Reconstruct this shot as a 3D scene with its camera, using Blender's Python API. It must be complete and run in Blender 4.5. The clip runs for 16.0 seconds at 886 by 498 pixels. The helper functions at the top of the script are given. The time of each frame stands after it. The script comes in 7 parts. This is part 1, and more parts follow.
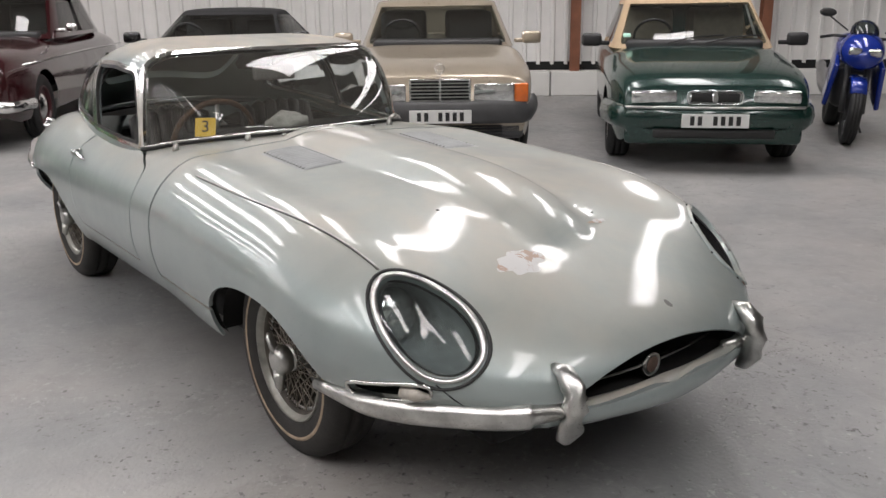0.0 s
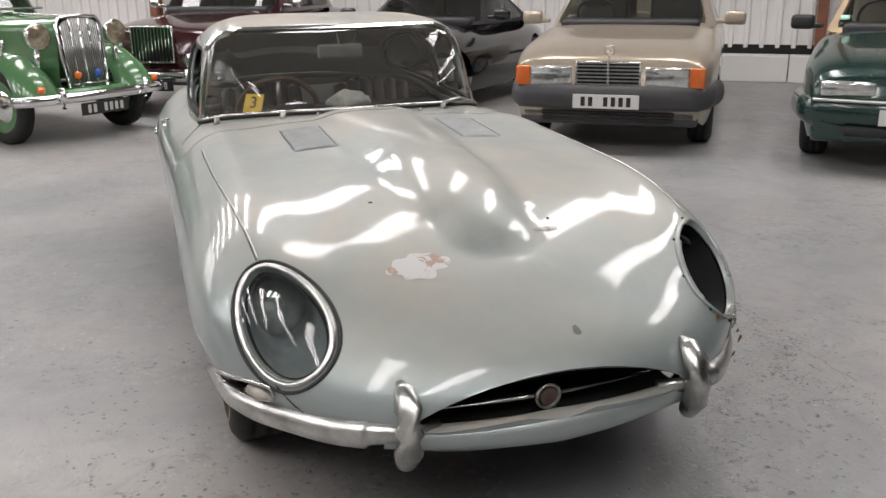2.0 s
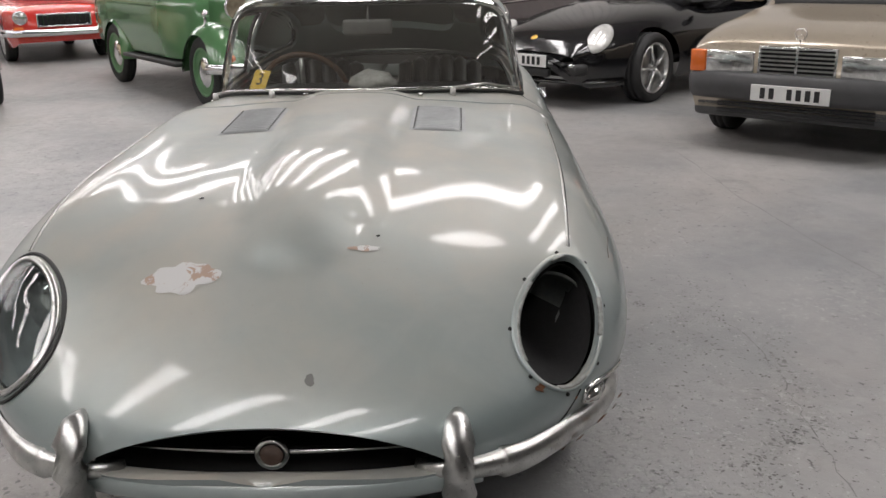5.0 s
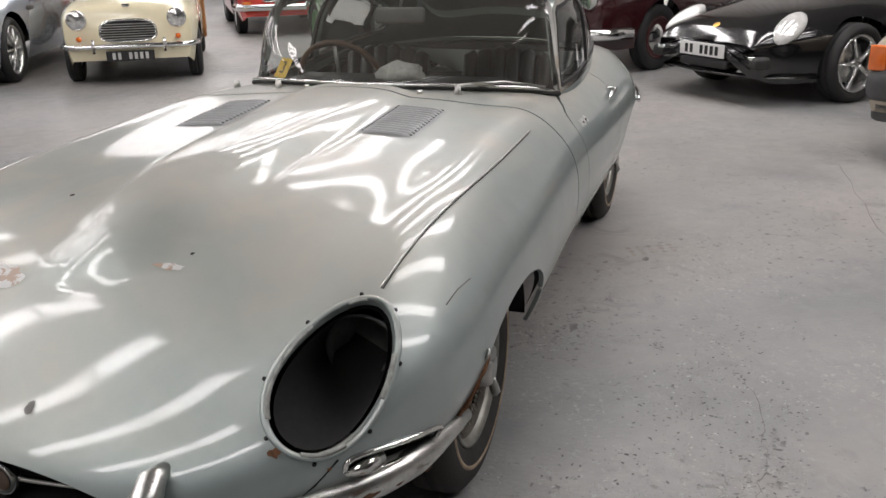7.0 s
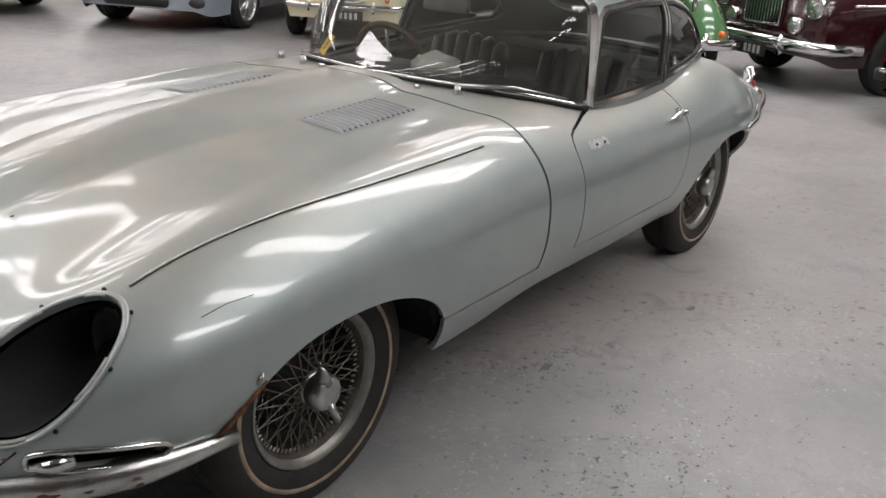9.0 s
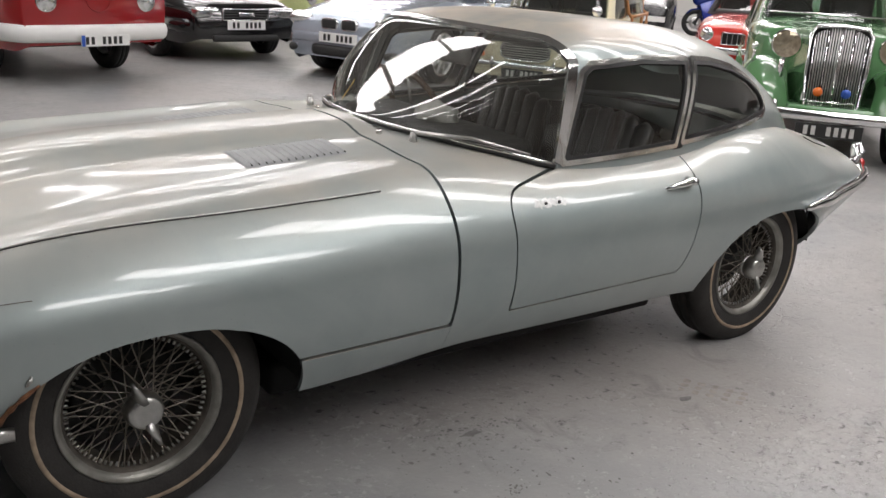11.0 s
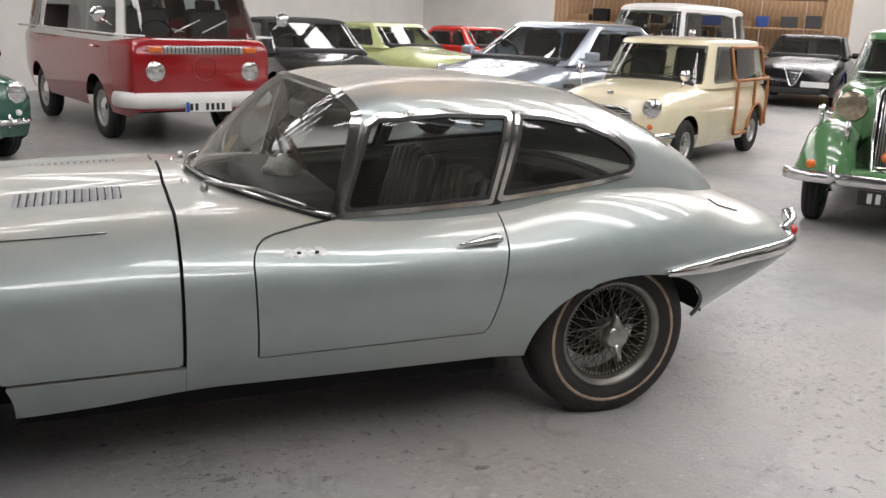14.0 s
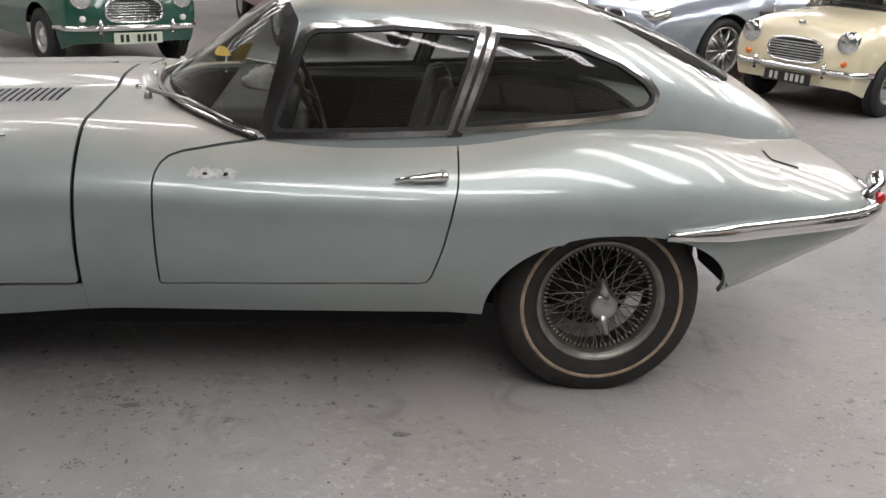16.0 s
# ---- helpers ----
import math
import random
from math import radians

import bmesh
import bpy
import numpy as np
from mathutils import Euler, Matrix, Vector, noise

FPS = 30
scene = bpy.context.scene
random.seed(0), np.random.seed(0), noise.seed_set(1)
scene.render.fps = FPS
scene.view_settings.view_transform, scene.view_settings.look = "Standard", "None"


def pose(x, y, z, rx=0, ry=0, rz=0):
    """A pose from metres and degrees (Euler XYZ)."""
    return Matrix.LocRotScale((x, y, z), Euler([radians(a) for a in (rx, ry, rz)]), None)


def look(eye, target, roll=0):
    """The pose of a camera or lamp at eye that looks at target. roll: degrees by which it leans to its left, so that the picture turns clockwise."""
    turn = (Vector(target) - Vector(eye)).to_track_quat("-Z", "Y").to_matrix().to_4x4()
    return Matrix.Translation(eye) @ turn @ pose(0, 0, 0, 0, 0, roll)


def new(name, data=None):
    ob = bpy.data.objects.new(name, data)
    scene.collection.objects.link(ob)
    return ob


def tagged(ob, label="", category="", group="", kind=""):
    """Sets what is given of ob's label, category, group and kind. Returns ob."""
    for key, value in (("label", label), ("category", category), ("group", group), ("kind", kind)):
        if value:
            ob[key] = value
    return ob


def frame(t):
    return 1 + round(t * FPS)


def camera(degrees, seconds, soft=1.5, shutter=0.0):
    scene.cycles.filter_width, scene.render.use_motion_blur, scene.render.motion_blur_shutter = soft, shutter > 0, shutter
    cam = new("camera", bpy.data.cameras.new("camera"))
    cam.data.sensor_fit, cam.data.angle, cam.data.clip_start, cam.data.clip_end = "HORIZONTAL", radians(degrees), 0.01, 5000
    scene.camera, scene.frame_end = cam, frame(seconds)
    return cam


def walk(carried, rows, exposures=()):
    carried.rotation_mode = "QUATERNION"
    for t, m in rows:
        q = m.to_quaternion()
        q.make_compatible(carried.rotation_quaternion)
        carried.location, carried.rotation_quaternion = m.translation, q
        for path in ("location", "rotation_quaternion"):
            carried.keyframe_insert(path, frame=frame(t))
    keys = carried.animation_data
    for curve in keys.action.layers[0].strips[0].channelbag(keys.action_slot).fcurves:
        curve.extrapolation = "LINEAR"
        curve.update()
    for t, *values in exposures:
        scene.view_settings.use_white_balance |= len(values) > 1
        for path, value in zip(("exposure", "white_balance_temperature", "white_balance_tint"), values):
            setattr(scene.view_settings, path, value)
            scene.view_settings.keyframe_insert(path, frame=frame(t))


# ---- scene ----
cam = camera(53.0, 16.0)
PATH = [
    (0, (2.377, -1.9, 1.412), (0.845, -0.737, 0.861), -0.6),
    (0.5, (2.398, -1.646, 1.441), (0.829, -0.571, 0.823), 0.2),
    (1, (2.514, -1.382, 1.413), (0.846, -0.463, 0.802), -0.5),
    (1.5, (2.658, -1.113, 1.439), (0.898, -0.377, 0.84), -1.1),
    (2, (2.698, -0.899, 1.407), (0.889, -0.286, 0.816), -0.7),
    (2.5, (2.698, -0.632, 1.417), (0.865, -0.114, 0.806), -0.1),
    (3, (2.688, -0.418, 1.406), (0.826, -0.03, 0.788), -0.8),
    (3.2, (2.698, -0.309, 1.407), (0.822, 0.008, 0.79), -1.0),
    (5.3, (2.427, 0.569, 1.363), (0.546, 0.403, 0.704), -1.1),
    (5.5, (2.408, 0.695, 1.393), (0.545, 0.435, 0.713), -1.2),
    (6, (2.299, 0.906, 1.388), (0.458, 0.525, 0.706), -0.1),
    (6.5, (2.188, 1.086, 1.392), (0.368, 0.612, 0.712), -0.1),
    (7, (1.995, 1.308, 1.374), (0.209, 0.704, 0.707), -1.2),
    (7.5, (1.86, 1.484, 1.373), (0.122, 0.79, 0.669), -0.5),
    (8, (1.699, 1.724, 1.387), (0.046, 0.854, 0.67), -0.5),
    (8.5, (1.561, 1.888, 1.4), (-0.022, 0.89, 0.693), 0.2),
    (8.7, (1.474, 1.956, 1.409), (-0.081, 0.921, 0.694), 1.6),
    (10.8, (0.667, 2.662, 1.426), (-0.474, 1.15, 0.786), 3.7),
    (11, (0.576, 2.72, 1.411), (-0.546, 1.186, 0.789), 3.7),
    (11.5, (0.421, 2.824, 1.426), (-0.65, 1.246, 0.822), 3.1),
    (12, (0.215, 3.0, 1.434), (-0.761, 1.351, 0.86), 2.4),
    (12.5, (0.047, 3.133, 1.436), (-0.862, 1.441, 0.88), 2.5),
    (13, (-0.18, 3.209, 1.417), (-1.058, 1.495, 0.874), 2.8),
    (13.5, (-0.415, 3.281, 1.451), (-1.239, 1.538, 0.92), 3.1),
    (14, (-0.641, 3.377, 1.423), (-1.373, 1.583, 0.925), 2.2),
    (14.5, (-0.886, 3.484, 1.45), (-1.502, 1.65, 0.941), 2.2),
    (15, (-1.088, 3.476, 1.425), (-1.601, 1.619, 0.887), 2.5),
    (15.5, (-1.363, 3.364, 1.422), (-1.748, 1.496, 0.82), 3.6),
    (16, (-1.607, 3.216, 1.394), (-1.835, 1.349, 0.714), 3.3),
]
walk(cam, [(t, look(eye, target, roll)) for t, eye, target, roll in PATH],
     [(0.0, 0.0), (3.0, -0.03), (5.5, -0.2), (6.5, -0.1), (8.5, -0.06), (11.0, 0.0), (16.0, 0.0)])

from functools import lru_cache

# ---- world and light ----
world = bpy.data.worlds.new("world")
scene.world = world
world.use_nodes = True
nt = world.node_tree
sky = nt.nodes.new("ShaderNodeTexSky")
sky.sky_type, sky.sun_disc = "NISHITA", False
sky.sun_elevation, sky.sun_rotation = radians(40), radians(30)
bg = nt.nodes["Background"]
nt.links.new(sky.outputs["Color"], bg.inputs["Color"])
bg.inputs["Strength"].default_value = 0.08
SKYLIGHT = 14.3


# ---- materials ----
class Mat:
    """A node material with short helpers."""

    def __init__(self, name):
        self.m = bpy.data.materials.new(name)
        self.m.use_nodes = True
        self.t = self.m.node_tree
        self.b = self.t.nodes["Principled BSDF"]

    def n(self, kind, **kw):
        node = self.t.nodes.new(kind)
        for k, v in kw.items():
            node.inputs[k].default_value = v
        return node

    def l(self, a, b):
        self.t.links.new(a, b)

    def set(self, **kw):
        for k, v in kw.items():
            self.b.inputs[k.replace("_", " ")].default_value = v
        return self

    def coords(self):
        return self.n("ShaderNodeTexCoord").outputs["Object"]

    def noise(self, scale, detail=6, rough=0.6, distort=0.0):
        k = self.n("ShaderNodeTexNoise", Scale=scale, Detail=detail, Roughness=rough, Distortion=distort)
        self.l(self.n("ShaderNodeNewGeometry").outputs["Position"], k.inputs["Vector"])
        return k.outputs["Fac"]

    def ramp(self, fac, a, b, ca=(0, 0, 0, 1), cb=(1, 1, 1, 1)):
        k = self.n("ShaderNodeValToRGB")
        k.color_ramp.elements[0].position, k.color_ramp.elements[1].position = a, b
        k.color_ramp.elements[0].color, k.color_ramp.elements[1].color = ca, cb
        self.l(fac, k.inputs["Fac"])
        return k.outputs["Color"]

    def mix(self, fac, a, b):
        k = self.n("ShaderNodeMix")
        k.data_type = "RGBA"
        for s, v in ((0, fac), (6, a), (7, b)):
            if isinstance(v, (int, float, tuple)):
                k.inputs[s].default_value = v
            else:
                self.l(v, k.inputs[s])
        return k.outputs[2]

    def math(self, op, a, b=0.0):
        k = self.n("ShaderNodeMath")
        k.operation = op
        for s, v in ((0, a), (1, b)):
            if isinstance(v, (int, float)):
                k.inputs[s].default_value = v
            else:
                self.l(v, k.inputs[s])
        return k.outputs[0]

    def bump(self, fac, strength=0.2, dist=0.01):
        k = self.n("ShaderNodeBump", Strength=strength, Distance=dist)
        self.l(fac, k.inputs["Height"])
        self.l(k.outputs["Normal"], self.b.inputs["Normal"])


def rgb(r, g, b):
    return (r, g, b, 1.0)


def simple(name, col, rough=0.5, metal=0.0, var=0.15, scale=8.0, coat=0.0, bump=0.0):
    """A plain material with large and fine variation."""
    m = Mat(name)
    big, fine = m.noise(scale), m.noise(scale * 14, 3)
    dark = tuple(c * (1 - var) for c in col[:3]) + (1,)
    lite = tuple(min(1, c * (1 + var * 0.6)) for c in col[:3]) + (1,)
    c = m.mix(m.ramp(big, 0.3, 0.7), dark, lite)
    m.l(c, m.b.inputs["Base Color"])
    r = m.math("ADD", m.math("MULTIPLY", fine, 0.16), max(0.02, rough - 0.08))
    m.l(r, m.b.inputs["Roughness"])
    m.set(Metallic=metal, Coat_Weight=coat, Coat_Roughness=0.05)
    if bump:
        m.bump(fine, bump, 0.004)
    return m.m


def paint(name, col, metal=0.0, rough=0.28):
    return simple(name, rgb(*col), rough, metal, 0.06, 3.0, coat=0.8)


def glass_mat(name, tint, alpha, dust=0.0, dustcol=(0.45, 0.42, 0.37)):
    """Pane: clear tinted body under a mirror coat, with a dust film."""
    m = Mat(name)
    out = m.t.nodes["Material Output"]
    tr = m.n("ShaderNodeBsdfTransparent", Color=rgb(*tint))
    gl = m.n("ShaderNodeBsdfGlossy", Color=rgb(1, 1, 1), Roughness=0.03)
    fr = m.n("ShaderNodeFresnel", IOR=1.47)
    a = m.n("ShaderNodeMixShader")
    m.l(fr.outputs[0], a.inputs[0])
    m.l(tr.outputs[0], a.inputs[1])
    m.l(gl.outputs[0], a.inputs[2])
    df = m.n("ShaderNodeBsdfDiffuse", Color=rgb(*dustcol))
    b = m.n("ShaderNodeMixShader")
    f = m.math("MULTIPLY", m.ramp(m.noise(5.0, 8, 0.7), 0.25, 0.75), dust)
    m.l(m.math("ADD", f, dust * 0.6), b.inputs[0])
    m.l(a.outputs[0], b.inputs[1])
    m.l(df.outputs[0], b.inputs[2])
    m.l(b.outputs[0], out.inputs["Surface"])
    return m.m


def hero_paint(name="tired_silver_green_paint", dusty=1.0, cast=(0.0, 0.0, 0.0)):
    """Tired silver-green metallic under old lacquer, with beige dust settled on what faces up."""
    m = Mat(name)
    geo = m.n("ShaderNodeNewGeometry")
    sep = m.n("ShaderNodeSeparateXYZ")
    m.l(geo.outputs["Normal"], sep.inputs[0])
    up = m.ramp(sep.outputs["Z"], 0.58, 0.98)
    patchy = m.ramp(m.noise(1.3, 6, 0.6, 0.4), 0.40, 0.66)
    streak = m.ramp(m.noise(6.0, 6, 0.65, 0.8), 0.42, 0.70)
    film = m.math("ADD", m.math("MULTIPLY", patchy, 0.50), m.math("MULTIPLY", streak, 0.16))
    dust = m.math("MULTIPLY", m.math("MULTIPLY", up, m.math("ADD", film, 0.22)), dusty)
    tint = lambda r, g, b: rgb(r + cast[0], g + cast[1], b + cast[2])
    base = m.mix(m.ramp(m.noise(1.7, 5, 0.6, 0.5), 0.32, 0.68), tint(0.275, 0.328, 0.322), tint(0.345, 0.392, 0.382))
    cloud = m.ramp(m.noise(4.5, 6, 0.65, 1.2), 0.46, 0.72)
    base = m.mix(m.math("MULTIPLY", cloud, 0.30), base, tint(0.385, 0.42, 0.415))
    speck = m.math("MULTIPLY", m.ramp(m.noise(120, 2, 0.5), 0.70, 0.76), m.ramp(m.noise(3.1, 4), 0.42, 0.64))
    base = m.mix(m.math("MULTIPLY", speck, 0.40), base, rgb(0.16, 0.14, 0.11))
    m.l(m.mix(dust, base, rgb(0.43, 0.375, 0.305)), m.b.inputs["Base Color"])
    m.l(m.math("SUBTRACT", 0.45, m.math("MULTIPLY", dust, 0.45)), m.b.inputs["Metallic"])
    smear = m.ramp(m.noise(7, 5, 0.6, 0.2), 0.2, 0.8)
    r = m.math("ADD", m.math("MULTIPLY", smear, 0.10), 0.35)
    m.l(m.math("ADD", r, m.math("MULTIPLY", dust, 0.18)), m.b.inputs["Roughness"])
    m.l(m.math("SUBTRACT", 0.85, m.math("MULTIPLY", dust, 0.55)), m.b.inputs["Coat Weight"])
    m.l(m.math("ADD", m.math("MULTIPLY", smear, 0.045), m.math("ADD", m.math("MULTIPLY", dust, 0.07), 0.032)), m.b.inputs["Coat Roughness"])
    m.set(Coat_IOR=1.5)
    m.bump(m.math("ADD", m.noise(2.4, 2), m.math("MULTIPLY", m.noise(9.0, 2), 0.14)), 0.05, 0.008)
    return m.m


def floor_mat():
    """Worn grey floor paint: scuffs, flaked chips, tyre dust, cloudy wear and dark spots."""
    m = Mat("worn_grey_floor_paint")
    base = m.mix(m.ramp(m.noise(0.7, 7, 0.62, 0.3), 0.38, 0.62), rgb(0.215, 0.22, 0.222), rgb(0.335, 0.33, 0.32))
    base = m.mix(m.math("MULTIPLY", m.ramp(m.noise(0.45, 5, 0.6, 0.5), 0.47, 0.62), 0.40), base, rgb(0.33, 0.295, 0.265))
    scuff = m.math("MULTIPLY", m.ramp(m.noise(7.5, 8, 0.7, 1.4), 0.50, 0.66), m.ramp(m.noise(1.1, 4, 0.6), 0.40, 0.62))
    base = m.mix(m.math("MULTIPLY", scuff, 0.42), base, rgb(0.43, 0.43, 0.42))
    grime = m.math("MULTIPLY", m.ramp(m.noise(5.0, 8, 0.72, 0.9), 0.52, 0.68), m.ramp(m.noise(0.8, 4, 0.6), 0.42, 0.60))
    base = m.mix(m.math("MULTIPLY", grime, 0.50), base, rgb(0.13, 0.128, 0.122))
    where = m.ramp(m.noise(1.3, 5, 0.65), 0.47, 0.60)
    chips = m.math("MULTIPLY", m.ramp(m.noise(30, 6, 0.72), 0.56, 0.60), where)
    base = m.mix(m.math("MULTIPLY", chips, 0.62), base, rgb(0.50, 0.50, 0.49))
    spots = m.math("MULTIPLY", m.ramp(m.noise(23, 5, 0.7), 0.59, 0.64), m.ramp(m.noise(1.0, 4, 0.6), 0.45, 0.57))
    base = m.mix(m.math("MULTIPLY", spots, 0.85), base, rgb(0.075, 0.075, 0.072))
    m.l(base, m.b.inputs["Base Color"])
    rough = m.math("ADD", m.math("MULTIPLY", m.noise(9, 6, 0.7), 0.40), 0.17)
    m.l(m.math("ADD", rough, m.math("MULTIPLY", m.math("ADD", chips, scuff), 0.18)), m.b.inputs["Roughness"])
    h = m.math("ADD", m.math("MULTIPLY", m.noise(55, 4), 0.7), m.math("SUBTRACT", m.math("MULTIPLY", spots, -1.2), m.math("MULTIPLY", chips, 1.6)))
    m.bump(h, 0.5, 0.006)
    return m.m


def patch_mat():
    m = Mat("rubbed_through_primer_patch")
    f = m.ramp(m.noise(13, 5, 0.6, 0.8), 0.54, 0.57)
    m.l(m.mix(f, rgb(0.52, 0.52, 0.51), rgb(0.36, 0.26, 0.20)), m.b.inputs["Base Color"])
    m.set(Roughness=0.45)
    return m.m


def wood_mat(name, a, b, s=9.0):
    m = Mat(name)
    w = m.n("ShaderNodeTexWave", Scale=s, Distortion=6.0, Detail=4.0)
    m.l(m.n("ShaderNodeNewGeometry").outputs["Position"], w.inputs["Vector"])
    m.l(m.mix(w.outputs["Fac"], rgb(*a), rgb(*b)), m.b.inputs["Base Color"])
    m.set(Roughness=0.5)
    return m.m


def emit_mat(name, col, strength):
    m = Mat(name)
    m.set(Base_Color=rgb(0.8, 0.8, 0.8), Emission_Color=rgb(*col), Emission_Strength=strength, Roughness=0.6)
    return m.m


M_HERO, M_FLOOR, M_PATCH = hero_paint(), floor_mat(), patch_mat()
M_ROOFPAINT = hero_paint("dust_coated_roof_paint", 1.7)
M_LOUVRE = simple("bare_blue_grey_louvre", rgb(0.29, 0.30, 0.30), 0.55, 0.3, 0.2, 9)
M_SPOKE = simple("rusty_dull_spoke", rgb(0.26, 0.235, 0.20), 0.42, 0.85, 0.4, 30)
M_RIMGREY = simple("grey_painted_rim", rgb(0.27, 0.265, 0.24), 0.42, 0.6, 0.35, 14)
M_BARREL = simple("grimy_rim_barrel", rgb(0.085, 0.075, 0.062), 0.7, 0.3, 0.5, 18)
M_CHROME = simple("tarnished_chrome", rgb(0.72, 0.72, 0.70), 0.16, 1.0, 0.25, 22)
M_BUMPER = simple("weathered_bumper_chrome", rgb(0.60, 0.60, 0.58), 0.30, 1.0, 0.30, 16, bump=0.03)
M_BRIGHT = simple("bright_chrome", rgb(0.82, 0.82, 0.82), 0.10, 1.0, 0.08, 10)
M_DULL = simple("dull_alloy", rgb(0.50, 0.50, 0.48), 0.36, 1.0, 0.25, 20)
M_RUST = simple("flaky_rust", rgb(0.17, 0.075, 0.035), 0.9, 0.0, 0.6, 60, bump=0.5)
M_STAINED = simple("brown_scratch", rgb(0.12, 0.10, 0.085), 0.7)
M_RUBBER = simple("black_rubber", rgb(0.02, 0.02, 0.02), 0.6, 0, 0.3, 12)
M_TYRE = simple("dusty_tyre_rubber", rgb(0.026, 0.024, 0.022), 0.8, 0, 0.45, 9, bump=0.3)
M_TYRE2 = simple("clean_tyre_rubber", rgb(0.018, 0.018, 0.018), 0.7, 0, 0.3, 9, bump=0.2)
M_BAND = simple("browned_whitewall_band", rgb(0.36, 0.28, 0.20), 0.8, 0, 0.4, 25)
# near-black for black parts, and for shade inside gaps, arches and openings
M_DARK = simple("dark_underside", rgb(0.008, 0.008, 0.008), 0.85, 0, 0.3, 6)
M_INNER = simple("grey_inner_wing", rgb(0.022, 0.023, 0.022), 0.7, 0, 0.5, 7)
M_LEATHER = simple("worn_black_leather", rgb(0.045, 0.043, 0.042), 0.42, 0, 0.4, 10, bump=0.2)
M_LEATHER2 = simple("tan_leather", rgb(0.36, 0.29, 0.21), 0.5, 0, 0.2, 10, bump=0.2)
M_LINING = simple("grey_headlining", rgb(0.20, 0.195, 0.18), 0.9, 0, 0.2, 8)
M_PLASTIC = simple("black_plastic", rgb(0.02, 0.02, 0.021), 0.5, 0, 0.2, 10)
M_GREYPL = simple("dark_grey_plastic", rgb(0.06, 0.06, 0.062), 0.5, 0, 0.15, 10)
M_YELLOW = simple("yellow_sticker", rgb(0.72, 0.47, 0.05), 0.6, 0, 0.1, 20)
M_BLACK = simple("black_print", rgb(0.02, 0.02, 0.02), 0.6)
M_WHITE = simple("white_paint", rgb(0.75, 0.75, 0.73), 0.45, 0, 0.06, 4, coat=0.3)
M_PLATE = simple("white_plate", rgb(0.78, 0.78, 0.76), 0.35, 0, 0.05, 20)
M_PLATEY = simple("black_plate", rgb(0.02, 0.02, 0.02), 0.4, 0, 0.2, 20)
M_SILVER = simple("silver_print", rgb(0.6, 0.6, 0.58), 0.4, 0.3, 0.1, 20)
M_AMBER = simple("amber_lens", rgb(0.75, 0.16, 0.02), 0.15, 0, 0.1, 30, coat=1.0)
M_RED = simple("red_lens", rgb(0.45, 0.02, 0.02), 0.15, 0, 0.1, 30, coat=1.0)
M_BLUE = simple("blue_band", rgb(0.03, 0.10, 0.45), 0.4)
M_LAMP = simple("lamp_reflector", rgb(0.72, 0.73, 0.72), 0.12, 0.85, 0.35, 26, coat=1.0)
M_WALL = simple("white_painted_metal", rgb(0.74, 0.73, 0.71), 0.5, 0, 0.08, 1.5)
M_WALL2 = simple("white_painted_block", rgb(0.74, 0.73, 0.70), 0.75, 0, 0.08, 0.9, bump=0.1)
M_WALL3 = simple("bare_dark_block", rgb(0.15, 0.145, 0.14), 0.85, 0, 0.15, 1.2, bump=0.2)
M_STEEL = simple("rust_red_steel", rgb(0.22, 0.085, 0.045), 0.6, 0, 0.25, 5)
M_WOOD = wood_mat("varnished_ash_frame", (0.30, 0.125, 0.04), (0.42, 0.19, 0.07), 14)
M_BOARD = wood_mat("plywood_boards", (0.38, 0.24, 0.13), (0.50, 0.33, 0.19), 3)
M_WHEELWOOD = wood_mat("steering_wheel_wood", (0.07, 0.035, 0.018), (0.11, 0.055, 0.028), 20)
M_GLASS = glass_mat("dusty_glass", (0.74, 0.78, 0.76), 0.3, 0.065)
M_SIDEGLASS = glass_mat("grimy_side_glass", (0.70, 0.74, 0.73), 0.3, 0.022)
M_CARGLASS = glass_mat("tinted_car_glass", (0.34, 0.38, 0.37), 0.3, 0.02)
M_LENS = glass_mat("headlamp_cover", (0.72, 0.78, 0.77), 0.2, 0.05, (0.3, 0.32, 0.31))
M_SKYLIGHT = emit_mat("translucent_rooflight", (1.0, 0.955, 0.955), SKYLIGHT)
M_ROOF = simple("grey_roof_sheet", rgb(0.26, 0.255, 0.25), 0.6, 0, 0.08, 1.5)
M_CANVAS = simple("beige_hood_canvas", rgb(0.46, 0.34, 0.22), 0.9, 0, 0.12, 20, bump=0.2)
M_CANVAS2 = simple("black_hood_canvas", rgb(0.02, 0.02, 0.021), 0.9, 0, 0.2, 20, bump=0.2)
M_CLOTH = simple("beige_seat_cloth", rgb(0.40, 0.35, 0.28), 0.9, 0, 0.15, 15)


# ---- mesh helpers ----
def part(name, bm, material, parent=None, label="", smooth=True):
    """Link a bmesh as one mesh object under a thing or a part."""
    me = bpy.data.meshes.new(name)
    bm.to_mesh(me)
    bm.free()
    me.materials.append(material)
    if smooth:
        me.shade_smooth()
    ob = new(name, me)
    if parent is not None:
        ob.parent = parent
    return tagged(ob, label) if label else ob


def thing(name, m, label, category, group=""):
    ob = new(name)
    ob.matrix_world = m
    ob.empty_display_size = 0.2
    return tagged(ob, label, category, group)


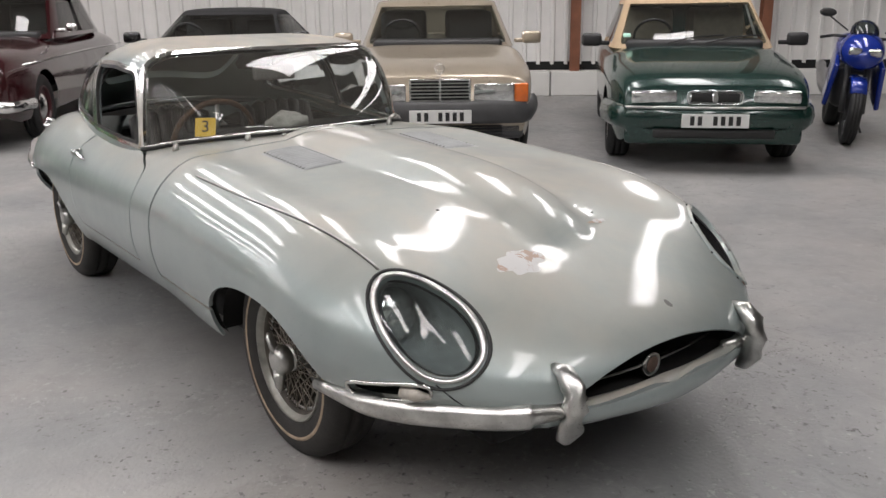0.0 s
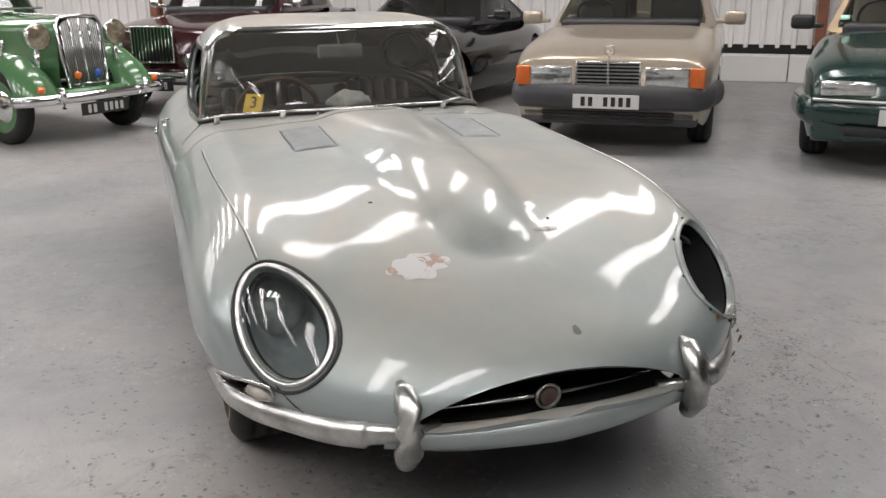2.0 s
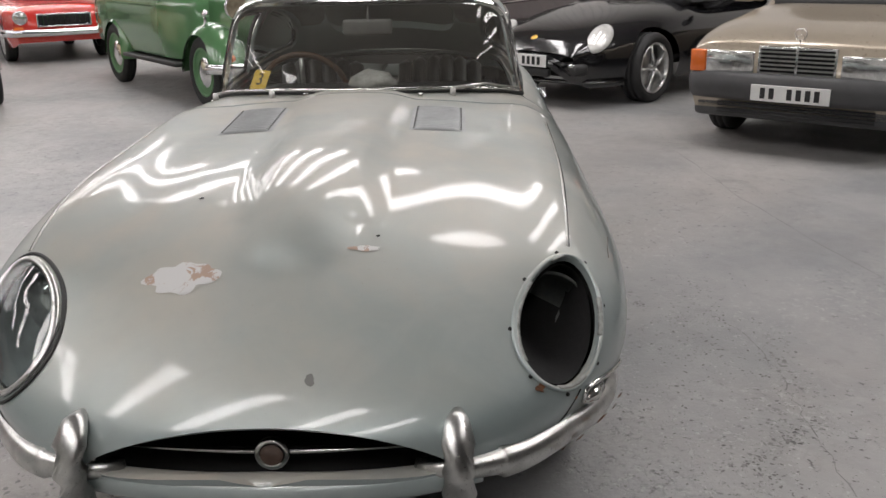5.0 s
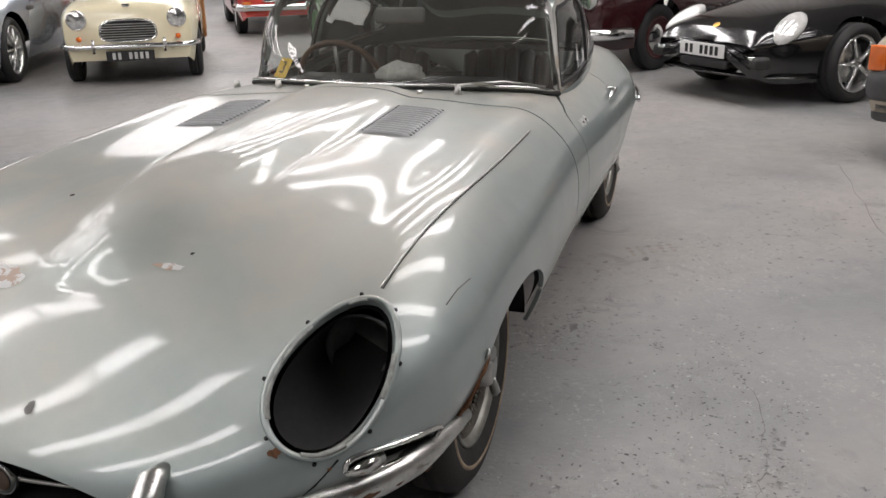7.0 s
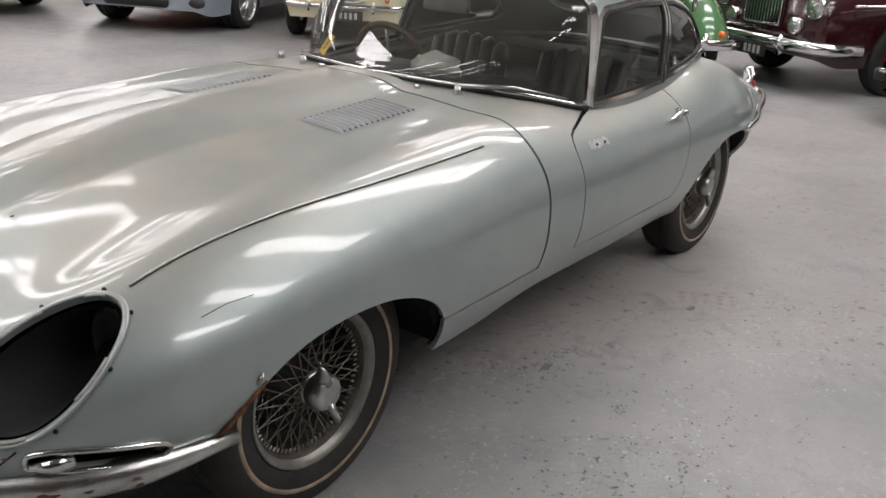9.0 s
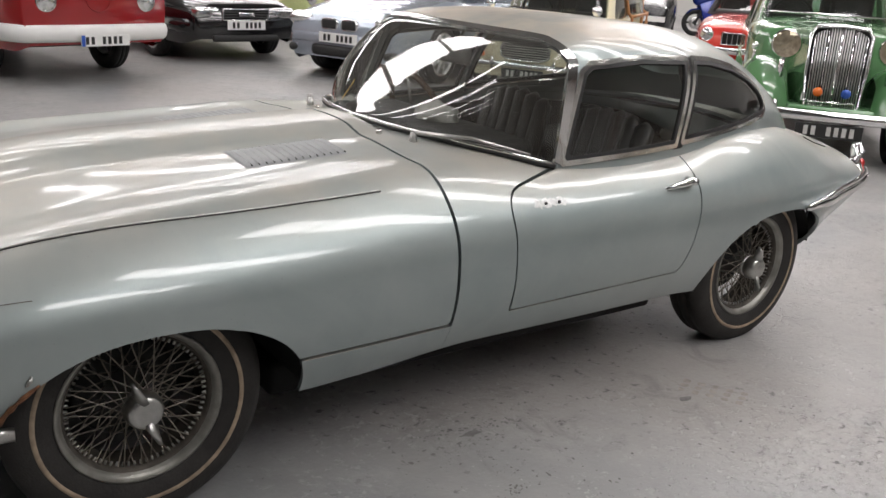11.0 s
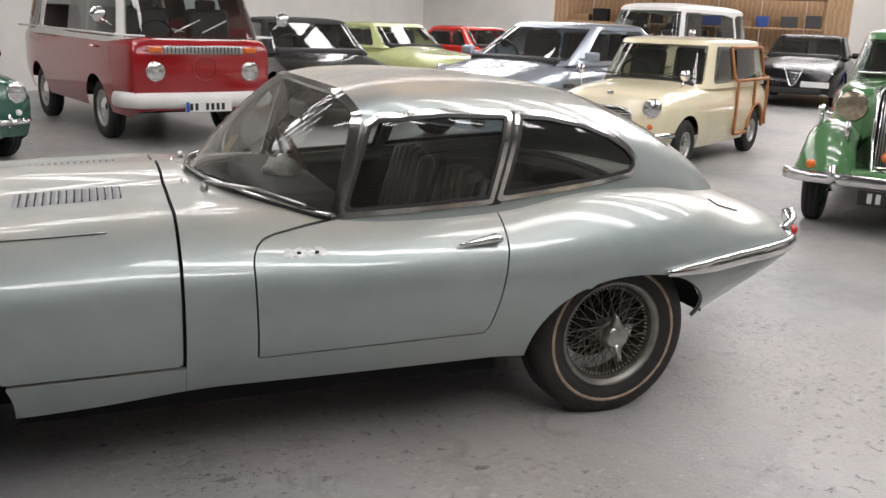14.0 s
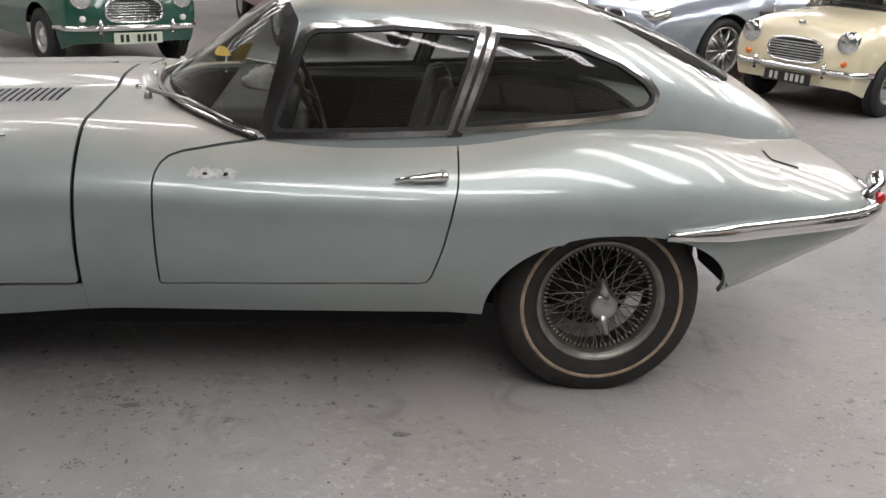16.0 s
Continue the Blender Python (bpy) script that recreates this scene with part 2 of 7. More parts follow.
def box(bm, c, s, bev=0.0, rot=None):
    """A box of size s at c, with bevelled edges."""
    r = bmesh.ops.create_cube(bm, size=1.0)
    vs = r["verts"]
    bmesh.ops.scale(bm, vec=s, verts=vs)
    if bev:
        es = list({e for v in vs for e in v.link_edges})
        g = bmesh.ops.bevel(bm, geom=es, offset=bev, segments=2, affect="EDGES", profile=0.5)
        vs = list({v for f in g["faces"] for v in f.verts} | {v for v in vs if v.is_valid})
    if rot is not None:
        bmesh.ops.transform(bm, matrix=rot, verts=vs)
    bmesh.ops.translate(bm, vec=c, verts=vs)
    return vs


def boxm(c, s, bev=0.0, rot=None):
    bm = bmesh.new()
    box(bm, c, s, bev, rot)
    return bm


def cyl(bm, a, b, r0, r1=None, seg=16, caps=True):
    """A tapered round bar from a to b."""
    a, b = Vector(a), Vector(b)
    r1 = r0 if r1 is None else r1
    d = b - a
    q = d.to_track_quat("Z", "Y").to_matrix()
    rings = []
    for p, r in ((a, r0), (b, r1)):
        rings.append([bm.verts.new(p + q @ Vector((r * math.cos(k * math.tau / seg), r * math.sin(k * math.tau / seg), 0))) for k in range(seg)])
    for k in range(seg):
        bm.faces.new((rings[0][k], rings[0][(k + 1) % seg], rings[1][(k + 1) % seg], rings[1][k]))
    if caps:
        bm.faces.new(rings[0][::-1])
        bm.faces.new(rings[1])


def tube(bm, pts, r, seg=8, closed=False, flat=1.0, cap=True):
    """A bar along points; r may be a list of radii."""
    pts = [Vector(p) for p in pts]
    n = len(pts)
    rs = r if isinstance(r, (list, tuple)) else [r] * n
    rings, upv = [], Vector((0, 0, 1))
    for i, p in enumerate(pts):
        t = (pts[(i + 1) % n] - pts[i - 1]) if closed else (pts[min(i + 1, n - 1)] - pts[max(i - 1, 0)])
        t.normalize()
        s = t.cross(upv)
        if s.length < 1e-4:
            s = t.cross(Vector((1, 0, 0)))
        s.normalize()
        w = s.cross(t)
        rings.append([bm.verts.new(p + rs[i] * (math.cos(k * math.tau / seg) * s + flat * math.sin(k * math.tau / seg) * w)) for k in range(seg)])
    for i in range(n if closed else n - 1):
        a, b = rings[i], rings[(i + 1) % n]
        for k in range(seg):
            bm.faces.new((a[k], a[(k + 1) % seg], b[(k + 1) % seg], b[k]))
    if not closed and cap:
        bm.faces.new(rings[0][::-1])
        bm.faces.new(rings[-1])
    bmesh.ops.recalc_face_normals(bm, faces=bm.faces)


def lathe(bm, prof, seg=40, axis="y"):
    """Turn a profile of (radius, along) round the y axis."""
    rings = []
    for r, h in prof:
        rings.append([bm.verts.new((r * math.cos(k * math.tau / seg), h, r * math.sin(k * math.tau / seg))) for k in range(seg)])
    for i in range(len(prof) - 1):
        for k in range(seg):
            bm.faces.new((rings[i][k], rings[i][(k + 1) % seg], rings[i + 1][(k + 1) % seg], rings[i + 1][k]))
    bmesh.ops.recalc_face_normals(bm, faces=bm.faces)


def curve(*pts):
    """A smooth function through (x, value) pairs."""
    pts = sorted(pts)
    xs, ys = [float(p[0]) for p in pts], [float(p[1]) for p in pts]
    d = [(ys[k + 1] - ys[k]) / (xs[k + 1] - xs[k]) for k in range(len(xs) - 1)]
    m = [d[0]] + [0 if a * b <= 0 else 2 * a * b / (a + b) for a, b in zip(d[:-1], d[1:])] + [d[-1]]

    @lru_cache(maxsize=4096)
    def f(x):
        x = min(max(x, xs[0]), xs[-1])
        i = 0
        while i < len(xs) - 2 and xs[i + 1] <= x:
            i += 1
        h = xs[i + 1] - xs[i]
        t = (x - xs[i]) / h
        return ((2 * t**3 - 3 * t * t + 1) * ys[i] + (t**3 - 2 * t * t + t) * h * m[i] + (-2 * t**3 + 3 * t * t) * ys[i + 1] + (t**3 - t * t) * h * m[i + 1])

    return f


def spow(v, p):
    return math.copysign(abs(v) ** p, v)


def shell(S, us, vs, keep=None, flange=0.0, flip=False, close_u=False):
    """Mesh of the surface S(u, v), cut exactly where keep(p) falls below 0; its open edges are turned in by flange."""
    bm = bmesh.new()
    nu, nv = len(us), len(vs)
    P = [[Vector(S(u, v)) for v in vs] for u in us]
    K = [[keep(p) if keep else 1.0 for p in row] for row in P]
    verts, cuts = {}, {}

    def at(i, j):
        i = i % (nu - 1) if close_u else i
        if (i, j) not in verts:
            verts[i, j] = bm.verts.new(P[i][j])
        return verts[i, j]

    def cut(a, b):
        if a > b:
            a, b = b, a
        if (a, b) not in cuts:
            (i, j), (k, l) = a, b
            lo, hi, s = 0.0, 1.0, K[i][j] > 0
            for _ in range(9):
                mid = (lo + hi) / 2
                p = Vector(S(us[i] + (us[k] - us[i]) * mid, vs[j] + (vs[l] - vs[j]) * mid))
                if (keep(p) > 0) == s:
                    lo = mid
                else:
                    hi = mid
            cuts[a, b] = bm.verts.new(p)
        return cuts[a, b]

    for i in range(nu - 1):
        for j in range(nv - 1):
            ring = [(i, j), (i + 1, j), (i + 1, j + 1), (i, j + 1)]
            ins = [K[a][b] > 0 for a, b in ring]
            if not any(ins):
                continue
            poly = []
            for q in range(4):
                a, b = ring[q], ring[(q + 1) % 4]
                if ins[q]:
                    poly.append(at(*a))
                if ins[q] != ins[(q + 1) % 4]:
                    poly.append(cut(a, b))
            poly = list(dict.fromkeys(poly))
            if len(poly) > 2:
                try:
                    bm.faces.new(poly[::-1] if flip else poly)
                except ValueError:
                    pass
    bmesh.ops.remove_doubles(bm, verts=bm.verts, dist=0.0006)
    bm.normal_update()
    if bm.verts:
        xs, zs = [v.co.x for v in bm.verts], [v.co.z for v in bm.verts]
        mid = Vector(((min(xs) + max(xs)) / 2, 0, (min(zs) + max(zs)) / 2))
        if sum((f.calc_center_median() - mid).dot(f.normal) * f.calc_area() for f in bm.faces) < 0:
            bmesh.ops.reverse_faces(bm, faces=bm.faces)
            bm.normal_update()
    if flange:
        edges = [e for e in bm.edges if e.is_boundary]
        for e in edges:
            e.smooth = False
        inner = {}
        for e in edges:
            for v in e.verts:
                if v not in inner:
                    inner[v] = bm.verts.new(v.co - v.normal * flange)
        for e in edges:
            lp = e.link_loops[0]
            a, b = lp.vert, lp.link_loop_next.vert
            try:
                bm.faces.new((b, a, inner[a], inner[b]))
            except ValueError:
                pass
    return bm


def steps(a, b, n):
    return [a + (b - a) * k / n for k in range(n + 1)]


def poly_sd(poly):
    """Signed distance to a polygon, positive inside."""
    pts = [np.array(p, float) for p in poly]

    def f(x, z):
        best, inside = 1e9, False
        for (ax, az), (bx, bz) in zip(pts, pts[1:] + pts[:1]):
            ex, ez, wx, wz = bx - ax, bz - az, x - ax, z - az
            t = min(1, max(0, (wx * ex + wz * ez) / (ex * ex + ez * ez)))
            best = min(best, (wx - t * ex) ** 2 + (wz - t * ez) ** 2)
            if (az > z) != (bz > z) and x < ax + (z - az) / (bz - az) * ex:
                inside = not inside
        return math.sqrt(best) * (1 if inside else -1)

    return f


# ---- the building ----
E1, NV = Vector((math.cos(radians(50)), math.sin(radians(50)), 0)), Vector((math.sin(radians(50)), -math.cos(radians(50)), 0))
N0, N1, S0, S1, EAVES, RIDGE = -10.2, 8.8, -30.0, 13.0, 4.6, 6.2
SOCK_S = -8.6


def room(s, n, z=0.0):
    """A place in the hall: s along it, n across it from the corrugated wall."""
    return E1 * s + NV * n + Vector((0, 0, z))


def slab(name, corners, thick, material, label, kind="structure"):
    """A flat slab with the given top corners."""
    bm = bmesh.new()
    c = [Vector(p) for p in corners]
    nrm = (c[1] - c[0]).cross(c[2] - c[0]).normalized() * thick
    a, b = [bm.verts.new(p) for p in c], [bm.verts.new(p - nrm) for p in c]
    bm.faces.new(a)
    bm.faces.new(b[::-1])
    for k in range(len(c)):
        bm.faces.new((a[k - 1], b[k - 1], b[k], a[k]))
    bmesh.ops.recalc_face_normals(bm, faces=bm.faces)
    return tagged(part(name, bm, material, None, "", False), label, "", "", kind)


NM = (N0 + N1) / 2
slab("floor", [room(S0, N1), room(S1, N1), room(S1, N0), room(S0, N0)], 0.2, M_FLOOR, "worn grey painted concrete floor")


def corrugated(name, a, b, h, material, label, pitch=0.20, depth=0.03, z0=0.0):
    """A wall of ribbed sheet from a to b, with thickness; its ribs face to the left of a->b."""
    a, b = Vector(a), Vector(b)
    t = (b - a).normalized()
    o = Vector((-t.y, t.x, 0))
    n = int((b - a).length / pitch)
    bm = bmesh.new()
    prof = []
    for k in range(n):
        for f, d in ((0.0, 0), (0.62, 0), (0.70, depth), (0.92, depth)):
            prof.append(a + t * ((k + f) * pitch) + o * d)
    prof.append(b)
    back = [a - o * 0.12, b - o * 0.12]
    lo = [bm.verts.new((p.x, p.y, z0)) for p in prof]
    hi = [bm.verts.new((p.x, p.y, h)) for p in prof]
    for k in range(len(prof) - 1):
        bm.faces.new((lo[k], lo[k + 1], hi[k + 1], hi[k]))
    bl = [bm.verts.new((p.x, p.y, z0)) for p in back]
    bh = [bm.verts.new((p.x, p.y, h)) for p in back]
    bm.faces.new((bl[1], bl[0], bh[0], bh[1]))
    return tagged(part(name, bm, material, None, "", False), label, "wall", "", "structure")


corrugated("wall_north", room(S1, N0), room(S0, N0), EAVES, M_WALL, "white painted corrugated sheet wall", z0=0.42)
slab("wall_south", [room(S0, N1, 0), room(S1, N1, 0), room(S1, N1, EAVES), room(S0, N1, EAVES)], -0.15, M_WALL2, "plain white painted wall")
# closing wall out of view; its dark colour keeps bounce out of the shadows
slab("wall_east", [room(S1, N1, 0), room(S1, N0, 0), room(S1, N0, EAVES), room(S1, NM, RIDGE), room(S1, N1, EAVES)], -0.15, M_WALL3, "bare dark block gable wall")
slab("wall_west", [room(S0, N0, 0), room(S0, N1, 0), room(S0, N1, EAVES), room(S0, NM, RIDGE), room(S0, N0, EAVES)], -0.15, M_WALL2, "white painted gable wall")


def hall_roof():
    """Two sloping roof sheets with real holes, each closed by a translucent rooflight sheet."""
    lights = []
    for side, (na, nb) in enumerate(((N0, NM), (N1, NM))):
        ss = [S0]
        k = S0 + 0.6
        wide = (0.62, 0.46)[side]
        while k + 1.0 < 6.3:
            ss += [k, k + wide]
            k += 2.1
        ss.append(S1)
        fs = [0.0, 0.34, 0.74, 1.0]
        bm = bmesh.new()

        def pt(s, f, up=0.0, na=na, nb=nb):
            return room(s, na + (nb - na) * f, EAVES + (RIDGE - EAVES) * f + up)

        grid = {(i, j): bm.verts.new(pt(s, f)) for i, s in enumerate(ss) for j, f in enumerate(fs)}
        for i in range(len(ss) - 1):
            for j in range(3):
                if i % 2 == 1 and j == 1:
                    lights.append((pt, ss[i], ss[i + 1]))
                    continue
                bm.faces.new((grid[i, j], grid[i + 1, j], grid[i + 1, j + 1], grid[i, j + 1]))
        ob = part("ceiling", bm, M_ROOF, None, "", False)
        tagged(ob, "pale sheeted pitched roof with rooflight openings", "ceiling", "", "structure")
    for pt, a, b in lights:
        bm = bmesh.new()
        v = [bm.verts.new(pt(s, f, 0.05)) for s, f in ((a - 0.05, 0.33), (b + 0.05, 0.33), (b + 0.05, 0.75), (a - 0.05, 0.75))]
        bm.faces.new(v)
        tagged(part("rooflight", bm, M_SKYLIGHT, None, "", False), "translucent white rooflight sheet in the roof", "rooflight", "rooflights", "structure")
        bm = bmesh.new()
        for f in (0.42, 0.54, 0.66):
            p, q = pt(a, f, -0.02), pt(b, f, -0.02)
            tube(bm, [p, q], 0.05, 4)
        tagged(part("purlin", bm, M_ROOF, None, "", False), "pale steel purlins across a rooflight", "purlin", "purlins", "structure")


hall_roof()


def wall_base():
    """Low white block kerb under the ribbed wall, a dark gap above it and the rust-red posts."""
    bm = bmesh.new()
    for k in range(43):
        c = room(S0 + 0.5 + k, N0 + 0.13, 0.17)
        box(bm, c, (0.985, 0.42, 0.34), 0.012, Matrix.Rotation(radians(50), 4, "Z"))
    tagged(part("trim", bm, M_WALL2, None, "", False), "low white painted block kerb along the wall", "kerb", "", "structure")
    bm = bmesh.new()
    box(bm, room((S0 + S1) / 2, N0 - 0.03, 0.40), (S1 - S0, 0.10, 0.12), 0, Matrix.Rotation(radians(50), 4, "Z"))
    tagged(part("baseboard", bm, M_DARK, None, "", False), "dark gap strip above the kerb", "strip", "", "structure")
    for s in POSTS:
        bm = bmesh.new()
        R = Matrix.Rotation(radians(50), 4, "Z")
        for dy in (-0.085, 0.085):
            box(bm, room(s, N0 + 0.17 + dy, EAVES / 2 + 0.17), (0.13, 0.012, EAVES - 0.34), 0, R)
        box(bm, room(s, N0 + 0.17, EAVES / 2 + 0.17), (0.012, 0.16, EAVES - 0.34), 0, R)
        tagged(part("steel_post", bm, M_STEEL, None, "", False), "rust-red steel post standing against the white wall", "post", "steel posts", "structure")


POSTS = (1.35, 4.0, -9.0, -16.0)
wall_base()


# ---- wheels ----
def tyre_mesh(r, w, rim):
    bm = bmesh.new()
    h = w / 2
    pr = [(rim, -h * 0.72), (rim + 0.02, -h * 0.86), ((r + rim) / 2, -h), (r - 0.03, -h * 0.92), (r - 0.008, -h * 0.74), (r, -h * 0.55), (r, -h * 0.3), (r - 0.006, -h * 0.28), (r - 0.006, -h * 0.22), (r, -h * 0.2), (r, 0)]
    pr = pr + [(a, -b) for a, b in pr[-2::-1]]
    lathe(bm, pr, 56)
    return bm


def ring_mesh(prof, seg=56):
    bm = bmesh.new()
    lathe(bm, prof, seg)
    return bm


def wire_wheel(parent, x, y, side, spin, z=0.322, steer=0):
    """Knock-off wire wheel: tyre with a thin band, chrome rim, laced spokes, hub and two-eared spinner."""
    root = new("wheel")
    root.parent = parent
    root.matrix_local = pose(x, y, z, 0, 0, (0 if side > 0 else 180) + steer)
    r = 0.325
    tyre = part("tyre", tyre_mesh(r, 0.182, 0.192), M_TYRE, root, "dusty black crossply tyre")
    part("tyre_band", ring_mesh([(0.249, 0.0905), (0.252, 0.0925), (0.258, 0.0925), (0.261, 0.0905)]), M_BAND, tyre, "thin browned white band")
    part("rim", ring_mesh([(0.205, 0.072), (0.207, 0.078), (0.200, 0.080), (0.190, 0.066), (0.186, 0.060)]), M_RIMGREY, root, "tarnished grey rim")
    part("rim_barrel", ring_mesh([(0.186, 0.060), (0.180, 0.056), (0.174, 0.03), (0.172, -0.03), (0.186, -0.06), (0.205, -0.075)]), M_BARREL, root, "grimy inside of the rim")
    bm = bmesh.new()
    for k in range(72):
        a = k * math.tau / 72
        grp = k % 4
        tw = (0.34 if k % 2 else -0.34) * (1.0 if grp < 2 else 0.75)
        hy = 0.062 if grp < 2 else -0.045
        hr = 0.040 if grp < 2 else 0.052
        ry = 0.030 if grp in (0, 3) else 0.052
        p = (0.174 * math.cos(a), ry, 0.174 * math.sin(a))
        q = (hr * math.cos(a + tw * 2.2), hy, hr * math.sin(a + tw * 2.2))
        cyl(bm, p, q, 0.0019, None, 5, False)
    part("spoke_lacing", bm, M_SPOKE, root, "laced wire spokes, dull and rusty")
    bm = bmesh.new()
    for k in range(72):
        a = k * math.tau / 72
        cyl(bm, (0.180 * math.cos(a), 0.04, 0.180 * math.sin(a)), (0.166 * math.cos(a), 0.041, 0.166 * math.sin(a)), 0.0036, 0.003, 6)
    part("nipple_ring", bm, M_DULL, root)
    part("hub", ring_mesh([(0.0, 0.07), (0.040, 0.07), (0.044, 0.06), (0.044, 0.02), (0.060, -0.03), (0.060, -0.06), (0.0, -0.06)], 28), M_DULL, root)
    bm = bmesh.new()
    lathe(bm, [(0.0, 0.119), (0.030, 0.119), (0.038, 0.117), (0.043, 0.111), (0.047, 0.098), (0.048, 0.080), (0.040, 0.068)], 32)
    for s in (1, -1):
        ca, sa = math.cos(spin), math.sin(spin)
        pts = [(0.030, 0.105), (0.055, 0.112), (0.078, 0.116), (0.095, 0.113)]
        tube(bm, [(s * p * ca, h, s * p * sa) for p, h in pts], [0.022, 0.019, 0.015, 0.008], 10, flat=0.55)
    part("spinner", bm, M_DULL, root, "two-eared knock-off spinner, dulled")
    part("brake_drum", ring_mesh([(0.0, -0.05), (0.125, -0.05), (0.135, -0.06), (0.135, -0.085), (0.0, -0.085)], 32), M_INNER, root)
    return root


def road_wheel(parent, x, y, side, r, w, rim, style, z=None):
    """A background car's wheel: tyre, rim and either alloy spokes or a hub cap."""
    root = new("wheel")
    root.parent = parent
    root.matrix_local = pose(x, y, z or r - 0.004, 0, 0, 0 if side > 0 else 180)
    part("tyre", tyre_mesh(r, w, rim), M_TYRE2, root)
    h = w / 2
    kind, n, mat = style
    part("rim", ring_mesh([(rim + 0.006, h * 0.80), (rim, h * 0.86), (rim - 0.012, h * 0.80), (rim - 0.02, h * 0.4), (rim - 0.025, -h * 0.7)], 40), mat, root)
    bm = bmesh.new()
    if kind == "alloy":
        for k in range(n):
            a = k * math.tau / n
            ca, sa = math.cos(a), math.sin(a)
            tube(bm, [(0.03 * ca, h * 0.62, 0.03 * sa), (rim * 0.55 * ca, h * 0.66, rim * 0.55 * sa), ((rim - 0.008) * ca, h * 0.58, (rim - 0.008) * sa)], [0.032, 0.024, 0.030 if n < 9 else 0.018], 8, flat=0.6)
        lathe(bm, [(0.0, h * 0.74), (0.032, h * 0.72), (0.045, h * 0.6), (0.05, h * 0.3)], 20)
        part("spoke_web", bm, mat, root)
        part("brake_disc", ring_mesh([(0.0, 0.0), (rim * 0.72, 0.0), (rim * 0.72, -0.02), (0, -0.02)], 28), M_DULL, root)
        part("wheel_back", ring_mesh([(0.0, -h * 0.6), (rim, -h * 0.6)], 28), M_DARK, root)
    else:
        lathe(bm, [(rim - 0.01, h * 0.62), (rim * 0.8, h * 0.48), (rim * 0.68, h * 0.55), (rim * 0.64, h * 0.52)], 36)
        part("disc", bm, mat, root)
        part("hub_cap", ring_mesh([(0.0, h * 0.88), (rim * 0.3, h * 0.85), (rim * 0.52, h * 0.72), (rim * 0.63, h * 0.54)], 36), M_BRIGHT, root, "domed chrome hub cap")
    return root


# ---- the silver coupe ----
hero = thing("sports_coupe", pose(0, 0, 0), "dusty silver-green vintage sports coupe with wire wheels and a missing headlamp", "car")
zc = curve((0.945, 0.425), (0.935, 0.448), (0.91, 0.478), (0.86, 0.518), (0.75, 0.578), (0.6, 0.648), (0.4, 0.716), (0.2, 0.760), (0, 0.787), (-0.3, 0.808), (-0.6, 0.828), (-0.9, 0.845), (-1.2, 0.850), (-1.6, 0.845), (-2, 0.845), (-2.4, 0.868), (-2.7, 0.855), (-2.95, 0.812), (-3.15, 0.765), (-3.3, 0.722), (-3.4, 0.672), (-3.46, 0.605))
zm = curve((0.945, 0.388), (0.90, 0.385), (0.7, 0.425), (0.4, 0.47), (0, 0.50), (-1, 0.52), (-2.4, 0.54), (-3.0, 0.56), (-3.46, 0.57))
zb = curve((0.945, 0.335), (0.93, 0.298), (0.90, 0.276), (0.8, 0.258), (0.6, 0.258), (0.4, 0.27), (0, 0.27), (-0.4, 0.262), (-0.6, 0.268), (-1.0, 0.292), (-1.9, 0.290), (-2.1, 0.280), (-2.6, 0.295), (-2.82, 0.318), (-3.02, 0.350), (-3.2, 0.397), (-3.35, 0.450), (-3.46, 0.52))
wd = curve((0.945, 0.12), (0.935, 0.23), (0.91, 0.35), (0.86, 0.47), (0.8, 0.556), (0.7, 0.655), (0.6, 0.732), (0.5, 0.780), (0.4, 0.806), (0.2, 0.825), (0, 0.828), (-0.4, 0.827), (-0.9, 0.822), (-1.9, 0.824), (-2.4, 0.822), (-2.7, 0.79), (-2.95, 0.725), (-3.15, 0.675), (-3.3, 0.615), (-3.4, 0.52), (-3.46, 0.24))
tuck = curve((0.945, 0.25), (0.6, 0.16), (0, 0.07), (-1, 0.075), (-2, 0.08), (-2.6, 0.09), (-3.1, 0.18), (-3.38, 0.28))
exn = curve((0.945, 2.0), (0.7, 2.35), (0.5, 2.85), (0.2, 2.95), (-0.5, 3.0), (-0.9, 3.1), (-2.0, 3.0), (-2.5, 2.7), (-3.0, 2.3), (-3.38, 2.1))
crest = curve((0.72, 0.0), (0.6, 0.014), (0.47, 0.036), (0.3, 0.042), (0.0, 0.040), (-0.4, 0.038), (-0.7, 0.036), (-0.95, 0.022), (-1.3, 0.0))
rake = curve((0.945, 0.014), (0.2, 0.013), (-0.4, 0.008), (-1.0, 0.004), (-1.5, 0.0), (-3.46, 0.0))
CREST_AT, CREST_W = 0.79, 0.115
haunch = curve((-1.5, 0.0), (-1.9, 0.012), (-2.3, 0.04), (-2.6, 0.035), (-3.0, 0.0))
bulge_w = curve((0.56, 0.02), (0.545, 0.05), (0.51, 0.082), (0.4, 0.120), (0.3, 0.142), (0.0, 0.170), (-0.2, 0.184), (-0.9, 0.205))
bulge_h = curve((0.565, 0.0), (0.545, 0.014), (0.505, 0.032), (0.40, 0.048), (0.25, 0.055), (0.1, 0.055), (-0.3, 0.048), (-0.7, 0.035), (-0.9, 0.027))


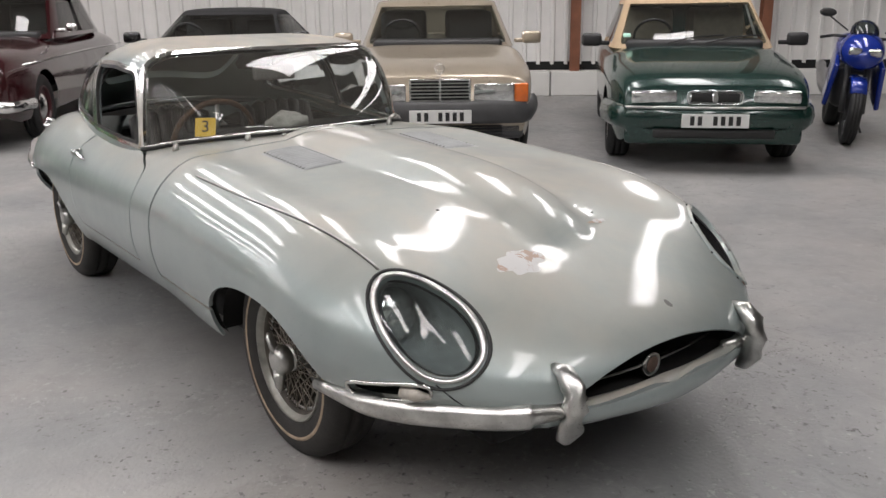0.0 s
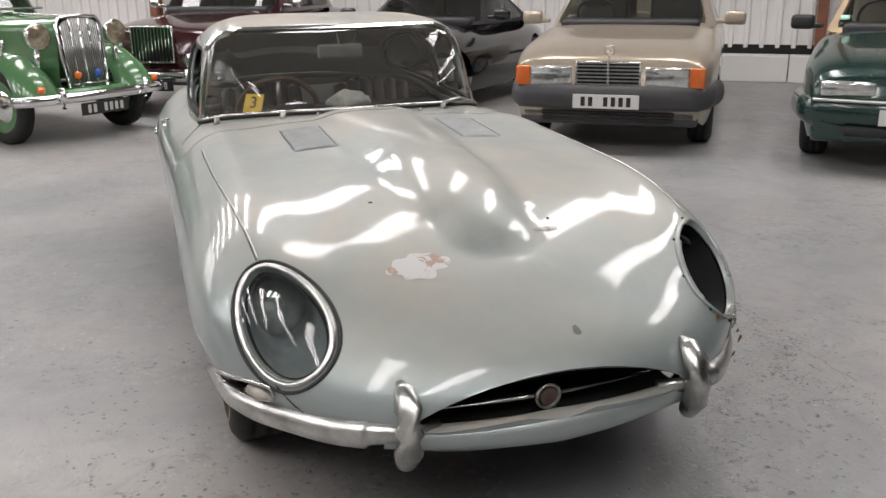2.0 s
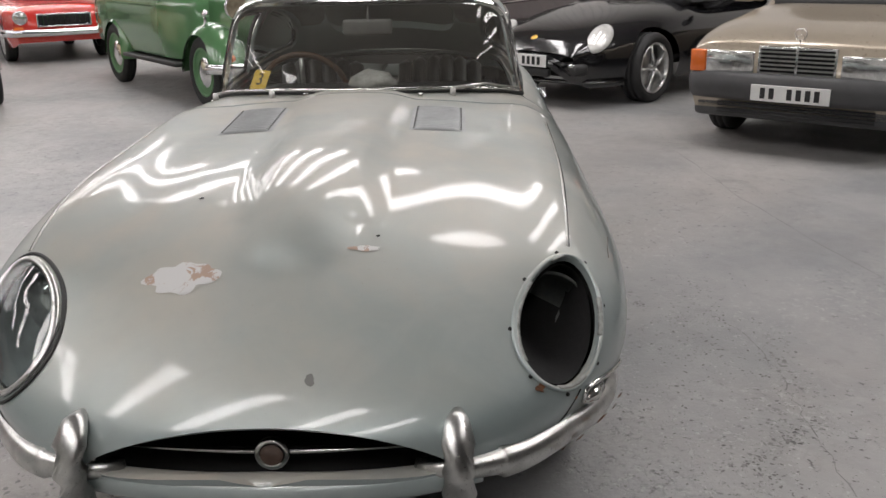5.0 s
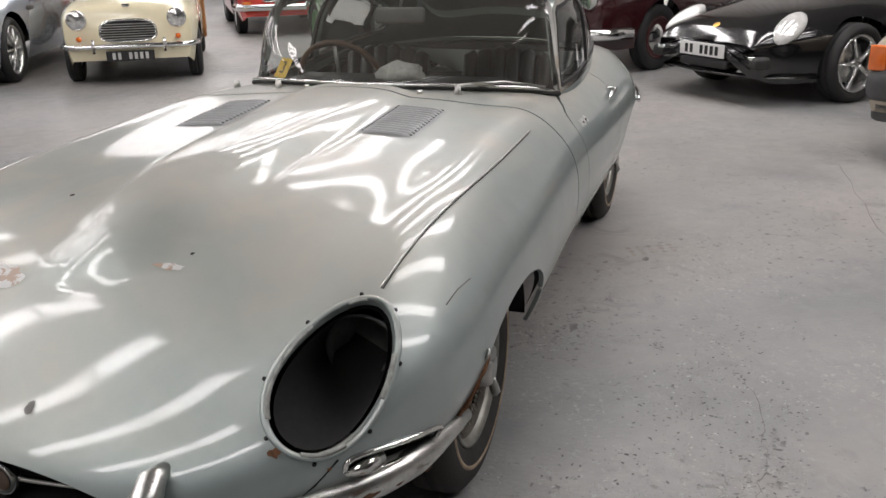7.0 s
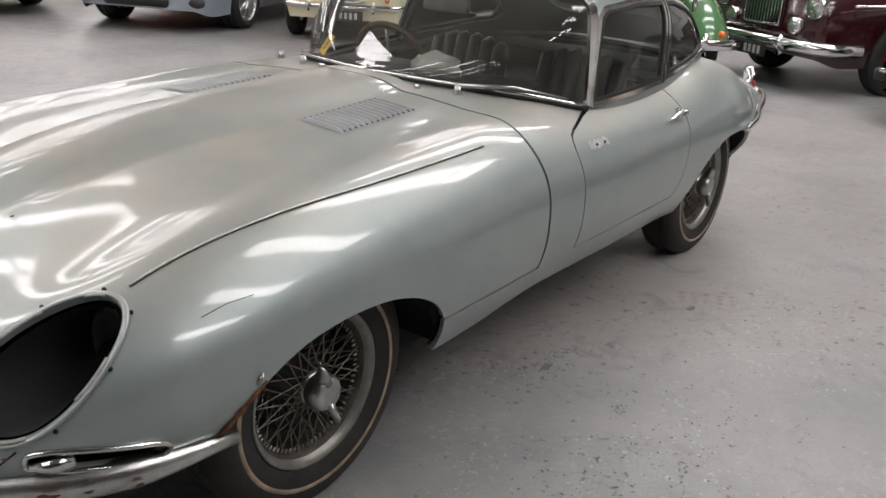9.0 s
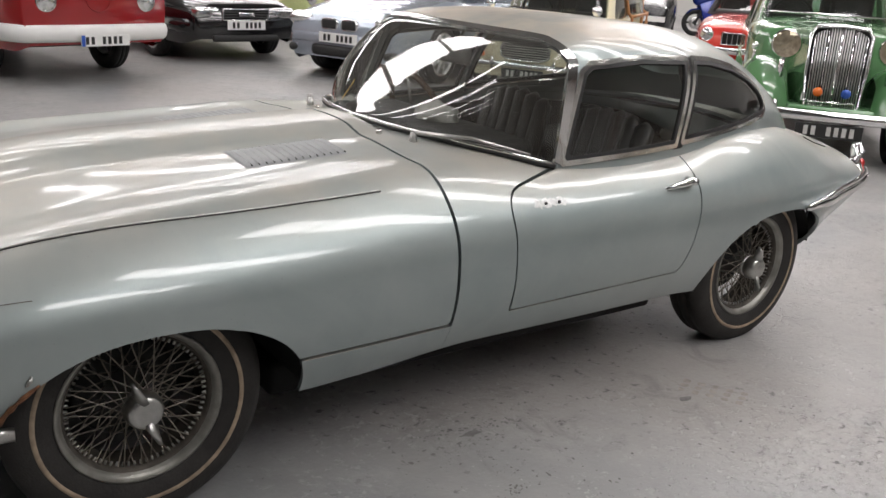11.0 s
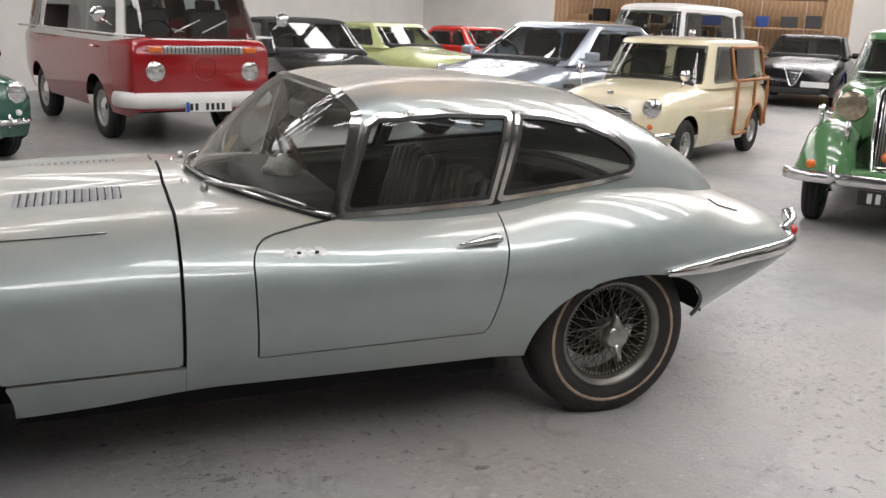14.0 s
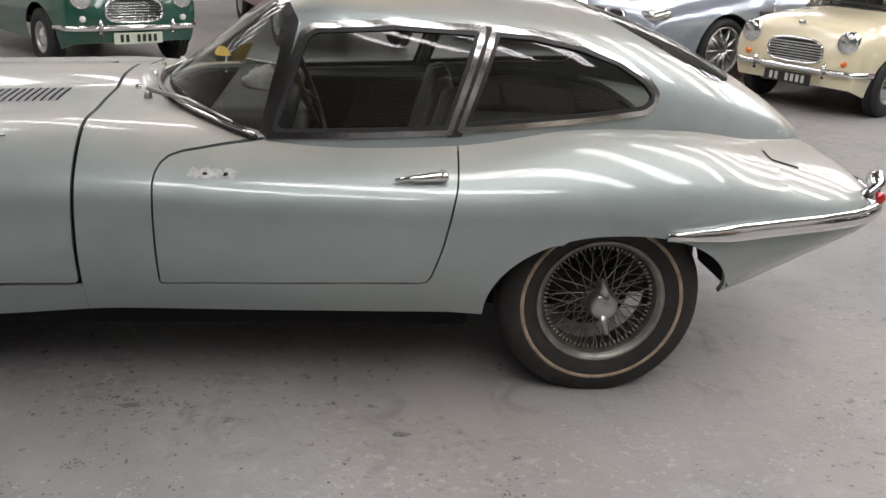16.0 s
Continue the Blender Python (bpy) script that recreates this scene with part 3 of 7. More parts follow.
def body(x, v):
    """The coupe's skin: v from -1 (right sill) over the middle line at 0 to +1 (left sill)."""
    s = 1 if v >= 0 else -1
    v = 1 - abs(v)
    W, zmx, top, n = wd(x), zm(x), zc(x), exn(x)
    if v < 0.32:
        f = (0.32 - v) / 0.32
        return (x, s * (W - tuck(x) * f**1.9), zmx + (zb(x) - zmx) * f + rake(x))
    a = (v - 0.32) / 0.68 * math.pi / 2
    y, z = W * spow(math.cos(a), 2 / n), zmx + (top - zmx) * spow(math.sin(a), 2 / n)
    z += crest(x) * math.exp(-(((y - CREST_AT * W) / CREST_W) ** 2)) + haunch(x) * math.exp(-(((y - 0.80 * W) / 0.13) ** 2))
    if x > -0.95:
        z += bulge_h(x) * max(0.0, 1 - (y / bulge_w(x)) ** 2.8) ** 0.62
    return (x, s * y, z + rake(x))


def ydir(x, y, lift=0.0):
    """Top surface of the coupe at (x, y), raised by lift."""
    lo, hi = 0.0, 0.68
    for _ in range(30):
        m = (lo + hi) / 2
        if body(x, m)[1] < abs(y):
            lo = m
        else:
            hi = m
    p = body(x, lo)
    return Vector((x, y, p[2] + lift))


def side_at(x, z, s=1, out=0.0):
    """Side surface of the coupe at (x, z), moved out."""
    lo, hi = 0.05, 1.0
    for _ in range(30):
        m = (lo + hi) / 2
        if body(x, m)[2] > z:
            lo = m
        else:
            hi = m
    p = body(x, lo)
    return Vector((x, s * (p[1] + out), z))


def ell(x, z, cx, cz, a, b, p=2.0):
    """Positive outside a (super)ellipse, about in metres."""
    q = (abs((x - cx) / a) ** p + abs((z - cz) / b) ** p) ** (1 / p)
    return (q - 1) * min(a, b)


def arch(p):
    x, y, z = p
    if abs(y) < 0.35:
        return 1.0
    front = ell(x, z, -0.03, 0.29, 0.378, 0.250, 2.2)
    rear = ell(x, z, -2.438, 0.30, 0.398, 0.270, 2.2)
    return min(front, rear)


LC = Vector((0.610, 0.618, 0.584))
LA, LB, LE = 0.170, 0.098, 0.016


def lamp_hole(p, grow=0.0):
    """Teardrop headlamp opening, seen along the lamp's own slanted axis."""
    x, y, z = p
    if x < 0.2 or z < 0.38:
        return 1.0
    d = Vector((x - LC.x, abs(y) - LC.y, z - LC.z))
    u = d.dot(LU)
    w = d.dot(LW)
    a = LA + grow
    b = (LB - LE * (u / LA)) + grow
    q = math.sqrt((u / a) ** 2 + (w / b) ** 2)
    return (q - 1) * b


LU = Vector((-0.797, 0.243, 0.552)).normalized()
LN = Vector((0.60, 0.413, 0.684)).normalized()
LN = (LN - LU * LN.dot(LU)).normalized()
LW = LU.cross(LN)


def mouth(p, grow=0.0):
    x, y, z = p
    if x < 0.72:
        return 1.0
    return ell(y, z, 0, 0.434 - 0.045 * (y / 0.36) ** 2, 0.370 + grow, 0.049 + grow, 2.2)


def indicator(p):
    x, y, z = p
    if x < 0.3 or z > 0.46:
        return 1.0
    return ell(x, z, 0.575, 0.412 + 0.16 * (x - 0.575), 0.115, 0.024, 3)


SEAM_X = -0.877


def bonnet_keep(p):
    x, y, z = p
    low = 1.0 if x > -0.1 else z - 0.393
    return min(x - SEAM_X - 0.006, low, arch(p), lamp_hole(p), mouth(p), indicator(p))


US = steps(0.9449, 0.80, 26) + steps(0.80, -0.9, 86)[1:]
VF = steps(-1, 1, 132)
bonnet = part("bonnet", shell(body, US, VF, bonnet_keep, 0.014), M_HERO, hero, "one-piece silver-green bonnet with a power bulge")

DOOR = [(-1.098, 0.398), (-1.092, 0.60), (-1.090, 0.690), (-1.095, 0.716), (-1.107, 0.737), (-1.127, 0.752), (-1.16, 0.762), (-1.25, 0.774), (-1.37, 0.786), (-1.945, 0.845), (-1.935, 0.70), (-1.898, 0.53), (-1.868, 0.43), (-1.852, 0.408)]
door_sd = poly_sd(DOOR)
CABIN = curve((-1.0, 0.0), (-1.03, 0.20), (-1.08, 0.35), (-1.17, 0.50), (-1.28, 0.60), (-1.40, 0.655), (-1.7, 0.675), (-2.0, 0.665), (-2.3, 0.63), (-2.56, 0.565), (-2.8, 0.48), (-3.0, 0.40), (-3.2, 0.28), (-3.32, 0.15))


def in_cabin(p):
    x, y, z = p
    if x > -0.99 or x < -2.6 or z < 0.6:
        return 1.0
    return abs(y) - (CABIN(x) - 0.045)


def tub_keep(p):
    x, y, z = p
    d = 1.0 if z > 0.85 or abs(y) < 0.5 else -door_sd(x, z) - 0.0055
    return min(SEAM_X - 0.005 - x, d, arch(p), in_cabin(p))


UR = steps(-0.87, -3.0, 108) + steps(-3.0, -3.4599, 30)[1:]
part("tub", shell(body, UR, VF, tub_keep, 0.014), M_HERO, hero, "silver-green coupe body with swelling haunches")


def sill_keep(p):
    x, y, z = p
    return min(x - SEAM_X + 0.004, 0.382 - z, -0.12 - x, arch(p))


for s in (1, -1):
    part("sill", shell(body, steps(-0.12, -0.9, 40), VF, lambda p: min(sill_keep(p), p[1] * s), 0.012), M_HERO, hero)


def door_keep(s):
    return lambda p: min(door_sd(p[0], p[2]), p[1] * s, 0.86 - p[2], in_cabin(p))


for s in (1, -1):
    d = part("door", shell(body, steps(-1.05, -1.98, 60), steps(0.2 * s, s, 70), door_keep(s), 0.02, s < 0), M_HERO, hero)
    bm = bmesh.new()
    base = side_at(-1.87, 0.728, s, 0.0)
    pts = [side_at(x, z, s, o) for x, z, o in ((-1.905, 0.727, 0.016), (-1.88, 0.727, 0.027), (-1.84, 0.724, 0.027), (-1.80, 0.720, 0.025), (-1.755, 0.715, 0.020))]
    tube(bm, pts, [0.011, 0.014, 0.012, 0.009, 0.004], 10, flat=1.1)
    cyl(bm, side_at(-1.895, 0.728, s, -0.004), side_at(-1.895, 0.728, s, 0.042), 0.013, 0.012, 18)
    part("door_handle", bm, M_BRIGHT, d, "slim chrome door handle with push button")
    if s > 0:
        for x in (-1.228, -1.285):
            bm = bmesh.new()
            cyl(bm, side_at(x, 0.712, s, -0.002), side_at(x, 0.712, s, 0.002), 0.009, 0.006, 8)
            part("mirror_hole", bm, M_DARK, d, "bare screw hole of a lost mirror")

# near-black inner shell that closes the gaps and stands in for their shade
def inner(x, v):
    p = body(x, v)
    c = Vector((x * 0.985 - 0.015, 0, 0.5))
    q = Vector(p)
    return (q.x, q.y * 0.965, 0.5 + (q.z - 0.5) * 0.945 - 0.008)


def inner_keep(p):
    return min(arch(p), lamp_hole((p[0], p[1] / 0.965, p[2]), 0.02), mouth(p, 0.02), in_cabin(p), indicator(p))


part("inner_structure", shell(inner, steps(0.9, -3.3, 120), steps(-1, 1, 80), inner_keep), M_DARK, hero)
# near-black boxes hung low to deepen the shade under the car
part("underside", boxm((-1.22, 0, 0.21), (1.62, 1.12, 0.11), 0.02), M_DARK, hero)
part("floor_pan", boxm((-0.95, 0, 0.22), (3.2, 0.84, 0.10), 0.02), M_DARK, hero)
# added liners: the wheel arches' shade is put into their near-black colour
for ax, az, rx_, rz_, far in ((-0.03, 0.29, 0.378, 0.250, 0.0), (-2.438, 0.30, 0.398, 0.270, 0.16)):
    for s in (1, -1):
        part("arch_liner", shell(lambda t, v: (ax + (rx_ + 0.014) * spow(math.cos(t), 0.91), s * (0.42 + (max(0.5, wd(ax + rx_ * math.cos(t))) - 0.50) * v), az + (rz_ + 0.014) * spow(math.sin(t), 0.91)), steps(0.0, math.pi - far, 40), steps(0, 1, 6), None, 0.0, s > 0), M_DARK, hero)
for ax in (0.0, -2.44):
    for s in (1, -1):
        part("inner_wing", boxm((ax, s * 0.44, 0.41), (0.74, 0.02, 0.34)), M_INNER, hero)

# cabin top
rt = curve((-0.985, 0.835), (-1.0, 0.858), (-1.05, 0.900), (-1.15, 0.981), (-1.25, 1.060), (-1.35, 1.135), (-1.40, 1.168), (-1.45, 1.190), (-1.6, 1.218), (-1.8, 1.230), (-2.0, 1.225), (-2.2, 1.210), (-2.4, 1.180), (-2.7, 1.090), (-3.0, 0.950), (-3.2, 0.835), (-3.32, 0.75))
rn = curve((-0.99, 3.4), (-1.2, 7.0), (-1.4, 10.0), (-1.5, 9.0), (-1.7, 6.2), (-2.0, 4.6), (-2.2, 3.8), (-2.7, 2.6), (-3.3, 2.1))
lean = curve((-0.98, 0.0), (-1.2, 0.055), (-1.4, 0.085), (-1.5, 0.075), (-1.7, 0.055), (-2.0, 0.042), (-2.6, 0.012), (-3.3, 0.0))


RB = curve((-0.98, 0.775), (-2.4, 0.775), (-2.8, 0.73), (-3.1, 0.62), (-3.32, 0.48))


def top(x, a):
    """The cabin's outer surface: a from -1 to 1 across."""
    s = 1 if a >= 0 else -1
    q = 1 - abs(a)
    t = q**3 / (q**3 + abs(a) ** 2) * math.pi / 2
    b = RB(x)
    k = spow(math.sin(t), 2 / rn(x))
    z = b + (rt(x) - b) * k
    return (x, s * max(0.0, CABIN(x) * spow(math.cos(t), 2 / rn(x)) - lean(x) * min(1.0, (z - b) / 0.36) * min(1.0, (1 - abs(t) / (math.pi / 2)) * 3)), z)


def screen_sd(p, m=0.0):
    """Positive inside the windscreen."""
    x, y, z = p
    edge = -1.362 - 0.088 * (z - 0.78) / 0.34 if z < 1.12 else -1.450 + (z - 1.12) * 0.6
    return (x - edge) * 0.9 - m


DWIN = poly_sd([(-1.391, 0.804), (-1.490, 1.085), (-1.525, 1.110), (-1.75, 1.128), (-2.008, 1.120), (-1.915, 0.832)])
QWIN = poly_sd([(-1.954, 0.840), (-2.048, 1.119), (-2.16, 1.113), (-2.32, 1.084), (-2.45, 1.040), (-2.54, 0.988), (-2.576, 0.945), (-2.571, 0.915), (-2.54, 0.893), (-2.40, 0.879)])


PGAP = poly_sd([(-1.908, 0.815), (-1.955, 0.818), (-2.052, 1.125), (-2.004, 1.130)])


def rear_glass(p):
    x, y, z = p
    return -ell(x, y, -2.66, 0, 0.30, 0.36, 3)


def roof_keep(p):
    x, y, z = p
    sides = min(-DWIN(x, z), -QWIN(x, z)) - 0.004 if abs(y) > 0.2 else 1.0
    return min(-screen_sd(p) - 0.012, sides, -rear_glass(p))


XS = [-0.986 - 0.5 * (k / 44) ** 1.6 for k in range(45)] + steps(-1.486, -3.32, 84)[1:]
AS = steps(-1, 1, 120)
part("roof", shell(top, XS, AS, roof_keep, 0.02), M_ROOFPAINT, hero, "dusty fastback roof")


def band(sd, a, b):
    """Keep only a strip between two distances of an outline."""
    return lambda p: min(sd(p) - a, b - sd(p))


def scaled(S, d):
    """The surface S moved out by d metres."""
    def f(u, v):
        p = Vector(S(u, v))
        e = 1e-3
        n = (Vector(S(u + e, v)) - p).cross(Vector(S(u, v + e)) - p)
        n = n.normalized() if n.length > 1e-12 else Vector((0, 0, 1))
        if n.dot(p - Vector((p.x - 0.1 if p.x > -1.4 else p.x, 0, 0.8))) < 0:
            n = -n
        return p + n * d
    return f


chrome_top = scaled(top, 0.007)
frame_scr = part("screen_frame", shell(chrome_top, XS[2:60], AS, lambda p: min(band(screen_sd, -0.026, 0.005)(p), p[2] - 0.80), 0.016), M_BRIGHT, hero, "chrome windscreen surround")
scr = part("windscreen", shell(top, XS, AS, lambda p: min(screen_sd(p) + 0.014, p[2] - 0.80)), M_GLASS, hero, "dusty wraparound windscreen")
scr.visible_shadow = False
for s in (1, -1):
    vs = steps(0.05 * s, s, 84)
    both = lambda p: max(DWIN(p[0], p[2]), QWIN(p[0], p[2]))
    part("window_frame", shell(chrome_top, steps(-1.36, -2.6, 124), vs, band(both, -0.012, 0.005), 0.018, s < 0), M_CHROME, hero, "thin chrome side window frame")
    part("window_rubber", shell(chrome_top, steps(-1.36, -2.6, 124), vs, band(both, 0.004, 0.017), 0.012, s < 0), M_RUBBER, hero)
    part("pillar_gap", shell(scaled(top, 0.004), steps(-1.88, -2.08, 50), vs, lambda p: min(PGAP(p[0], p[2]), -both(p) - 0.009), 0.012, s < 0), M_RUBBER, hero)
    if s > 0:
        g = part("door_glass", shell(top, steps(-1.4, -2.0, 36), vs, lambda p: DWIN(p[0], p[2]) + 0.008, 0.003, s < 0), M_SIDEGLASS, hero, "grimy closed door glass")
        g.visible_shadow = False
    g = part("quarter_glass", shell(top, steps(-1.9, -2.6, 36), vs, lambda p: QWIN(p[0], p[2]) + 0.008, 0.003, s < 0), M_SIDEGLASS, hero)
    g.visible_shadow = False
rg = part("rear_glass", shell(top, steps(-2.3, -3.0, 30), AS, lambda p: rear_glass(p) + 0.004), M_SIDEGLASS, hero)
part("headlining", shell(scaled(top, -0.03), steps(-1.5, -2.9, 30), steps(-0.93, 0.93, 30), lambda p: min(p[2] - 1.0, -rear_glass(p), 1 if abs(p[1]) < 0.2 else min(-DWIN(p[0], p[2]), -QWIN(p[0], p[2]))), 0, True), M_LINING, hero)


def on_top(pts, lift=0.003):
    return [ydir(x, y, lift) for x, y in pts]


# beads along the bonnet, louvres, patch, dents
for s in (1, -1):
    bm = bmesh.new()
    pts = [(0.440 - 1.12 * f, s * (0.648 + 0.012 * math.sin(f * 3.1) + 0.045 * f)) for f in steps(0, 1, 36)]
    tube(bm, on_top(pts, 0.0010), 0.0027, 6)
    part("bonnet_bead", bm, M_DULL, bonnet, "raised bead where wing meets bonnet")
    bm = bmesh.new()
    tube(bm, [p + Vector((0, s * 0.0045, -0.001)) for p in on_top(pts, 0.0005)], 0.0010, 5)
    part("bonnet_joint", bm, M_DARK, bonnet)
    bm = bmesh.new()
    pts = [body(x, s * v) for x, v in ((0.700, 0.66), (0.735, 0.72), (0.76, 0.79), (0.78, 0.86))]
    tube(bm, [Vector(p) * 1.001 for p in pts], 0.0022, 5)
    part("nose_joint", bm, M_DARK, bonnet)
    # louvre panel
    plate = bmesh.new()
    quad = lambda f, g: ydir(-0.41 - 0.325 * f, s * (0.225 + 0.185 * g), 0.0008)
    n = 12
    vv = [[plate.verts.new(quad(f, g)) for g in steps(0, 1, 8)] for f in steps(0, 1, 10)]
    for i in range(10):
        for j in range(8):
            plate.faces.new((vv[i][j], vv[i][j + 1], vv[i + 1][j + 1], vv[i + 1][j])[:: 1 if s < 0 else -1])
    panel = part("louvre_panel", plate, M_LOUVRE, bonnet, "cleaner blue-grey louvre panel")
    for k in range(14):
        bm = bmesh.new()
        f = (k + 0.5) / 14
        a = []
        for g in steps(0.06, 0.94, 10):
            p = quad(f, g)
            e = min(1, min(g - 0.06, 0.94 - g) * 9 + 0.05)
            a.append([bm.verts.new(p + Vector((0.008, 0, 0.0005))), bm.verts.new(p + Vector((-0.002, 0, 0.0085 * e))), bm.verts.new(p + Vector((-0.0085, 0, 0.008 * e))), bm.verts.new(p + Vector((-0.0085, 0, 0.0008)))])
        for i in range(10):
            for q in range(3):
                bm.faces.new((a[i][q], a[i + 1][q], a[i + 1][q + 1], a[i][q + 1])[:: 1 if s > 0 else -1])
        part("louvre", bm, M_LOUVRE, panel)
        bm = bmesh.new()
        p, q = quad(f, 0.07) + Vector((-0.0100, 0, 0.0012)), quad(f, 0.93) + Vector((-0.0100, 0, 0.0012))
        mids = [quad(f, g) + Vector((-0.0100, 0, 0.0022)) for g in steps(0.07, 0.93, 6)]
        tube(bm, mids, 0.0026, 4)
        part("louvre_slot", bm, M_DARK, panel)


def blot(cx, cy, rx, ry, seed, lift, n=36, rough=0.3):
    """An irregular flat patch lying on the bonnet."""
    bm = bmesh.new()
    c = bm.verts.new(ydir(cx, cy, lift))
    rings = []
    for m in (0.5, 1.0):
        ring = []
        for k in range(n):
            a = k * math.tau / n
            q = m * (1 + rough * noise.noise((math.cos(a) * 1.7 + seed, math.sin(a) * 1.7, seed)))
            ring.append(bm.verts.new(ydir(cx + rx * q * math.cos(a), cy + ry * q * math.sin(a), lift)))
        rings.append(ring)
    for k in range(n):
        bm.faces.new((c, rings[0][k], rings[0][(k + 1) % n]))
        bm.faces.new((rings[0][k], rings[1][k], rings[1][(k + 1) % n], rings[0][(k + 1) % n]))
    return bm


part("rubbed_patch", blot(0.562, -0.236, 0.050, 0.084, 2.0, 0.0012, 48, 0.5), M_PATCH, bonnet, "rubbed-through patch of white primer and rust")
part("flaked_chip", blot(0.474, 0.164, 0.011, 0.032, 5.0, 0.0022, 20, 0.6), M_PATCH, bonnet, "flaked paint chip")
part("small_hole", blot(0.224, -0.285, 0.007, 0.007, 7.0, 0.0022, 10), M_DARK, bonnet)
part("small_hole", blot(0.425, 0.195, 0.005, 0.005, 9.0, 0.0022, 10), M_DARK, bonnet)
part("grey_scuff", blot(0.838, 0.085, 0.013, 0.010, 11.0, 0.0022, 16, 0.5), simple("grey_scuff_mark", rgb(0.15, 0.15, 0.14), 0.6), bonnet)

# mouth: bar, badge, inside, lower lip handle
# two added near-black boxes stand in for the shade inside the intake
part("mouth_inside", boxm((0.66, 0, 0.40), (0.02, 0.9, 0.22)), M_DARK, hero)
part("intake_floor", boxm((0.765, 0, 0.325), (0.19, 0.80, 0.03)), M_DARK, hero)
bm = bmesh.new()
tube(bm, [(0.842 - 0.35 * y * y, y, 0.388 - 0.008 * (y / 0.34) ** 2) for y in steps(-0.345, 0.345, 24)], [0.006 + 0.007 * (1 - abs(k - 12) / 12) for k in range(25)], 8, flat=0.7)
bar = part("mouth_bar", bm, M_CHROME, hero, "chrome motif bar across the air intake")
bm = bmesh.new()
lathe(bm, [(0.0, 0.010), (0.026, 0.010), (0.029, 0.014), (0.036, 0.012), (0.038, 0.0), (0.034, -0.01)], 32)
bmesh.ops.transform(bm, matrix=pose(0.850, 0, 0.388, 0, 0, -90), verts=bm.verts)
b = part("badge", bm, M_CHROME, bar, "round chrome badge")
bm = bmesh.new()
lathe(bm, [(0.0, 0.013), (0.024, 0.012)], 24)
bmesh.ops.transform(bm, matrix=pose(0.850, 0, 0.388, 0, 0, -90), verts=bm.verts)
part("badge_face", bm, simple("dull_brown_enamel", rgb(0.15, 0.10, 0.08), 0.3, 0, 0.3, 60, coat=0.5), b)
bm = bmesh.new()
tube(bm, [(0.938, y - 0.01, 0.338) for y in steps(-0.075, 0.075, 6)], 0.005, 6)
for y in (-0.085, 0.065):
    cyl(bm, (0.91, y, 0.338), (0.944, y, 0.338), 0.009)
part("plate_bracket", bm, M_CHROME, hero, "bare chrome plate bracket")


# rounded lower lip of the air intake
bm = bmesh.new()
lip = [Vector((0.918 - 0.050 * (y / 0.4) ** 2, y, 0.337 + 0.014 * (y / 0.4) ** 2)) for y in steps(-0.43, 0.43, 40)]
tube(bm, lip, [0.040 - 0.014 * abs(k - 20) / 20 for k in range(41)], 16, flat=1.05)
part("intake_lip", bm, M_HERO, bonnet, "rounded painted lower lip of the air intake")

# bumpers
def bumper_bar(bm, pts, w, h):
    """A curved blade: pts with outward normals in plan, oval section."""
    pts = [Vector(p) for p in pts]
    n = len(pts)
    rings = []
    for i, p in enumerate(pts):
        t = (pts[min(i + 1, n - 1)] - pts[max(i - 1, 0)]).normalized()
        o = Vector((t.y, -t.x, 0)).normalized()
        e = min(1.0, TAPER + 3.5 * min(i, n - 1 - i) / n)
        ring = []
        for k in range(12):
            a = k * math.tau / 12
            ring.append(bm.verts.new(p + o * (w * e * (math.cos(a) if math.cos(a) > 0 else 0.4 * math.cos(a))) + Vector((0, 0, h * e * math.sin(a)))))
        rings.append(ring)
    for a, b in zip(rings, rings[1:]):
        for k in range(12):
            bm.faces.new((a[k], a[(k + 1) % 12], b[(k + 1) % 12], b[k]))
    bm.faces.new(rings[0])
    bm.faces.new(rings[-1][::-1])
    bmesh.ops.recalc_face_normals(bm, faces=bm.faces)


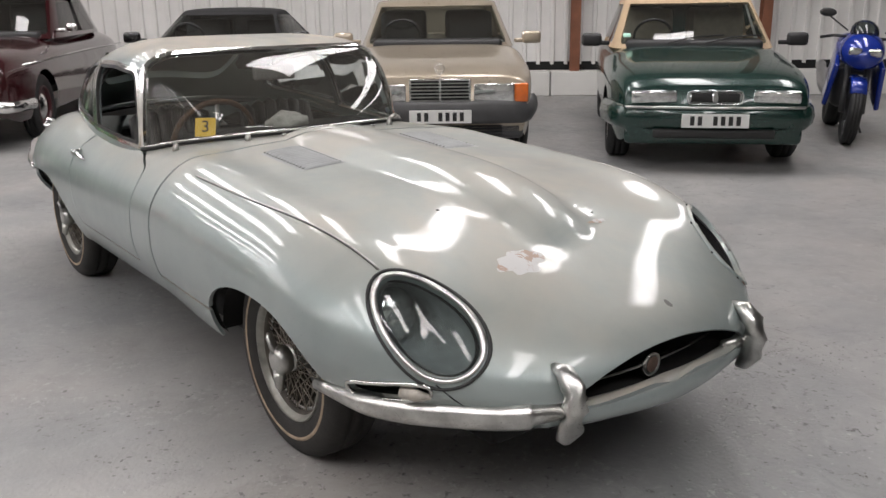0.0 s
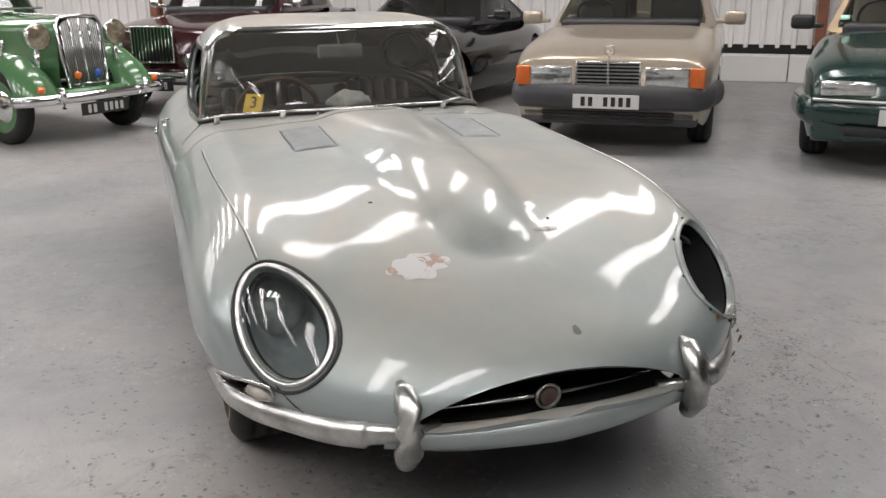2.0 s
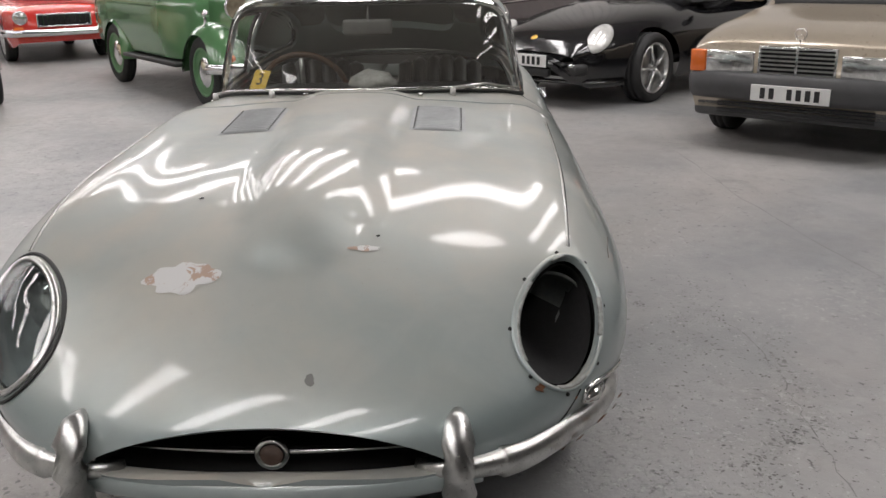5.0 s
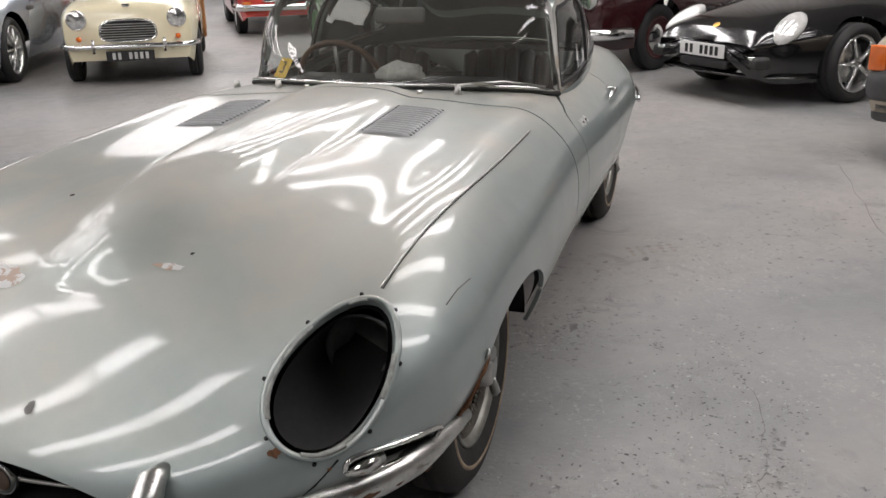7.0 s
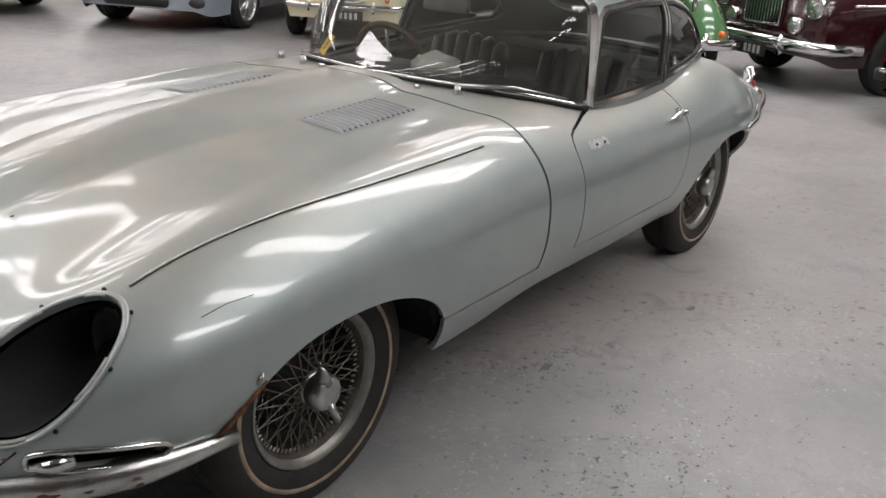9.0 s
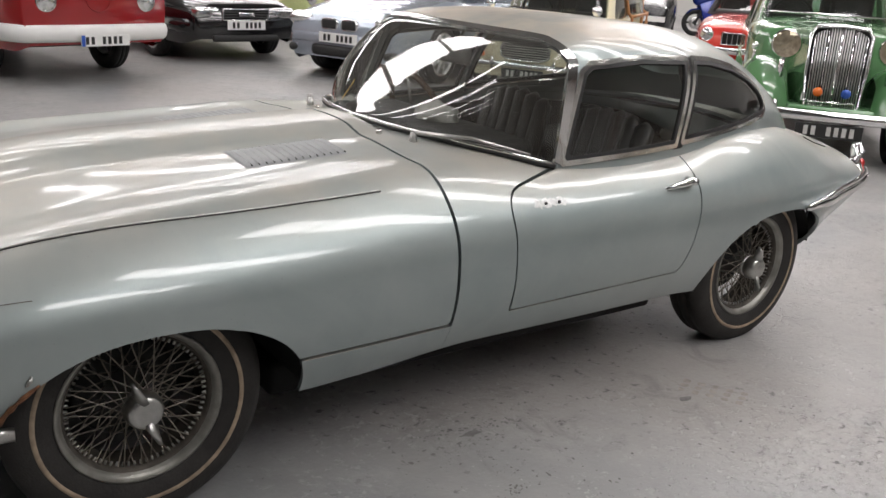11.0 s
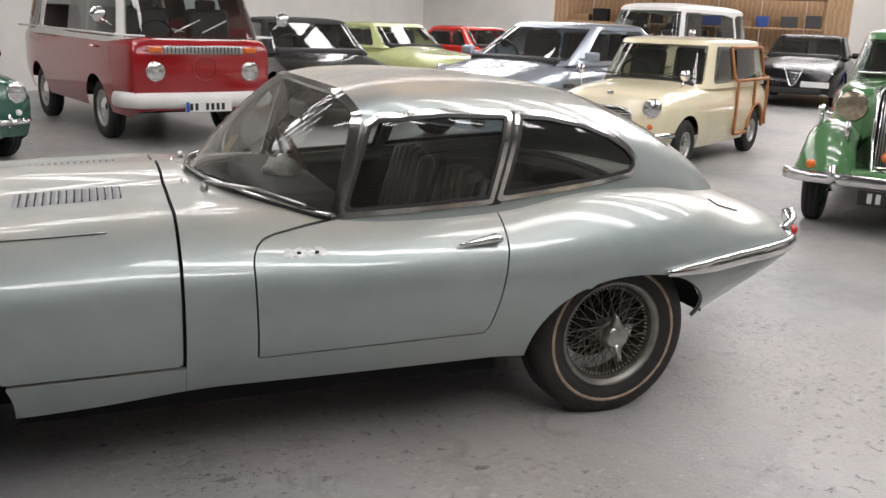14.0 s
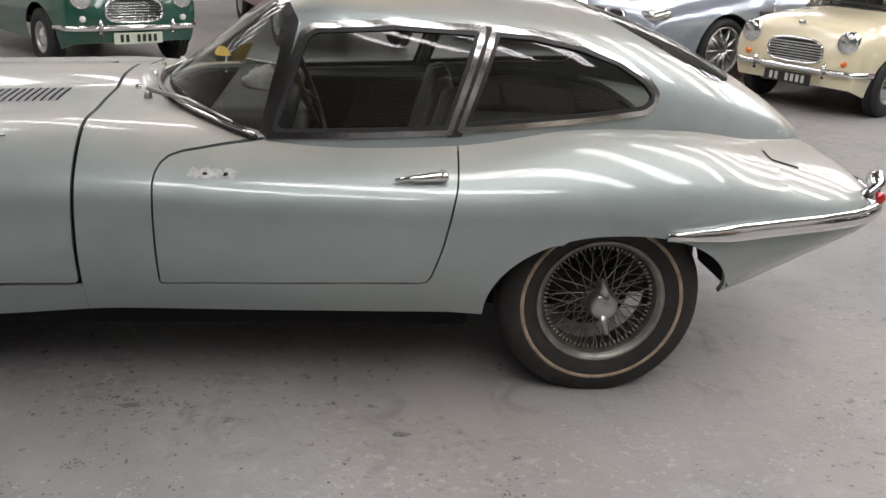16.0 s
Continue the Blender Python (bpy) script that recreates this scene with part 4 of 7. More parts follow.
TAPER = 0.45
for s in (1, -1):
    bm = bmesh.new()
    pts = []
    for f in steps(0, 1, 26):
        x = 0.30 + (0.86 - 0.30) * math.sin(f * math.pi / 2) ** 0.8
        z = 0.350 + 0.022 * f
        p = side_at(x, z, s, 0.012)
        pts.append(p)
    pts += [Vector((0.888, s * 0.395, 0.373)), Vector((0.890, s * 0.35, 0.373)), Vector((0.878, s * 0.30, 0.375))]
    bumper_bar(bm, pts if s < 0 else pts[::-1], 0.034, 0.036)
    fb = part("front_bumper", bm, M_BUMPER, hero, "slim tarnished chrome quarter bumper with rust spots")
    bm = bmesh.new()
    tube(bm, [(0.85, s * 0.385, 0.482), (0.89, s * 0.385, 0.479), (0.925, s * 0.387, 0.448), (0.935, s * 0.388, 0.394), (0.925, s * 0.388, 0.338), (0.90, s * 0.388, 0.300), (0.88, s * 0.388, 0.288)], [0.012, 0.026, 0.034, 0.038, 0.036, 0.026, 0.010], 14, flat=0.9)
    part("overrider", bm, M_BUMPER, fb, "worn chrome overrider")
    # rear
    bm = bmesh.new()
    pts = []
    for f in steps(0, 1, 26):
        x = -2.565 - 0.86 * f**0.8
        z = 0.570 + 0.026 * f
        pts.append(side_at(x, min(z, zc(x) - 0.03), s, 0.018))
    pts += [Vector((-3.465, s * 0.36, 0.596)), Vector((-3.490, s * 0.27, 0.596)), Vector((-3.50, s * 0.18, 0.596))]
    bumper_bar(bm, pts if s < 0 else pts[::-1], 0.034, 0.028)
    part("rear_bumper", bm, M_BRIGHT, hero, "chrome wraparound rear bumper")
    bm = bmesh.new()
    c = side_at(-3.36, 0.625, s, 0.0)
    tube(bm, [c + Vector((0.03, 0.0, -0.035)), c + Vector((0.0, s * 0.012, 0.0)), c + Vector((-0.012, s * 0.008, 0.05)), c + Vector((-0.0, 0, 0.085))], [0.030, 0.036, 0.034, 0.022], 12)
    part("tail_lamp", bm, M_BRIGHT, hero, "chrome tail lamp body")
    bm = bmesh.new()
    bmesh.ops.create_icosphere(bm, subdivisions=2, radius=0.026)
    bmesh.ops.translate(bm, vec=c + Vector((-0.02, s * 0.022, 0.0)), verts=bm.verts)
    part("tail_lens", bm, M_RED, hero, "red tail lens")

ARCHX = lambda z: -0.03 + 0.378 * (1 - abs((z - 0.29) / 0.25) ** 2.2) ** (1 / 2.2)
# rusty lip of the left front wheel arch
bm = bmesh.new()
tube(bm, [side_at(x, z, 1, 0.001) for x, z in ((ARCHX(z) + 0.006, z) for z in steps(0.325, 0.475, 12))], [0.005, 0.010, 0.007, 0.011, 0.008, 0.012, 0.009, 0.006, 0.010, 0.005, 0.008, 0.006, 0.003], 7, flat=0.8)
part("rust_edge", bm, M_RUST, bonnet, "flaking rust along the arch lip")

# headlamps
M_SCRAP = simple("perished_seal", rgb(0.33, 0.34, 0.32), 0.9, 0, 0.4, 50)
for s in (1, -1):
    lu, lw, ln = (Vector((q.x, q.y * s, q.z)) for q in (LU, LW, LN))
    c0 = Vector((LC.x, s * LC.y, LC.z))

    def rim_pts(grow, lift, n=56):
        out = []
        for k in range(n):
            a = k * math.tau / n
            u = (LA + grow) * math.cos(a)
            w = (LB - LE * (u / LA) + grow) * math.sin(a)
            # drop along the lamp axis onto the skin
            best = None
            lo, hi = -0.16, 0.16
            for _ in range(26):
                m = (lo + hi) / 2
                p = c0 + lu * u + lw * w + ln * m
                q = side_gap(p)
                if q > 0:
                    hi = m
                else:
                    lo = m
            out.append(c0 + lu * u + lw * w + ln * (lo + lift))
        return out

    def side_gap(p):
        p = p - Vector((0, 0, rake(p.x)))
        W, zmx, n = wd(p.x), zm(p.x), exn(p.x)
        if p.x > 0.944:
            return 1.0
        if p.z < zmx:
            f = (zmx - p.z) / max(0.01, zmx - zb(p.x))
            return abs(p.y) - (W - tuck(p.x) * f**1.9)
        if abs(p.y) >= W:
            return 1.0
        a = math.acos((abs(p.y) / W) ** (n / 2))
        z = zmx + (zc(p.x) - zmx) * spow(math.sin(a), 2 / n)
        z += crest(p.x) * math.exp(-(((abs(p.y) - CREST_AT * W) / CREST_W) ** 2))
        return p.z - z

    outer, innr, deep = rim_pts(0.020, 0.0015), rim_pts(0.0, 0.004), rim_pts(-0.012, -0.02)
    bm = bmesh.new()
    if s < 0:
        tube(bm, [p + ln * 0.003 for p in rim_pts(0.009, 0.0)], 0.0095, 8, True, 0.7)
        hl = part("headlamp", bm, M_BUMPER, hero, "glass-covered headlamp in a chrome teardrop rim")
        bm = bmesh.new()
        tube(bm, [p + ln * 0.001 for p in rim_pts(0.026, 0.0)], 0.006, 6, True, 0.7)
        part("seal", bm, M_RUBBER, hl)
        bm = bmesh.new()
        ctr = sum(innr, Vector()) / len(innr) + ln * 0.020
        vs = [bm.verts.new(p) for p in innr]
        vm = [bm.verts.new(p * 0.55 + ctr * 0.45 + ln * 0.010) for p in innr]
        vc = bm.verts.new(ctr + ln * 0.004)
        for k in range(len(vs)):
            j = (k + 1) % len(vs)
            bm.faces.new((vs[k], vs[j], vm[j], vm[k]))
            bm.faces.new((vm[k], vm[j], vc))
        bmesh.ops.recalc_face_normals(bm, faces=bm.faces)
        g = part("cover_glass", bm, M_LENS, hl, "clear teardrop glass cover")
        g.visible_shadow = False
    else:
        tube(bm, rim_pts(0.007, 0.0012), 0.0075, 8, True, 0.7)
        hl = part("headlamp_flange", bm, M_HERO, hero, "bare flange of the missing headlamp with old seal")
        rp = rim_pts(0.016, 0.001)
        for k in range(3, 56, 7):
            bm = bmesh.new()
            cyl(bm, rp[k] - ln * 0.002, rp[k] + ln * 0.002, 0.0045, None, 8)
            part("screw_hole", bm, M_DARK, hl)
        for a0, a1 in ((9, 15), (20, 27), (33, 46), (50, 54)):
            seg = [p + ln * 0.003 for p in rim_pts(0.002, 0.0)[a0:a1]]
            bm = bmesh.new()
            tube(bm, seg, 0.0065, 5, False, 0.6)
            part("seal_scrap", bm, M_SCRAP, hl, "perished scraps of rubber seal")
    # bowl and lamp unit
    bm = bmesh.new()
    back = [c0 - Vector((0.22, s * 0.03, 0.03)) + (p - c0) * 0.75 for p in deep]
    va, vb = [bm.verts.new(p) for p in deep], [bm.verts.new(p) for p in back]
    vc = bm.verts.new(sum(back, Vector()) / len(back))
    for k in range(len(va)):
        j = (k + 1) % len(va)
        bm.faces.new((va[k], va[j], vb[j], vb[k]))
        bm.faces.new((vb[k], vb[j], vc))
    bmesh.ops.recalc_face_normals(bm, faces=bm.faces)
    bmesh.ops.reverse_faces(bm, faces=bm.faces)
    # left bowl is near-black: the empty opening's shade is put into its colour
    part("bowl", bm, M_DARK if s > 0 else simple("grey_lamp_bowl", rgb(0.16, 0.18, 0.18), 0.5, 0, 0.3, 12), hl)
    bm = bmesh.new()
    cc = Vector((0.43, s * 0.605, 0.55))
    if s < 0:
        lathe(bm, [(0.0, 0.05), (0.035, 0.045), (0.06, 0.032), (0.078, 0.01), (0.084, -0.005)], 36)
        bmesh.ops.transform(bm, matrix=Matrix.Translation(cc) @ pose(0, 0, 0, 0, 0, -90), verts=bm.verts)
        part("lamp_unit", bm, M_LAMP, hl, "round glass lamp unit")
    else:
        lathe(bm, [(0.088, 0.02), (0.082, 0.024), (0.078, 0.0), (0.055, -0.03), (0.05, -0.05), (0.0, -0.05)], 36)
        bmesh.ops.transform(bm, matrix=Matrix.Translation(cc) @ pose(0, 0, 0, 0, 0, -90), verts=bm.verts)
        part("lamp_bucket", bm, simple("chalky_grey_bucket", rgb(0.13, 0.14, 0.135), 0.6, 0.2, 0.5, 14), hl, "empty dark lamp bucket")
    # side lamp below: chrome bezel in its recess
    bm = bmesh.new()
    loop = []
    for k in range(40):
        a = k * math.tau / 40
        x = 0.575 + 0.118 * spow(math.cos(a), 0.67)
        z = 0.412 + 0.16 * (x - 0.575) + 0.027 * spow(math.sin(a), 0.67)
        loop.append(side_at(x, z, s, 0.004))
    tube(bm, loop, 0.006, 6, True)
    il = part("indicator", bm, M_CHROME, hero, "empty chrome indicator bezel")
    bm = bmesh.new()
    fl = [bm.verts.new(p - Vector((0.03, s * 0.055, 0))) for p in loop]
    up = [bm.verts.new(p) for p in loop]
    bm.faces.new(fl)
    for k in range(40):
        bm.faces.new((up[k], up[(k + 1) % 40], fl[(k + 1) % 40], fl[k]))
    part("indicator_box", bm, M_INNER, il)
    bm = bmesh.new()
    c = side_at(0.64, 0.420, s, -0.006)
    tube(bm, [c + Vector((-0.02, s * 0.01, 0)), c + Vector((0.02, -s * 0.005, -0.002)), c + Vector((0.05, -s * 0.03, -0.004))], [0.020, 0.017, 0.006], 10)
    part("side_lamp", bm, M_CHROME if s > 0 else simple("dirty_white_lens", rgb(0.45, 0.42, 0.37), 0.35, 0, 0.3, 40), il, "dirty side lamp lens")

# rust blooms on the bumpers and round the empty lamp, bare metal round the lost mirror, scratches
def bloom(p, n, r, stretch, seed):
    """A small irregular crust lying on a surface at p with normal n."""
    bm = bmesh.new()
    q = Vector(n).to_track_quat("Z", "Y").to_matrix()
    rnd = random.Random(seed)
    c = bm.verts.new(Vector(p) + q @ Vector((0, 0, 0.0016)))
    ring = []
    for k in range(14):
        a = k * math.tau / 14
        e = r * rnd.uniform(0.6, 1.25)
        ring.append(bm.verts.new(Vector(p) + q @ Vector((e * math.cos(a) * stretch, e * math.sin(a), 0.0002))))
    for k in range(14):
        bm.faces.new((c, ring[k], ring[(k + 1) % 14]))
    return bm


def skin(x, z, s=1):
    """Point and outward normal of the coupe's side."""
    p, a, b = side_at(x, z, s), side_at(x - 0.01, z, s), side_at(x, z + 0.01, s)
    n = (a - p).cross(b - p).normalized()
    return p, n if n.y * s > 0 else -n


for k, (x, z, r) in enumerate(((0.70, 0.372, 0.010), (0.60, 0.388, 0.007), (0.655, 0.390, 0.013), (0.52, 0.375, 0.008), (0.76, 0.380, 0.006))):
    p, n = skin(x, z)
    part("rust_spot", bloom(p + n * 0.047, n, r, 1.5, k), M_RUST, hero, "orange rust bloom on the bumper")
for k, (x, z, r) in enumerate(((0.765, 0.488, 0.009), (0.715, 0.440, 0.004))):
    p, n = skin(x, z)
    part("rust_spot", bloom(p + n * 0.003, n, r, 1.3, 20 + k), M_RUST, bonnet, "rust bloom beside the empty lamp opening")
M_BARE = simple("rubbed_pale_metal", rgb(0.50, 0.51, 0.50), 0.45, 0.5, 0.35, 60)
for k, x in enumerate((-1.20, -1.232, -1.262, -1.296)):
    p, n = skin(x, 0.716)
    part("bare_patch", bloom(p + n * 0.0006, n, 0.017, 1.25, 40 + k), M_BARE, hero, "pale rubbed paint where a mirror was fixed")
for k, run in enumerate((((0.36, 0.640), (0.30, 0.652), (0.24, 0.655)),)):
    bm = bmesh.new()
    tube(bm, [side_at(x, z, 1, 0.0008) for x, z in run], 0.0011, 5)
    part("scratch", bm, M_STAINED, bonnet, "fine brown scratch in the paint")
bm = bmesh.new()
bmesh.ops.create_icosphere(bm, subdivisions=3, radius=1.0)
for v in bm.verts:
    v.co = Vector((v.co.x * 0.07, v.co.y * 0.10, max(-0.01, v.co.z * 0.055))) * (1 + 0.35 * noise.noise(v.co * 2.3))
bmesh.ops.translate(bm, vec=(-1.33, 0.02, 0.845), verts=bm.verts)
part("dash_cloth", bm, simple("dusty_pale_cloth", rgb(0.42, 0.41, 0.38), 0.9, 0, 0.3, 30), hero, "crumpled pale cloth lying on the dashboard")

# repeater stub on the left wing, fuel flap, scuttle bits
bm = bmesh.new()
tube(bm, [side_at(0.275, 0.478, 1, 0.002), side_at(0.268, 0.490, 1, 0.006), side_at(0.262, 0.50, 1, 0.002)], [0.003, 0.006, 0.003], 8)
part("wing_stub", bm, M_DULL, bonnet)
bm = bmesh.new()
flap = [ydir(-2.98 - 0.12 * f, 0.44 + 0.09 * g, 0.003) for f, g in ((0, 0.5), (0.1, 1), (0.9, 1), (1, 0.5), (0.9, 0), (0.1, 0))]
bm.faces.new([bm.verts.new(p) for p in flap])
bmesh.ops.recalc_face_normals(bm, faces=bm.faces)
part("fuel_flap", bm, M_HERO, hero)
bm = bmesh.new()
tube(bm, [p + Vector((0, 0, 0.0002)) for p in flap[:3]], 0.0022, 5)
part("flap_joint", bm, M_DARK, hero)

SCRX = curve((0.0, -0.995), (0.2, -1.02), (0.35, -1.07), (0.5, -1.16), (0.6, -1.27), (0.655, -1.37))
bm = bmesh.new()
seal = [Vector((SCRX(abs(y)) + 0.012, y, ydir(SCRX(abs(y)) + 0.012, y).z + 0.010)) for y in steps(-0.655, 0.655, 50)]
tube(bm, seal, 0.009, 8)
part("screen_seal", bm, M_RUBBER, hero, "black windscreen rubber")
bm = bmesh.new()
tube(bm, [p + Vector((0.004, 0, 0.009)) for p in seal], 0.0065, 8)
part("screen_trim", bm, M_CHROME, hero)


def wiper(px, py, tx, ty, rod=True):
    bm = bmesh.new()
    p = ydir(px, py)
    cyl(bm, p - Vector((0, 0, 0.01)), p + Vector((0, 0, 0.028)), 0.015, 0.010, 14)
    if rod:
        q = ydir(tx, ty, 0.03)
        up = Vector((0, 0, 0.028))
        mid = (p + up + q) / 2 + Vector((0, 0, 0.016))
        tube(bm, [p + up, mid, q], [0.008, 0.006, 0.004], 6)
        w = part("wiper", bm, M_DULL, hero, "parked chrome wiper arm")
        b2 = bmesh.new()
        d = (q - p)
        a = p + d * 0.22 + Vector((-0.012, 0, 0.014))
        e = q + d * 0.10 + Vector((-0.012, 0, -0.012))
        tube(b2, [a, (a + e) / 2 + Vector((0, 0, 0.004)), e], 0.0042, 6)
        part("wiper_blade", b2, M_RUBBER, w)
    else:
        part("wiper_spindle", bm, M_DULL, hero, "bare wiper spindle")


wiper(-1.0, 0.363, -1.285, 0.615)
wiper(-0.955, 0.03, 0, 0, False)
wiper(-0.99, -0.34, 0, 0, False)
wiper(-1.121, -0.597, 0, 0, False)
for x, y in ((-0.945, 0.24), (-0.945, -0.20)):
    bm = bmesh.new()
    cyl(bm, ydir(x, y), ydir(x, y, 0.014), 0.010, 0.008, 10)
    part("washer_jet", bm, M_CHROME, hero)

# wheels
for x in (0.004, -2.423):
    for s in (1, -1):
        wire_wheel(hero, x, s * (0.648 if x > -1 else 0.635), s, 1.25 if x > -1 else 1.4, z=0.312)

# interior
bm = bmesh.new()
box(bm, (-1.75, 0, 0.36), (1.5, 1.3, 0.06))
box(bm, (-2.35, 0, 0.62), (0.7, 1.05, 0.10), 0.03)
part("cabin_floor", bm, M_DARK, hero)
bm = bmesh.new()
for k in range(2):
    box(bm, (-1.32 - 0.03 * k, 0, 0.79 - 0.10 * k), (0.26, 0.92 + 0.14 * k, 0.10), 0.035)
part("dashboard", bm, M_RUBBER, hero, "black dashboard")


def seat(parent, m, mat, flutes=7, w=0.46, hb=0.52):
    root = new("seat")
    root.parent = parent
    root.matrix_local = m
    bm = bmesh.new()
    box(bm, (0, 0, 0.09), (0.48, w, 0.16), 0.045)
    part("cushion", bm, mat, root)
    for k in range(flutes):
        bm = bmesh.new()
        y = (k - (flutes - 1) / 2) * (w / flutes)
        e = 1 - 0.10 * (abs(k - (flutes - 1) / 2) / (flutes / 2)) ** 2
        tube(bm, [(-0.19, y, 0.14), (-0.235, y, 0.32), (-0.285, y * 0.95, 0.14 + hb * e), (-0.30, y * 0.9, 0.16 + hb * e)], [w / flutes * 0.55] * 3 + [0.01], 8)
        part("backrest_flute", bm, mat, root)
    return root


for s in (1, -1):
    seat(hero, pose(-1.70, s * 0.29, 0.35), M_LEATHER, 6, 0.42, 0.38)
bm = bmesh.new()
wheel_m = Matrix.Translation((-1.46, -0.29, 0.79)) @ pose(0, 0, 0, 0, -68, 0)
ringp = [wheel_m @ Vector((0.19 * math.cos(a), 0.19 * math.sin(a), 0)) for a in steps(0, math.tau, 40)[:-1]]
tube(bm, ringp, 0.013, 8, True)
sw = part("steering_wheel", bm, M_WHEELWOOD, hero, "thin wooden-rimmed steering wheel")
bm = bmesh.new()
for a in (0.0, 2.1, 4.2):
    tube(bm, [wheel_m @ Vector((0, 0, -0.03)), wheel_m @ Vector((0.18 * math.cos(a), 0.18 * math.sin(a), 0))], 0.010, 6, flat=0.4)
cyl(bm, wheel_m @ Vector((0, 0, -0.01)), wheel_m @ Vector((0, 0, -0.25)), 0.03)
part("wheel_spider", bm, M_DULL, sw)
bm = bmesh.new()
box(bm, (-1.40, 0.0, 1.075), (0.03, 0.21, 0.065), 0.012)
cyl(bm, (-1.40, 0, 1.10), (-1.45, 0, 1.16), 0.006)
part("rear_view_mirror", bm, M_LINING, hero, "pale rear-view mirror")

# sticker inside the screen
sy = -0.43
sp = Vector((-1.205, sy, 0.885))
sm = Matrix.Translation(sp) @ pose(0, 0, 0, 58, 0, 58)
bm = bmesh.new()
box(bm, (0, 0, 0), (0.085, 0.085, 0.001))
bmesh.ops.transform(bm, matrix=sm, verts=bm.verts)
st = part("number_sticker", bm, M_YELLOW, hero, "yellow sticker with a black 3", False)
fc = bpy.data.curves.new("digit", "FONT")
fc.body, fc.size, fc.align_x, fc.align_y, fc.extrude = "3", 0.075, "CENTER", "CENTER", 0.0004
fo = new("digit_tmp", fc)
me = bpy.data.meshes.new_from_object(fo.evaluated_get(bpy.context.evaluated_depsgraph_get()))
bpy.data.objects.remove(fo)
me.transform(sm @ Matrix.Translation((0, 0, 0.0016)))
me.materials.append(M_BLACK)
new("digit", me).parent = st


# ---- background cars ----
M_ALLOY = simple("silver_alloy", rgb(0.62, 0.62, 0.62), 0.28, 0.9, 0.1, 12)
M_CREAMW = simple("cream_steel_wheel", rgb(0.62, 0.58, 0.44), 0.4, 0, 0.1, 10)
M_GREENW = simple("green_steel_wheel", rgb(0.10, 0.22, 0.10), 0.4, 0, 0.1, 10)
M_SILVERW = simple("silver_steel_wheel", rgb(0.45, 0.45, 0.44), 0.4, 0.6, 0.1, 10)


def end_cap(bm):
    """Close every open end ring of a body."""
    loops = [e for e in bm.edges if e.is_boundary]
    bmesh.ops.holes_fill(bm, edges=loops, sides=0)


